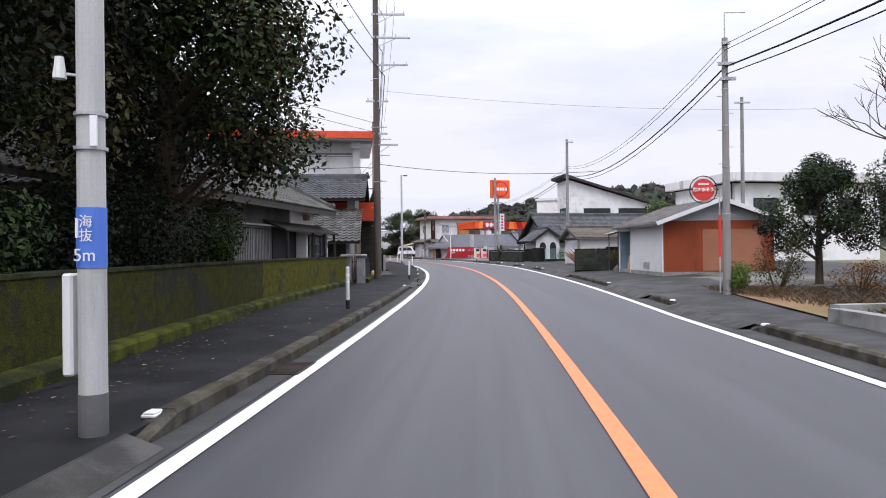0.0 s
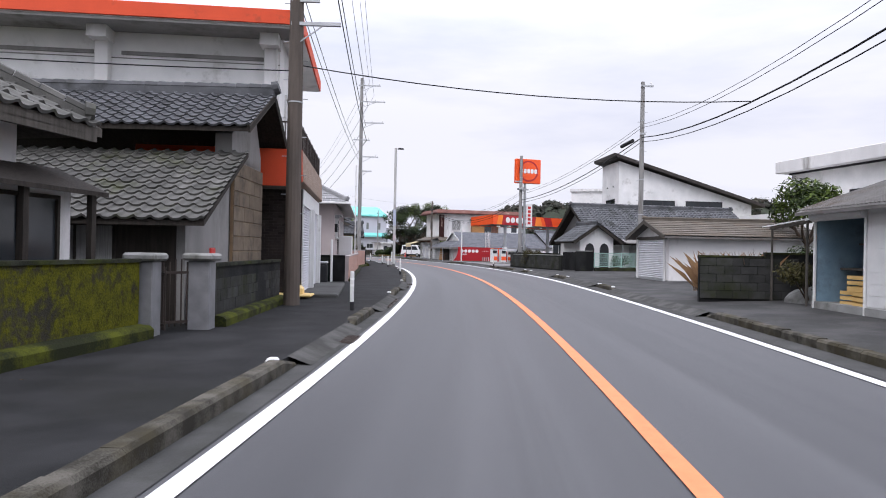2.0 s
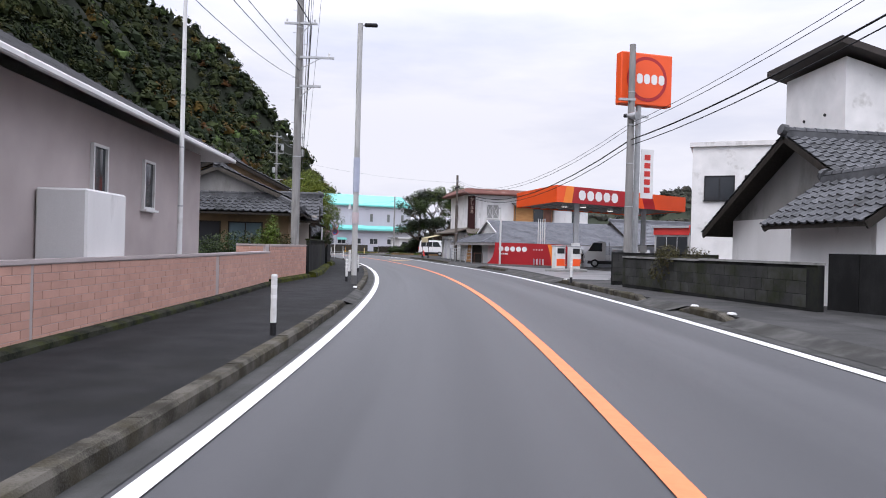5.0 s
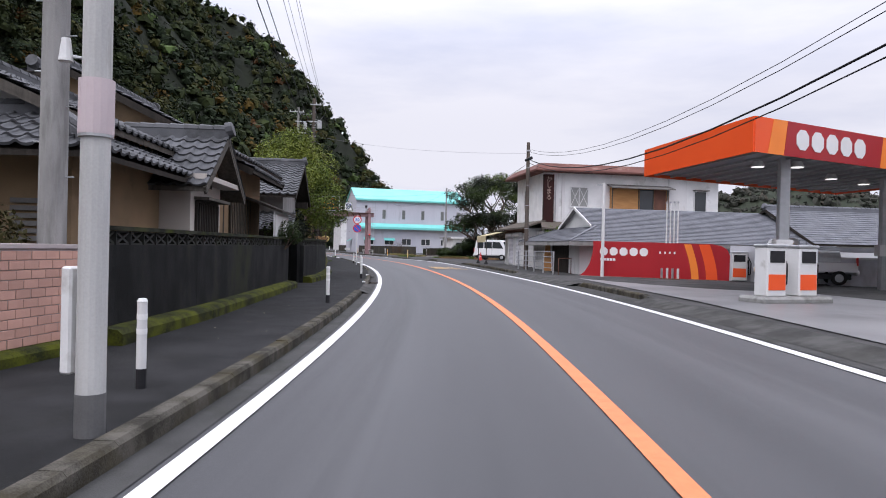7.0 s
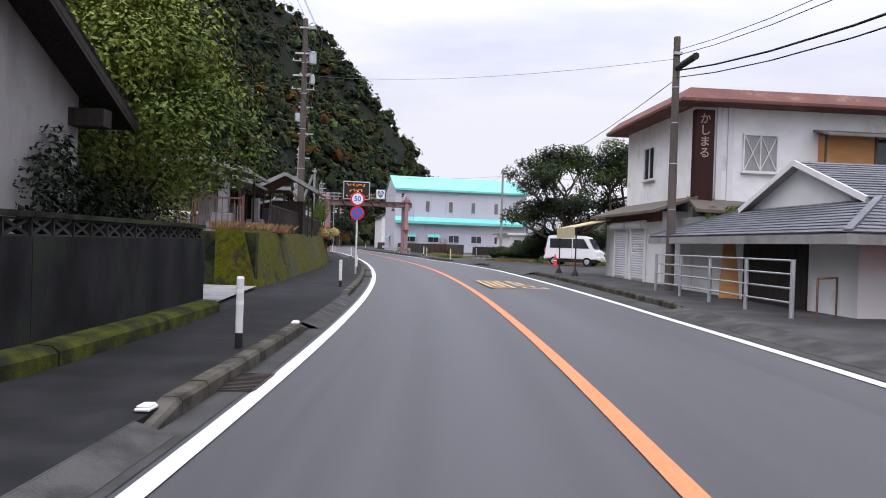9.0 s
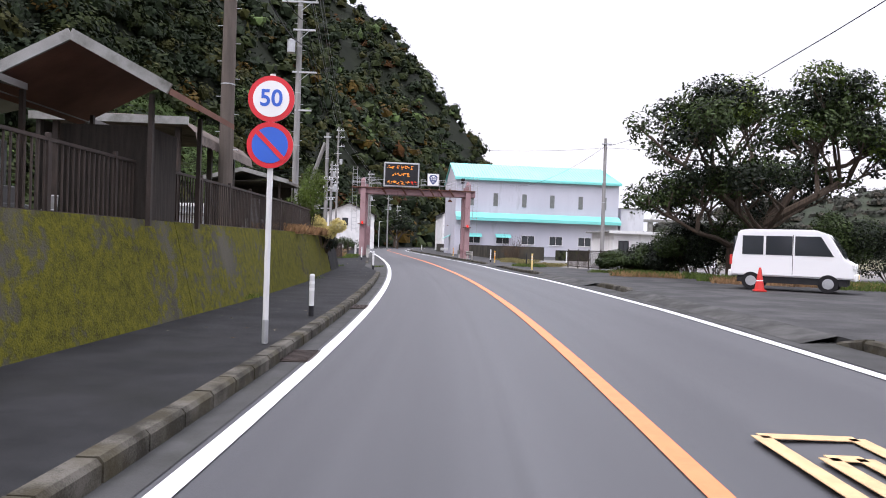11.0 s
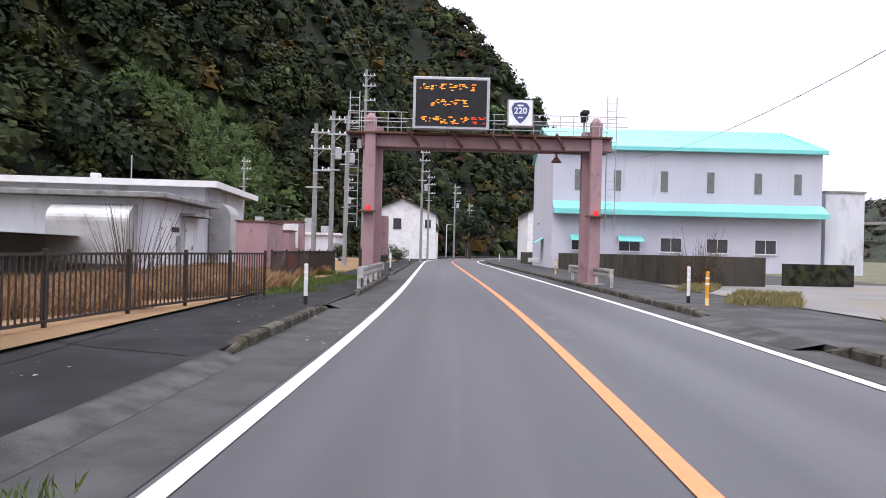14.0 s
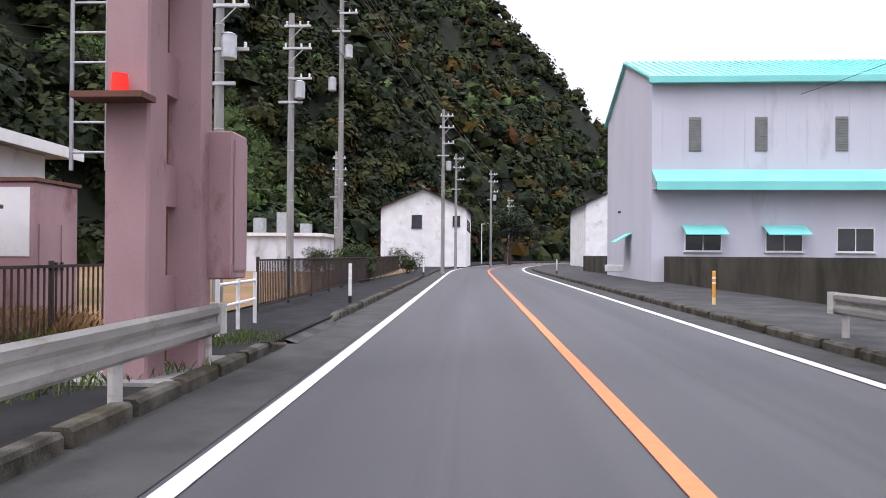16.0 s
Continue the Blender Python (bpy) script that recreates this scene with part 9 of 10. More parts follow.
van("white_van", "white kei van parked by the road", -7.9, 140.4, -14)
van("white_truck", "small white kei truck with fuel tank", 11.0, 105.4, 172, True)
for x, y, t in ((-1.5, 144, 10), (2.5, 146, 12)):
    van("white_van", "white car parked behind the trees", x, y, t)
cone = thing("traffic_cone", "faded red and white traffic cone", "cone", (-7.3, 138.6, land(-7.3, 138.6)), 0)
part("base", box(-.18, .18, -.18, .18, 0, .04), PAINT_RED, cone)
part("cone", rod((0, 0, .04), (0, 0, .7), .14, .03, 16), PAINT_RED, cone)
part("band", rod((0, 0, .3), (0, 0, .45), .098, .066, 16), SIGN_WHITE, cone)
thicket = [LEAF_DARK, LEAF_MID, LEAF_OLIVE]
tree("roadside_tree", "spreading evergreen tree with airy crown", (-6.6, 149.8, .3), 10.0, 13.0, [LEAF_MID, LEAF_DARK, LEAF_BRIGHT], BARK, 131, 24000, .13, .16, 1.0, 4, 3, .9, [.5, .3, .2])
tree("roadside_tree", "lower spreading evergreen tree with airy crown", (-7.6, 148.8, .3), 6.2, 10.0, [LEAF_MID, LEAF_DARK], BARK, 132, 13000, .12, .2, .85, 4, 3, .7, [.5, .5])
tree("roadside_tree", "spreading evergreen tree with airy crown", (3.2, 152.0, .3), 8.8, 9.5, [LEAF_MID, LEAF_DARK], BARK, 122, 11000, .13, .2, .85, 4, 3, .8, [.5, .5])
for x, y, w, h, s in ((-9.2, 151.5, 3.6, 2.8, 123), (-6.5, 149.6, 3.4, 3.1, 124), (-4.0, 147.6, 3.2, 2.9, 125), (-10.8, 153.0, 2.6, 1.8, 126), (-1.0, 150.6, 3.6, 2.8, 127), (-12.4, 151.8, 2.4, 1.1, 128)):
    bush("roadside_thicket", "dense dark green roadside thicket", (x, y, .25), w, h, thicket[:2], BARK, s, 5200, .1)
tuft_field("thicket_grass", "rough grass at the foot of the thicket", [(-12.5, -8.5, 146.8, 150.2, .28), (-9, -4.5, 144.5, 147.6, .3), (-5, -1, 142, 146, .3)], 6000, .25, GRASS_GREEN, 129)
tuft_field("thicket_dry_grass", "dry brown grass at the foot of the thicket", [(-12.5, -9.5, 146.4, 148.8, .28), (-8.5, -3, 143.0, 146.0, .3)], 3500, .22, GRASS_DRY, 130)

# ---- road signs, lamps, poles ----
sg = thing("speed_limit_sign", "fifty limit and no-parking signs on white pole", "road sign", (-14.45, 123.9, land(-14.4, 123.7)), 21)
part("pole", rod((0, 0, -.05), (0, 0, 3.5), .038, .038, 12), PAINT_WHITE, sg)
part("pole_foot", rod((0, 0, 0), (0, 0, .3), .042, .042, 12), STEEL, sg)


def disc(z, rim, inner, label):
    d = part("disc", rod((0, -.045, z), (0, -.06, z), .3, .3, 36), rim, sg, label)
    part("disc_field", rod((0, -.061, z), (0, -.064, z), .235, .235, 36), inner, d)
    part("disc_back", rod((0, -.03, z), (0, -.044, z), .3, .3, 36), STEEL, d)
    return d


d1 = disc(3.17, SIGN_RED, SIGN_WHITE, "white speed disc with red rim")
text("50", .3, d1, Matrix.Translation((0, -.066, 3.17)) @ FACE, SIGN_BLUE, .002, "speed_number", bold=.006)
d2 = disc(2.57, SIGN_RED, SIGN_BLUE, "blue no-parking disc with red rim")
bar = beam((-.19, -.067, 2.76), (.19, -.067, 2.38), .006, .06)
part("red_bar", bar, SIGN_RED, d2)


# stained white pole paint, its base dulled for the shade under the trees
POLE_WHITE = mat("grimy_shaded_pole_paint", (.50, .50, .485), (.36, .36, .35), 2.0, .6, .05, fine=60, stretch=(3, 3, .4), stain=(.24, .235, .21), stain_scale=1.5, stain_amount=.25)


def white_pole(x, y, h, turn, sign=None):
    th = thing("lamp_pole", "white steel pole with dark foot and box", "pole", (x, y, land(x, y) - .03), turn, "white steel poles")
    part("shaft", rod((0, 0, .32), (0, 0, h), .1, .09, 16), POLE_WHITE, th)
    part("foot", rod((0, 0, 0), (0, 0, .321), .103, .103, 16), mat("grey_foot_paint", (.13, .13, .13), (.09, .09, .09), 3, .7, .1), th)
    part("switch_box", box(-.2, -.12, -.06, .06, .45, 1.2, bevel=.015), PAINT_WHITE, th)
    for z in (2.1, 2.35):
        part("band", rod((0, 0, z), (0, 0, z + .025), .116, .116, 16), STEEL, th)
    part("small_lamp", rod((-.2, -.05, 2.62), (-.2, -.05, 2.78), .05, .03, 10), PAINT_WHITE, th)
    part("lamp_bracket", rod((-.2, -.05, 2.66), (0, 0, 2.64), .012, .012, 6), STEEL, th)
    return th


p0 = white_pole(-1.13, 16.0, 6.5, 0)
sgn = part("elevation_sign", rod((0, 0, 1.24), (0, 0, 1.68), .105, .105, 20), PAINT_BLUE, p0, "blue wrap sign with white characters")
text("海", .1, sgn, Matrix.Translation((.01, -.108, 1.57)) @ FACE, SIGN_WHITE, .002, "lettering")
text("抜", .1, sgn, Matrix.Translation((.01, -.108, 1.47)) @ FACE, SIGN_WHITE, .002, "lettering")
text("5m", .13, sgn, Matrix.Translation((.0, -.108, 1.33)) @ FACE, SIGN_WHITE, .002, "lettering")
part("lettering_bar", box(-.07, -.05, -.1, -.09, 1.46, 1.6), SIGN_WHITE, sgn)
part("tag_plate", box(.05, .1, -.115, -.1, 2.12, 2.34), SIGN_WHITE, p0)
p1_ = white_pole(-3.25, 80.9, 9.05, 5)
part("marker_plate", rod((0, 0, 2.12), (0, 0, 2.5), .118, .118, 16), mat("grey_pink_label", (.55, .47, .48), (.48, .41, .42), 4, .6, 0), p1_)
part("grey_band", rod((0, 0, 3.2), (0, 0, 4.4), .112, .112, 16), mat("blue_grey_band", (.42, .45, .55), (.36, .39, .48), 4, .6, 0), p1_)
part("arm", rod((0, 0, 8.98), (.45, 0, 9.02), .03, .03, 8), STEEL, p1_)
part("lamp_head", box(.15, .6, -.09, .09, 8.95, 9.06, bevel=.03), PAINT_BLACK, p1_)


def std_arms(h):
    return ((h - .5, .25, .75, (-.15, .35, .65)), (h - 1.35, .3, .8, (-.2, .4, .72)), (h - 2.5, .1, .8, (.4, .72)), (h - 3.4, .45, .45, ()), (h - 4.6, .3, .5, (.4,)))


utility_pole(-2.03, 45.1, 15.0, 3, .19, POLE_BROWN, ((14.3, .2, 1.2, (.5, 1.1)), (13.1, .2, 1.45, (.3, .85, 1.4)), (11.95, .2, 1.7, (.4, 1.0, 1.6)), (10.6, .05, 1.6, (.9, 1.5)), (8.8, .5, .6, (-.4, .5)), (7.2, .1, .55, ()), (6.65, .1, 1.05, ())), True, "tall dark brown utility pole with crossarms")
utility_pole(-6.45, 84.4, 15.2, 6, .175, POLE_CONC, ((14.6, .25, 1.5, (.5, 1.4)), (13.3, .1, 1.9, (.4, 1.1, 1.8)), (11.6, .1, 1.8, (.9, 1.7)), (10.2, .6, .7, (-.5, .6)), (8.85, .1, 1.4, (1.2,)), (7.7, .1, .9, ())), True, "thick concrete utility pole behind the salmon wall")
utility_pole(10.1, 60.9, 9.0, 5, .13, None, ((8.8, .1, .45, (.35,)), (6.6, .12, .12, ())), True, "slim grey concrete pole beside the garage")
utility_pole(8.9, 29.4, 6.9, 0, .11, None, ((6.75, .1, .1, ()), (6.2, .2, .2, ()), (5.8, .15, .25, ())), True, "slim grey concrete pole beside the red shed")
cb_ = thing("aerial_bracket", "thin angled steel bracket on pole top", "bracket", (8.9, 29.4, 7.15), 0)
part("upright", rod((0, 0, -.2), (0, 0, .55), .015, .015, 6), STEEL, cb_)
part("arm", rod((0, 0, .55), (.55, 0, .55), .015, .015, 6), STEEL, cb_)
utility_pole(16.95, 47.3, 8.9, 0, .12, None, ((8.6, .4, .4, ()),), False, "slim grey concrete pole behind the shed")
utility_pole(6.35, 82.6, 8.6, 10, .16, None, ((6.0, .1, .6, ()), (6.6, .5, .1, ())), False, "slim grey steel pole beside the station sign")
sp_ = thing("loudspeaker", "grey horn loudspeaker on the pole", "loudspeaker", (6.2, 82.5, 6.3), 140)
part("horn", rod((0, 0, 0), (-.4, 0, -.05), .06, .17, 12), STEEL, sp_)
part("driver", rod((0, 0, 0), (.12, 0, .01), .07, .07, 10), PAINT_BLACK, sp_)
utility_pole(-2.15, 117.7, 7.5, 18, .14, POLE_BROWN, ((7.0, .12, .12, ()),), False, "brown wooden pole in front of the restaurant")
utility_pole(-15.1, 165.4, 9.0, 26, .15, None, ((8.6, .3, .45, (.35,)),), False, "slim grey concrete pole in the yard")
utility_pole(-4.6, 70.6, 6.5, 0, .055, PAINT_WHITE, (), False, "slim pale steel pole beside the house")
utility_pole(-20.5, 130.9, 12.0, 20, .19, POLE_BROWN, ((11.5, .3, .6, (.2, .5)), (10.1, .5, .5, ()), (8.9, .6, .2, ())), True, "old brown utility pole on the terrace edge", ((9.5, .45),), 1.5)
utility_pole(-28.0, 146.2, 14.5, 22, .17, None, ((14.0, .9, .6, (-.8, -.3, .5)), (13.0, .3, .8, ()), (11.8, .9, .9, (-.8, .8)), (10.4, .3, .8, ()), (8.3, .3, .9, ()), (6.4, .1, .7, ())), True, "grey concrete utility pole on the terrace", ((12.2, .7), (9.2, -.35)), 1.5)
utility_pole(-29.4, 151.8, 7.6, 24, .13, POLE_CONC, ((7.35, .2, .2, ()),), False, "pale straight concrete pole at the yard corner")
st = thing("pole_stay", "slanting concrete prop pole against the pole", "pole", (-32.4, 152.0, .1), 0)
part("strut", rod((0, 0, 0), (2.85, -.2, 7.0), .13, .11, 12), POLE_CONC, st)
for x, y, h, tr in ((-43.65, 176.9, 7.9, None), (-44.7, 179.9, 9.2, ((6.4, .35),)), (-51.9, 194.3, 15.8, ((11.0, .4), (9.4, -.4))), (-48.6, 187.0, 10.5, ((7.2, .4),)), (-55.5, 211, 12, ((7.5, .4),)), (-62, 225, 11, None), (-64.5, 238, 11, ((7.5, .4),)), (-73, 262, 10, None), (-63, 208, 9, ((6, .4),)), (-76.8, 207.6, 11.4, None)):
    utility_pole(x, y, h, 27, .15, None, std_arms(h)[:4], h > 11, "grey concrete utility pole with crossarms and transformers", tr, .12)

# overhead cables
def run(pts, sag, r=.012, m=CABLE, label="black overhead cable sagging between poles"):
    cable("cable", pts, sag, r, m, None, label)


L1 = [(-3.6, 12, 13.8), (-1.9, 45.1, 14.5), (-6.3, 84.4, 14.6), (-20.3, 130.8, 13.0), (-27.8, 146.1, 15.4), (-51.7, 194.2, 15.2), (-64.5, 238, 10.8)]
for dx, dz, m, r in ((.1, 0, CABLE_GREY, .008), (.5, 0, CABLE_GREY, .008), (.85, -.8, CABLE_GREY, .008), (.35, -1.6, CABLE_GREY, .009), (.2, -3.2, CABLE, .014), (.3, -4.4, CABLE, .016)):
    run([(x + dx, y, z + dz) for x, y, z in L1], .55, r * 1.3, m, "thin grey overhead wire between utility poles")
R1 = [(9.4, -8, 6.4), (8.9, 29.4, 6.25), (10.1, 60.9, 6.8), (6.35, 82.6, 5.45), (-2.15, 117.7, 6.75)]
for dz, r in ((.0, .022), (-.2, .014), (.45, .009), (.6, .008)):
    for a, b, sg_ in zip(R1, R1[1:], (1.05, 1.05, .5, 1.6)):
        run([(a[0], a[1], a[2] + dz), (b[0], b[1], b[2] + dz)], sg_ * (1 if dz <= 0 else .9), r)
run([(-2.15, 117.7, 6.5), (-15.1, 165.4, 8.6), (-32, 205, 9.4)], .9, .012)
run([(-2.15, 117.7, 7.1), (-20.5, 130.9, 10.4)], .4, .007, CABLE_GREY)
run([(-2.03, 45.1, 5.75), (9.55, 47.5, 5.55)], .3, .014)
run([(-2.03, 45.1, 9.4), (20.0, 46.0, 8.4)], .35, .007, CABLE_GREY)
run([(-2.03, 45.1, 5.6), (-18, 40, 5.2)], .15, .014)
run([(-29.4, 151.8, 7.5), (-15.1, 165.4, 8.5), (10, 172, 9.5)], .5, .01)
for dz in (0, .45):
    run([(-2.0, 45.1, 7.3 + dz), (-6.4, 84.4, 8.3 + dz)], .45, .011)
    run([(-2.0, 45.1, 7.3 + dz), (-16.0, 18.0, 7.7 + dz)], .2, .01)
run([(-4.6, 70.6, 6.4), (-6.45, 84.4, 8.0)], .2, .008)
for d in (0, .35, .7):
    run([(-75, 150, 9 + d * 2), (-48.6, 187.0, 8.4 + d)], .8, .012)
solo("cable_sleeve", rod((9.92, 61.9, 6.8), (9.7, 63.2, 6.72), .09, .09, 10), PAINT_BLACK, "black cable joint box on the wire", "cable box")
solo("cable_sleeve", rod((-2.2, 116.6, 6.55), (-1.85, 115.2, 6.5), .09, .09, 10), PAINT_BLACK, "black cable joint box on the wire", "cable box")

# painted number on the road: outlined digits in worn orange
num = thing("road_number", "worn orange outlined fifty painted on road", "road marking", at(119.6, 1.62, .016), heading(119.6) + 180, kind="structure")
def digit(outline, dx):
    bm = bmesh.new()
    for a, b in zip(outline, outline[1:] + outline[:1]):
        beam((a[0] + dx, a[1], 0), (b[0] + dx, b[1], 0), .13, .006, bm)
    part("digit", bm, CHEQUER, num)
digit([(-.35, -2.0), (.35, -2.0), (.35, 2.0), (-.35, 2.0)], .55)
digit([(-.12, -1.5), (.12, -1.5), (.12, 1.5), (-.12, 1.5)], .55)
digit([(.35, 2.0), (-.35, 2.0), (-.35, .2), (.1, .2), (.1, -1.3), (-.35, -1.3), (-.35, -2.0), (.35, -2.0), (.35, .8), (-.05, .8), (-.05, 1.3), (.35, 1.3)], -.55)

# ---- wooded hill ----
FOOT = [(-140, -60), (-120, 20), (-105, 70), (-92, 130), (-88, 190), (-92, 260), (-86, 330), (-88, 400), (-78, 470), (-110, 540), (-700, 700), (-900, -60)]
fp = np.array(FOOT, float)


def inside_depth(x, y):
    """Signed distance into the hill's foot outline (positive inside)."""
    x, y = np.asarray(x, float), np.asarray(y, float)
    best = np.full(x.shape, 1e9)
    odd = np.zeros(x.shape, bool)
    for (x0, y0), (x1, y1) in zip(fp, np.roll(fp, -1, 0)):
        dx, dy = x1 - x0, y1 - y0
        t = np.clip(((x - x0) * dx + (y - y0) * dy) / (dx * dx + dy * dy), 0, 1)
        best = np.minimum(best, np.hypot(x - x0 - t * dx, y - y0 - t * dy))
        c = ((y0 > y) != (y1 > y))
        with np.errstate(divide="ignore", invalid="ignore"):
            xi = (x1 - x0) * (y - y0) / (y1 - y0 if y1 != y0 else 1e-9) + x0
        odd ^= c & (x < xi)
    return np.where(odd, best, -best)


def lump(x, y):
    return 10 * np.sin(x * .021 + 1.3) * np.cos(y * .017) + 6 * np.sin(x * .05 + y * .035) + 3 * np.sin(x * .11 - y * .09)


def hill_z(x, y):
    d = inside_depth(x, y)
    return np.where(d > 0, HILL_TOP * (1 - np.exp(-np.maximum(d, 0) / HILL_RUN)) + lump(x, y) * np.clip(d / 60, 0, 1) - .5, -3.0 + d * .02)


HILL_TOP, HILL_RUN = 303.0, 194.0
gx, gy = np.meshgrid(np.linspace(-620, -60, 90), np.linspace(-60, 640, 110))
gz = hill_z(gx, gy)
me = bpy.data.meshes.new("hill")
nx, ny = gx.shape[1], gx.shape[0]
idx = np.arange(nx * ny).reshape(ny, nx)
me.from_pydata(np.stack([gx.ravel(), gy.ravel(), gz.ravel()], 1).tolist(), [], np.stack([idx[:-1, :-1].ravel(), idx[:-1, 1:].ravel(), idx[1:, 1:].ravel(), idx[1:, :-1].ravel()], 1).tolist())
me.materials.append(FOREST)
tagged(new("hill", me), "steep wooded hill rising behind the houses", "hill", kind="structure")


def crown_form(detail):
    bm = bmesh.new()
    bmesh.ops.create_icosphere(bm, subdivisions=detail, radius=1.0)
    v = np.array([q.co for q in bm.verts])
    bm.verts.index_update()
    f = np.array([[q.index for q in g.verts] for g in bm.faces])
    bm.free()
    keep = (v[f][:, :, 2].mean(1) > -.55)
    return v, f[keep]


def woods(name, label, xs, ys, zs, rads, leaves, materials, weights, seed, flat=.35, size=.05, detail=2, core=.7):
    """A wood: each crown a lumpy rounded form of its own tone, with a skin of small leaf sprays."""
    rng = np.random.default_rng(seed)
    n = len(xs)
    ctr = np.stack([xs, ys, zs], 1)[:, None]
    sq = np.stack([rads, rads, rads * rng.uniform(.8, 1.25, n)], 1)[:, None]
    bv, bf = crown_form(detail)
    ph = rng.uniform(0, 6.28, (n, 1, 3))
    lum = .16 * np.sin(bv[None] * 3.1 + ph).sum(2) + .07 * np.sin(bv[None] * 7.3 + ph * 2).sum(2)
    body = ctr + bv[None] * sq * (core + lum + rng.uniform(-.11, .11, lum.shape))[..., None]
    d = rng.normal(size=(n, leaves, 3))
    d[..., 2] = np.abs(d[..., 2]) * 1.0 - .25
    d /= np.linalg.norm(d, axis=2)[..., None]
    dl = .16 * np.sin(d * 3.1 + ph).sum(2) + .07 * np.sin(d * 7.3 + ph * 2).sum(2)
    pos = ctr + d * sq * ((.9 + dl) * rng.uniform(.82, 1.12, (n, leaves)))[..., None]
    nrm = d + rng.normal(size=d.shape) * .35 + np.array([0, 0, flat])
    nrm /= np.linalg.norm(nrm, axis=2)[..., None]
    t = np.cross(nrm, rng.normal(size=d.shape))
    t /= np.linalg.norm(t, axis=2)[..., None]
    b = np.cross(nrm, t)
    s = (rads[:, None, None] * size * rng.uniform(.5, 1.6, (n, leaves, 1)))
    lv = np.stack([pos - t * s, pos - b * s * .85, pos + t * s, pos + b * s * .85], 2).reshape(-1, 3)
    k = len(bv)
    kinds = rng.choice(len(materials), n, p=weights).astype(np.int32)
    tri = (bf[None] + (np.arange(n) * k)[:, None, None]).reshape(-1, 3)
    quad = np.arange(len(lv)).reshape(-1, 4) + n * k
    me = quick_mesh(name, np.concatenate([body.reshape(-1, 3), lv]), [tri, quad])
    for m in materials:
        me.materials.append(m)
    me.polygons.foreach_set("material_index", np.concatenate([np.repeat(kinds, len(bf)), np.repeat(kinds, leaves)]))
    me.polygons.foreach_set("use_smooth", [False] * (len(tri) + len(quad)))
    return tagged(new(name, me), label, "forest", kind="stuff")


def wood_mat(name, a, b):
    m = mat(name, tuple(c * .85 for c in a), tuple(c * .7 for c in b), .5, .9, .6, fine=3.2, island=.22)
    m.node_tree.nodes["Bump"].inputs["Distance"].default_value = .35
    return m


W_DARK = wood_mat("wood_dark", (0.02313, 0.03474, 0.01485), (0.0099, 0.01656, 0.007434))
W_MID = wood_mat("wood_mid", (0.03902, 0.05151, 0.01564), (0.01725, 0.02499, 0.008585))
W_OLIVE = wood_mat("wood_olive", (0.05616, 0.0581, 0.01584), (0.02974, 0.03168, 0.009288))
W_RUST = wood_mat("wood_rust", (0.07725, 0.03465, 0.008175), (0.04485, 0.0204, 0.005715))
W_GOLD = wood_mat("wood_gold", (0.0975, 0.0612, 0.0102), (0.0612, 0.03878, 0.008175))
W_LIGHT = wood_mat("wood_light", (.095, .14, .045), (.05, .08, .025))
rng = np.random.default_rng(77)
hx, hy = rng.uniform(-300, -70, 26000), rng.uniform(0, 560, 26000)
hd = inside_depth(hx, hy)
dist = np.hypot(hx + 15, hy - 110)
keep = ((((hx + 104) / 13) ** 2 + ((hy - 226) / 14) ** 2 > 1) | (hd > 15)) & (hd > -1) & (hd < 145) & (rng.uniform(0, 1, 26000) < np.clip(1.35 - dist / 520, .25, 1))
hx, hy = hx[keep], hy[keep]
near_ = np.hypot(hx + 30, hy - 165) < 140
hx, hy = np.concatenate([hx[near_][:1750], hx[~near_][:4700]]), np.concatenate([hy[near_][:1750], hy[~near_][:4700]])
hr_ = rng.uniform(2.0, 4.2, len(hx))
WOODS = [W_DARK, W_MID, W_OLIVE, W_RUST, W_GOLD, W_LIGHT]
near_ = np.hypot(hx + 30, hy - 165) < 140
hz_ = hill_z(hx, hy) + hr_ * .7
woods("hill_forest", "dense mixed evergreen forest with autumn patches", hx[near_], hy[near_], hz_[near_], hr_[near_], 210, WOODS, [.44, .33, .14, .02, .034, .036], 78, size=.108, detail=1, core=.58)
woods("hill_forest", "dense mixed evergreen forest with autumn patches", hx[~near_], hy[~near_], hz_[~near_], hr_[~near_], 24, WOODS, [.44, .33, .14, .02, .034, .036], 81, size=.19, detail=1, core=.66)
gxx, gyy = rng.uniform(-117, -91, 520), rng.uniform(211, 241, 520)
ok = (inside_depth(gxx, gyy) > 1) & (inside_depth(gxx, gyy) < 15) & (((gxx + 104) / 12) ** 2 + ((gyy - 226) / 14) ** 2 < 1)
gxx, gyy = gxx[ok], gyy[ok]
woods("kudzu_slope", "light green vine-covered slope at the hill's foot", gxx, gyy, hill_z(gxx, gyy) + .8, np.full(len(gxx), 2.0), 130, [W_LIGHT, W_MID], [.85, .15], 79, size=.07, detail=1)

# ---- distant low hills beyond the right side ----
fa, fv = np.meshgrid(np.linspace(-6, 48, 150), np.linspace(-1, 1, 17))
crest = np.interp(fa, [-6, -3, 0, 3, 5.4, 7.7, 12, 16.7, 19.4, 26, 48], [14, 34, 54, 66, 75, 77, 88, 101, 88, 76, 70])
fz = np.cos(fv * math.pi / 2) ** 1.3 * (crest + 3.5 * np.sin(fa * 1.9) + 2 * np.sin(fa * 4.3 + 1)) - 2
fr_ = 1100 + fv * 190
X, Y = fr_ * np.sin(np.radians(fa)), 60 + fr_ * np.cos(np.radians(fa))
idx = np.arange(fa.size).reshape(fa.shape)
me = bpy.data.meshes.new("far_hills")
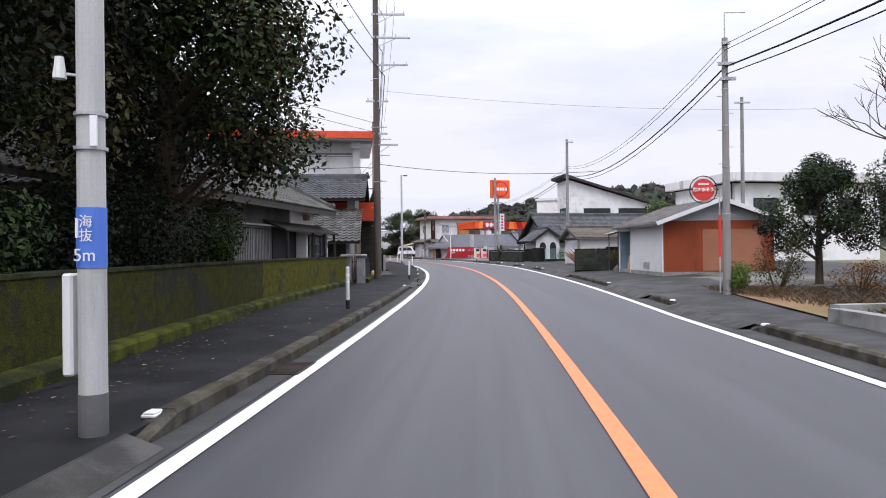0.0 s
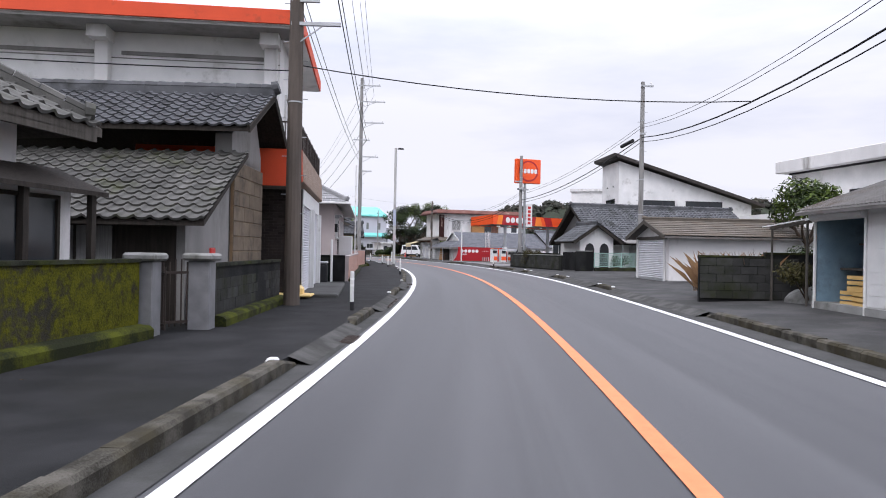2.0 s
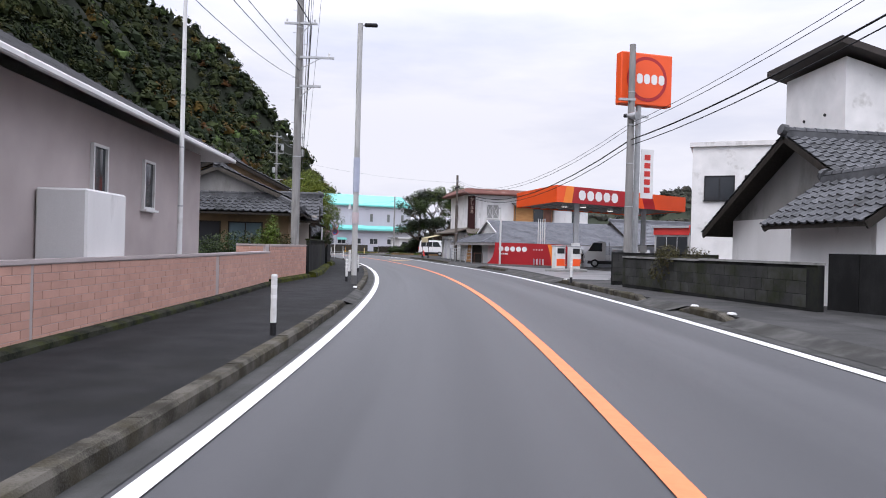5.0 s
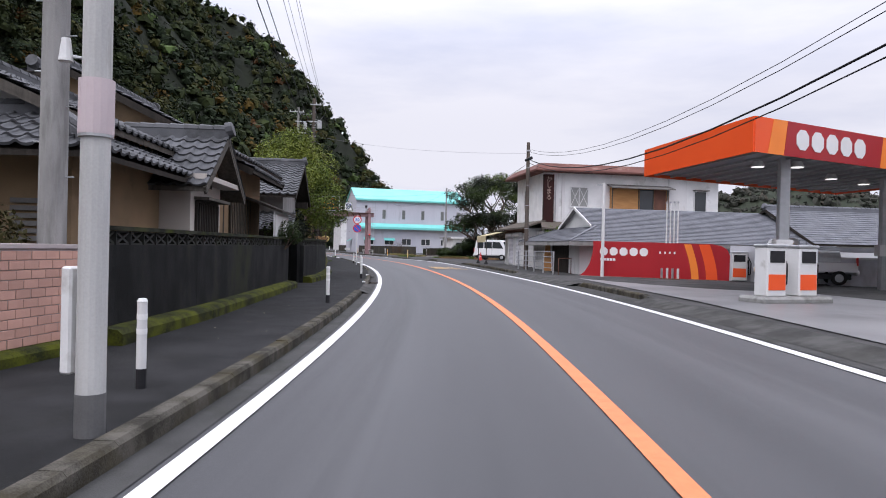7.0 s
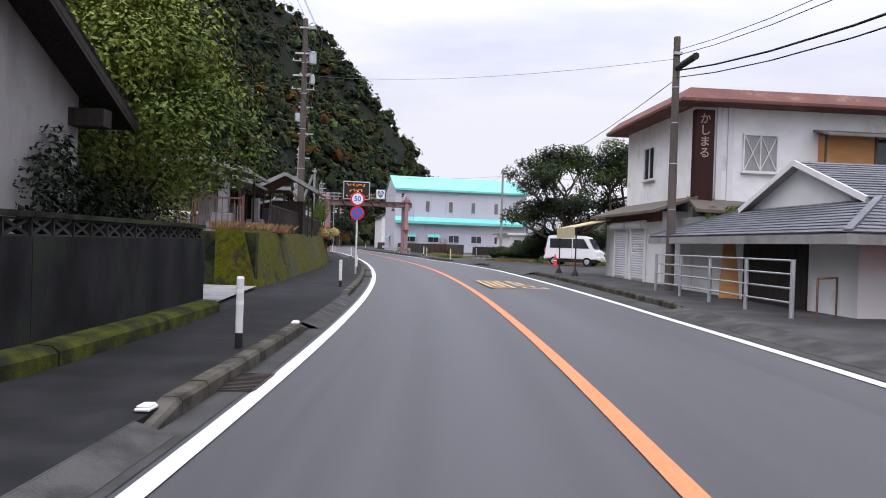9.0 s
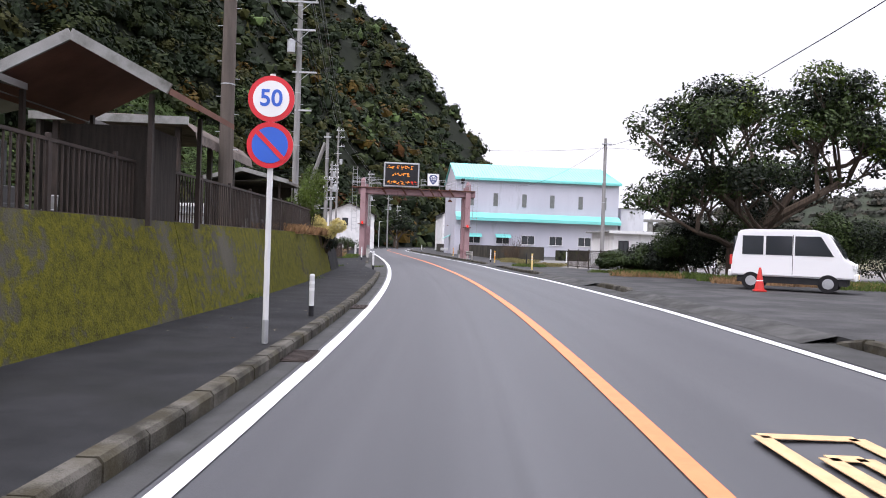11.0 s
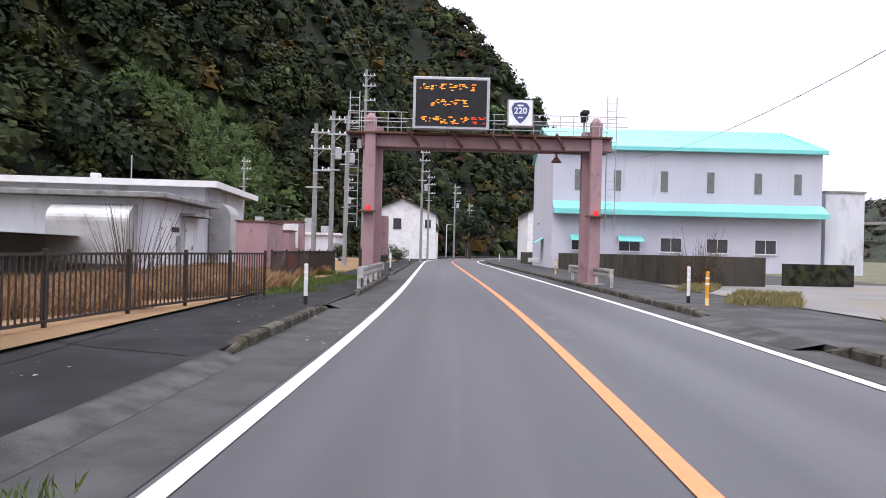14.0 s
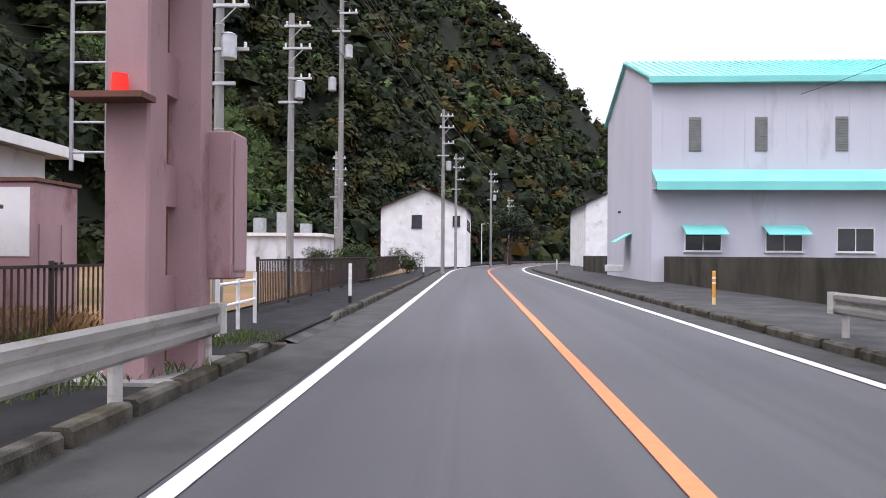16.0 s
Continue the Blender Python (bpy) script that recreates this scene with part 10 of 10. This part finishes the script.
me.from_pydata(np.stack([X.ravel(), Y.ravel(), fz.ravel()], 1).tolist(), [], np.stack([idx[:-1, :-1].ravel(), idx[:-1, 1:].ravel(), idx[1:, 1:].ravel(), idx[1:, :-1].ravel()], 1).tolist())
FAR = mat("far_wood", (.045, .052, .034), (.022, .028, .02), .03, .95, .9, fine=.25)
me.materials.append(FAR)
tagged(new("far_hills", me), "low wooded hills in the distance", "hill", kind="structure")
sel = rng.choice(np.nonzero((fv.ravel() < .15) & (fv.ravel() > -.9))[0], 2600)
jx, jy = X.ravel()[sel] + rng.uniform(-9, 9, 2600), Y.ravel()[sel] + rng.uniform(-9, 9, 2600)
woods("far_forest", "distant grey-green woodland on low hills", jx, jy, fz.ravel()[sel] + .5, rng.uniform(4, 7.5, 2600), 10, [wood_mat("far_green", (.06, .062, .05), (.038, .04, .032)), wood_mat("far_olive", (.075, .068, .052), (.048, .044, .034))], [.7, .3], 80, size=.2, detail=1)
br = thing("arch_bridge", "distant white steel arch bridge", "bridge", (-13, 440, 9.4), 0)
for px_ in (-13.6, 13.6):
    part("pier", box(px_ - .8, px_ + .8, -.6, 4.6, -11, 5.9), CONCRETE, br)
for yy in (0, 4):
    am = bmesh.new()
    rings = []
    for i in range(25):
        u = i / 24
        c = Vector((-14 + 28 * u, yy, 6 + 8.0 * math.sin(math.pi * u)))
        up = Vector((-math.cos(math.pi * u) * 8 * math.pi / 28, 0, 1)).normalized() * .45
        rings.append([am.verts.new(c + q) for q in (up + Vector((0, .3, 0)), up - Vector((0, .3, 0)), -up - Vector((0, .3, 0)), -up + Vector((0, .3, 0)))])
    for p_, q_ in zip(rings, rings[1:]):
        for k in range(4):
            am.faces.new((p_[k], p_[(k + 1) % 4], q_[(k + 1) % 4], q_[k]))
    bmesh.ops.recalc_face_normals(am, faces=am.faces[:])
    part("arch", am, PAINT_WHITE, br)
for i in range(1, 15):
    part("hanger", rod((-14 + 28 * i / 15, 0, 6), (-14 + 28 * i / 15, 0, 6 + 8 * math.sin(math.pi * i / 15)), .12, .12, 6), PAINT_WHITE, br)
part("deck", box(-30, 30, -1, 5, 5.0, 6.0), CONCRETE, br)
for u in (-14, 14):
    part("pier", box(u - 1, u + 1, 0, 4, -1, 5.0), CONCRETE, br)


# ---- fallen leaves, cracks and patches on the ground ----
def litter(name, label, spots, count, size, materials, seed):
    """Fallen leaves: small bent cards lying on the ground in rectangles (x0, x1, y0, y1)."""
    rg = np.random.default_rng(seed)
    vs, fs = [], []
    for i in range(count):
        x0, x1, y0, y1 = spots[rg.integers(len(spots))]
        x, y = rg.uniform(x0, x1), rg.uniform(y0, y1)
        z, a, s = land(x, y) + .006, rg.uniform(0, 6.28), size * rg.uniform(.5, 1.3)
        c, d = math.cos(a) * s, math.sin(a) * s
        n = len(vs)
        vs += [(x - c, y - d, z), (x - d * .5, y + c * .5, z + s * .2), (x + c, y + d, z + .004), (x + d * .5, y - c * .5, z + s * .15)]
        fs.append((n, n + 1, n + 2, n + 3))
    me = bpy.data.meshes.new(name)
    me.from_pydata(vs, [], fs)
    for m in materials:
        me.materials.append(m)
    me.polygons.foreach_set("material_index", rg.integers(0, len(materials), count).astype(np.int32))
    return tagged(new(name, me), label, "leaves", kind="stuff")


PALE_LEAF = mat("pale_fallen_leaf", (.40, .34, .24), (.25, .19, .12), 3, .8, 0, island=.3)
litter("fallen_leaves", "scattered brown fallen leaves on the pavement", [(-2.5, -1.0, 12, 30), (-2.65, -2.1, 12, 36), (-2.6, -1.6, 14, 22)], 300, .034, [LEAF_RUST, LEAF_OLIVE, LEAF_RUST, LEAF_OLIVE, PALE_LEAF], 201)
litter("fallen_leaves", "scattered brown fallen leaves on the pavement", [(-8, -4.5, 84, 93), (-18, -15, 124, 130), (-24, -20.5, 138, 144)], 120, .03, [LEAF_OLIVE, LEAF_RUST, PALE_LEAF], 202)
litter("fallen_leaves", "scattered brown fallen leaves on the pavement", [(-32.5, -26.5, 150, 160), (-36, -31.5, 158, 166)], 200, .034, [PALE_LEAF, LEAF_RUST], 203)
CRACK = mat("crack_dark", (.014, .014, .014), (.009, .009, .009), 4, .9, .2)


def crack(y0, n0, y1, n1, seed, width=.025, base=.0):
    """A wandering crack in the paving, as a thin dark ribbon."""
    rg = random.Random(seed)
    bm = bmesh.new()
    k = max(6, int(abs(y1 - y0) * 3 + abs(n1 - n0) * 3))
    off, prev = 0, None
    for i in range(k + 1):
        u = i / k
        off += rg.uniform(-.05, .05)
        c = at(y0 + (y1 - y0) * u, n0 + (n1 - n0) * u + off * (1 if abs(y1 - y0) > abs(n1 - n0) else 0), base)
        c.y += off * (0 if abs(y1 - y0) > abs(n1 - n0) else 1)
        w = width * rg.uniform(.4, 1.2)
        side = Vector((w, 0, 0)) if abs(y1 - y0) > abs(n1 - n0) else Vector((0, w, 0))
        cur = (bm.verts.new(c - side / 2), bm.verts.new(c + side / 2))
        if prev:
            bm.faces.new((prev[0], prev[1], cur[1], cur[0]))
        prev = cur
    bmesh.ops.recalc_face_normals(bm, faces=bm.faces[:])
    if sum(f.normal.z for f in bm.faces) < 0:
        bmesh.ops.reverse_faces(bm, faces=bm.faces[:])
    solo("paving_crack", bm, CRACK, "thin dark crack in the asphalt paving", "crack", kind="structure")


for i, (a, b, c, d) in enumerate(((152, -6.0, 158, -6.4), (155, -4.6, 156.2, -7.5), (158, -5.2, 164, -5.6), (160, -4.8, 160.8, -7.2), (163, -6.2, 169, -5.4), (148, -5.4, 153, -5.8), (151, -4.6, 151.8, -7.0), (166, -4.9, 166.6, -6.6))):
    crack(a, b, c, d, 300 + i, .035, .121)
for i, (a, b, c, d) in enumerate(((12, -5.6, 21, -5.2), (47, -4.9, 58, -5.3), (84, -5.0, 92, -4.8), (117, -4.9, 127, -5.1), (40, 5.0, 52, 5.2), (62, 5.4, 74, 5.0), (24, 5.5, 25, 8.2), (33.5, 4.2, 34, 8.4))):
    crack(a, b, c, d, 320 + i, .02, .121)


def patch(y, n, l, w, seed, material, base=.004):
    """An irregular flat stain or repair on the road."""
    rg = random.Random(seed)
    bm = bmesh.new()
    ring = []
    for i in range(26):
        a = 2 * math.pi * i / 26
        f = rg.uniform(.7, 1.1)
        ring.append(bm.verts.new(at(y + math.sin(a) * l / 2 * f, n + math.cos(a) * w / 2 * f, base)))
    bm.faces.new(ring)
    if bm.faces[:][0].normal.z < 0:
        bmesh.ops.reverse_faces(bm, faces=bm.faces[:])
    solo("road_patch", bm, material, "dark oily stain on the asphalt road", "stain", kind="structure")


PATCH = mat("dark_stain", (.040, .040, .042), (.028, .028, .03), 2.0, .5, .2, fine=120)
for i, (y, n, l, w) in enumerate(((158.5, .35, 1.6, .5), (161.0, .55, .8, .3), (154.2, -3.9, 2.6, .45), (150.3, -4.1, 2.2, .5))):
    patch(y, n, l, w, 340 + i, PATCH)
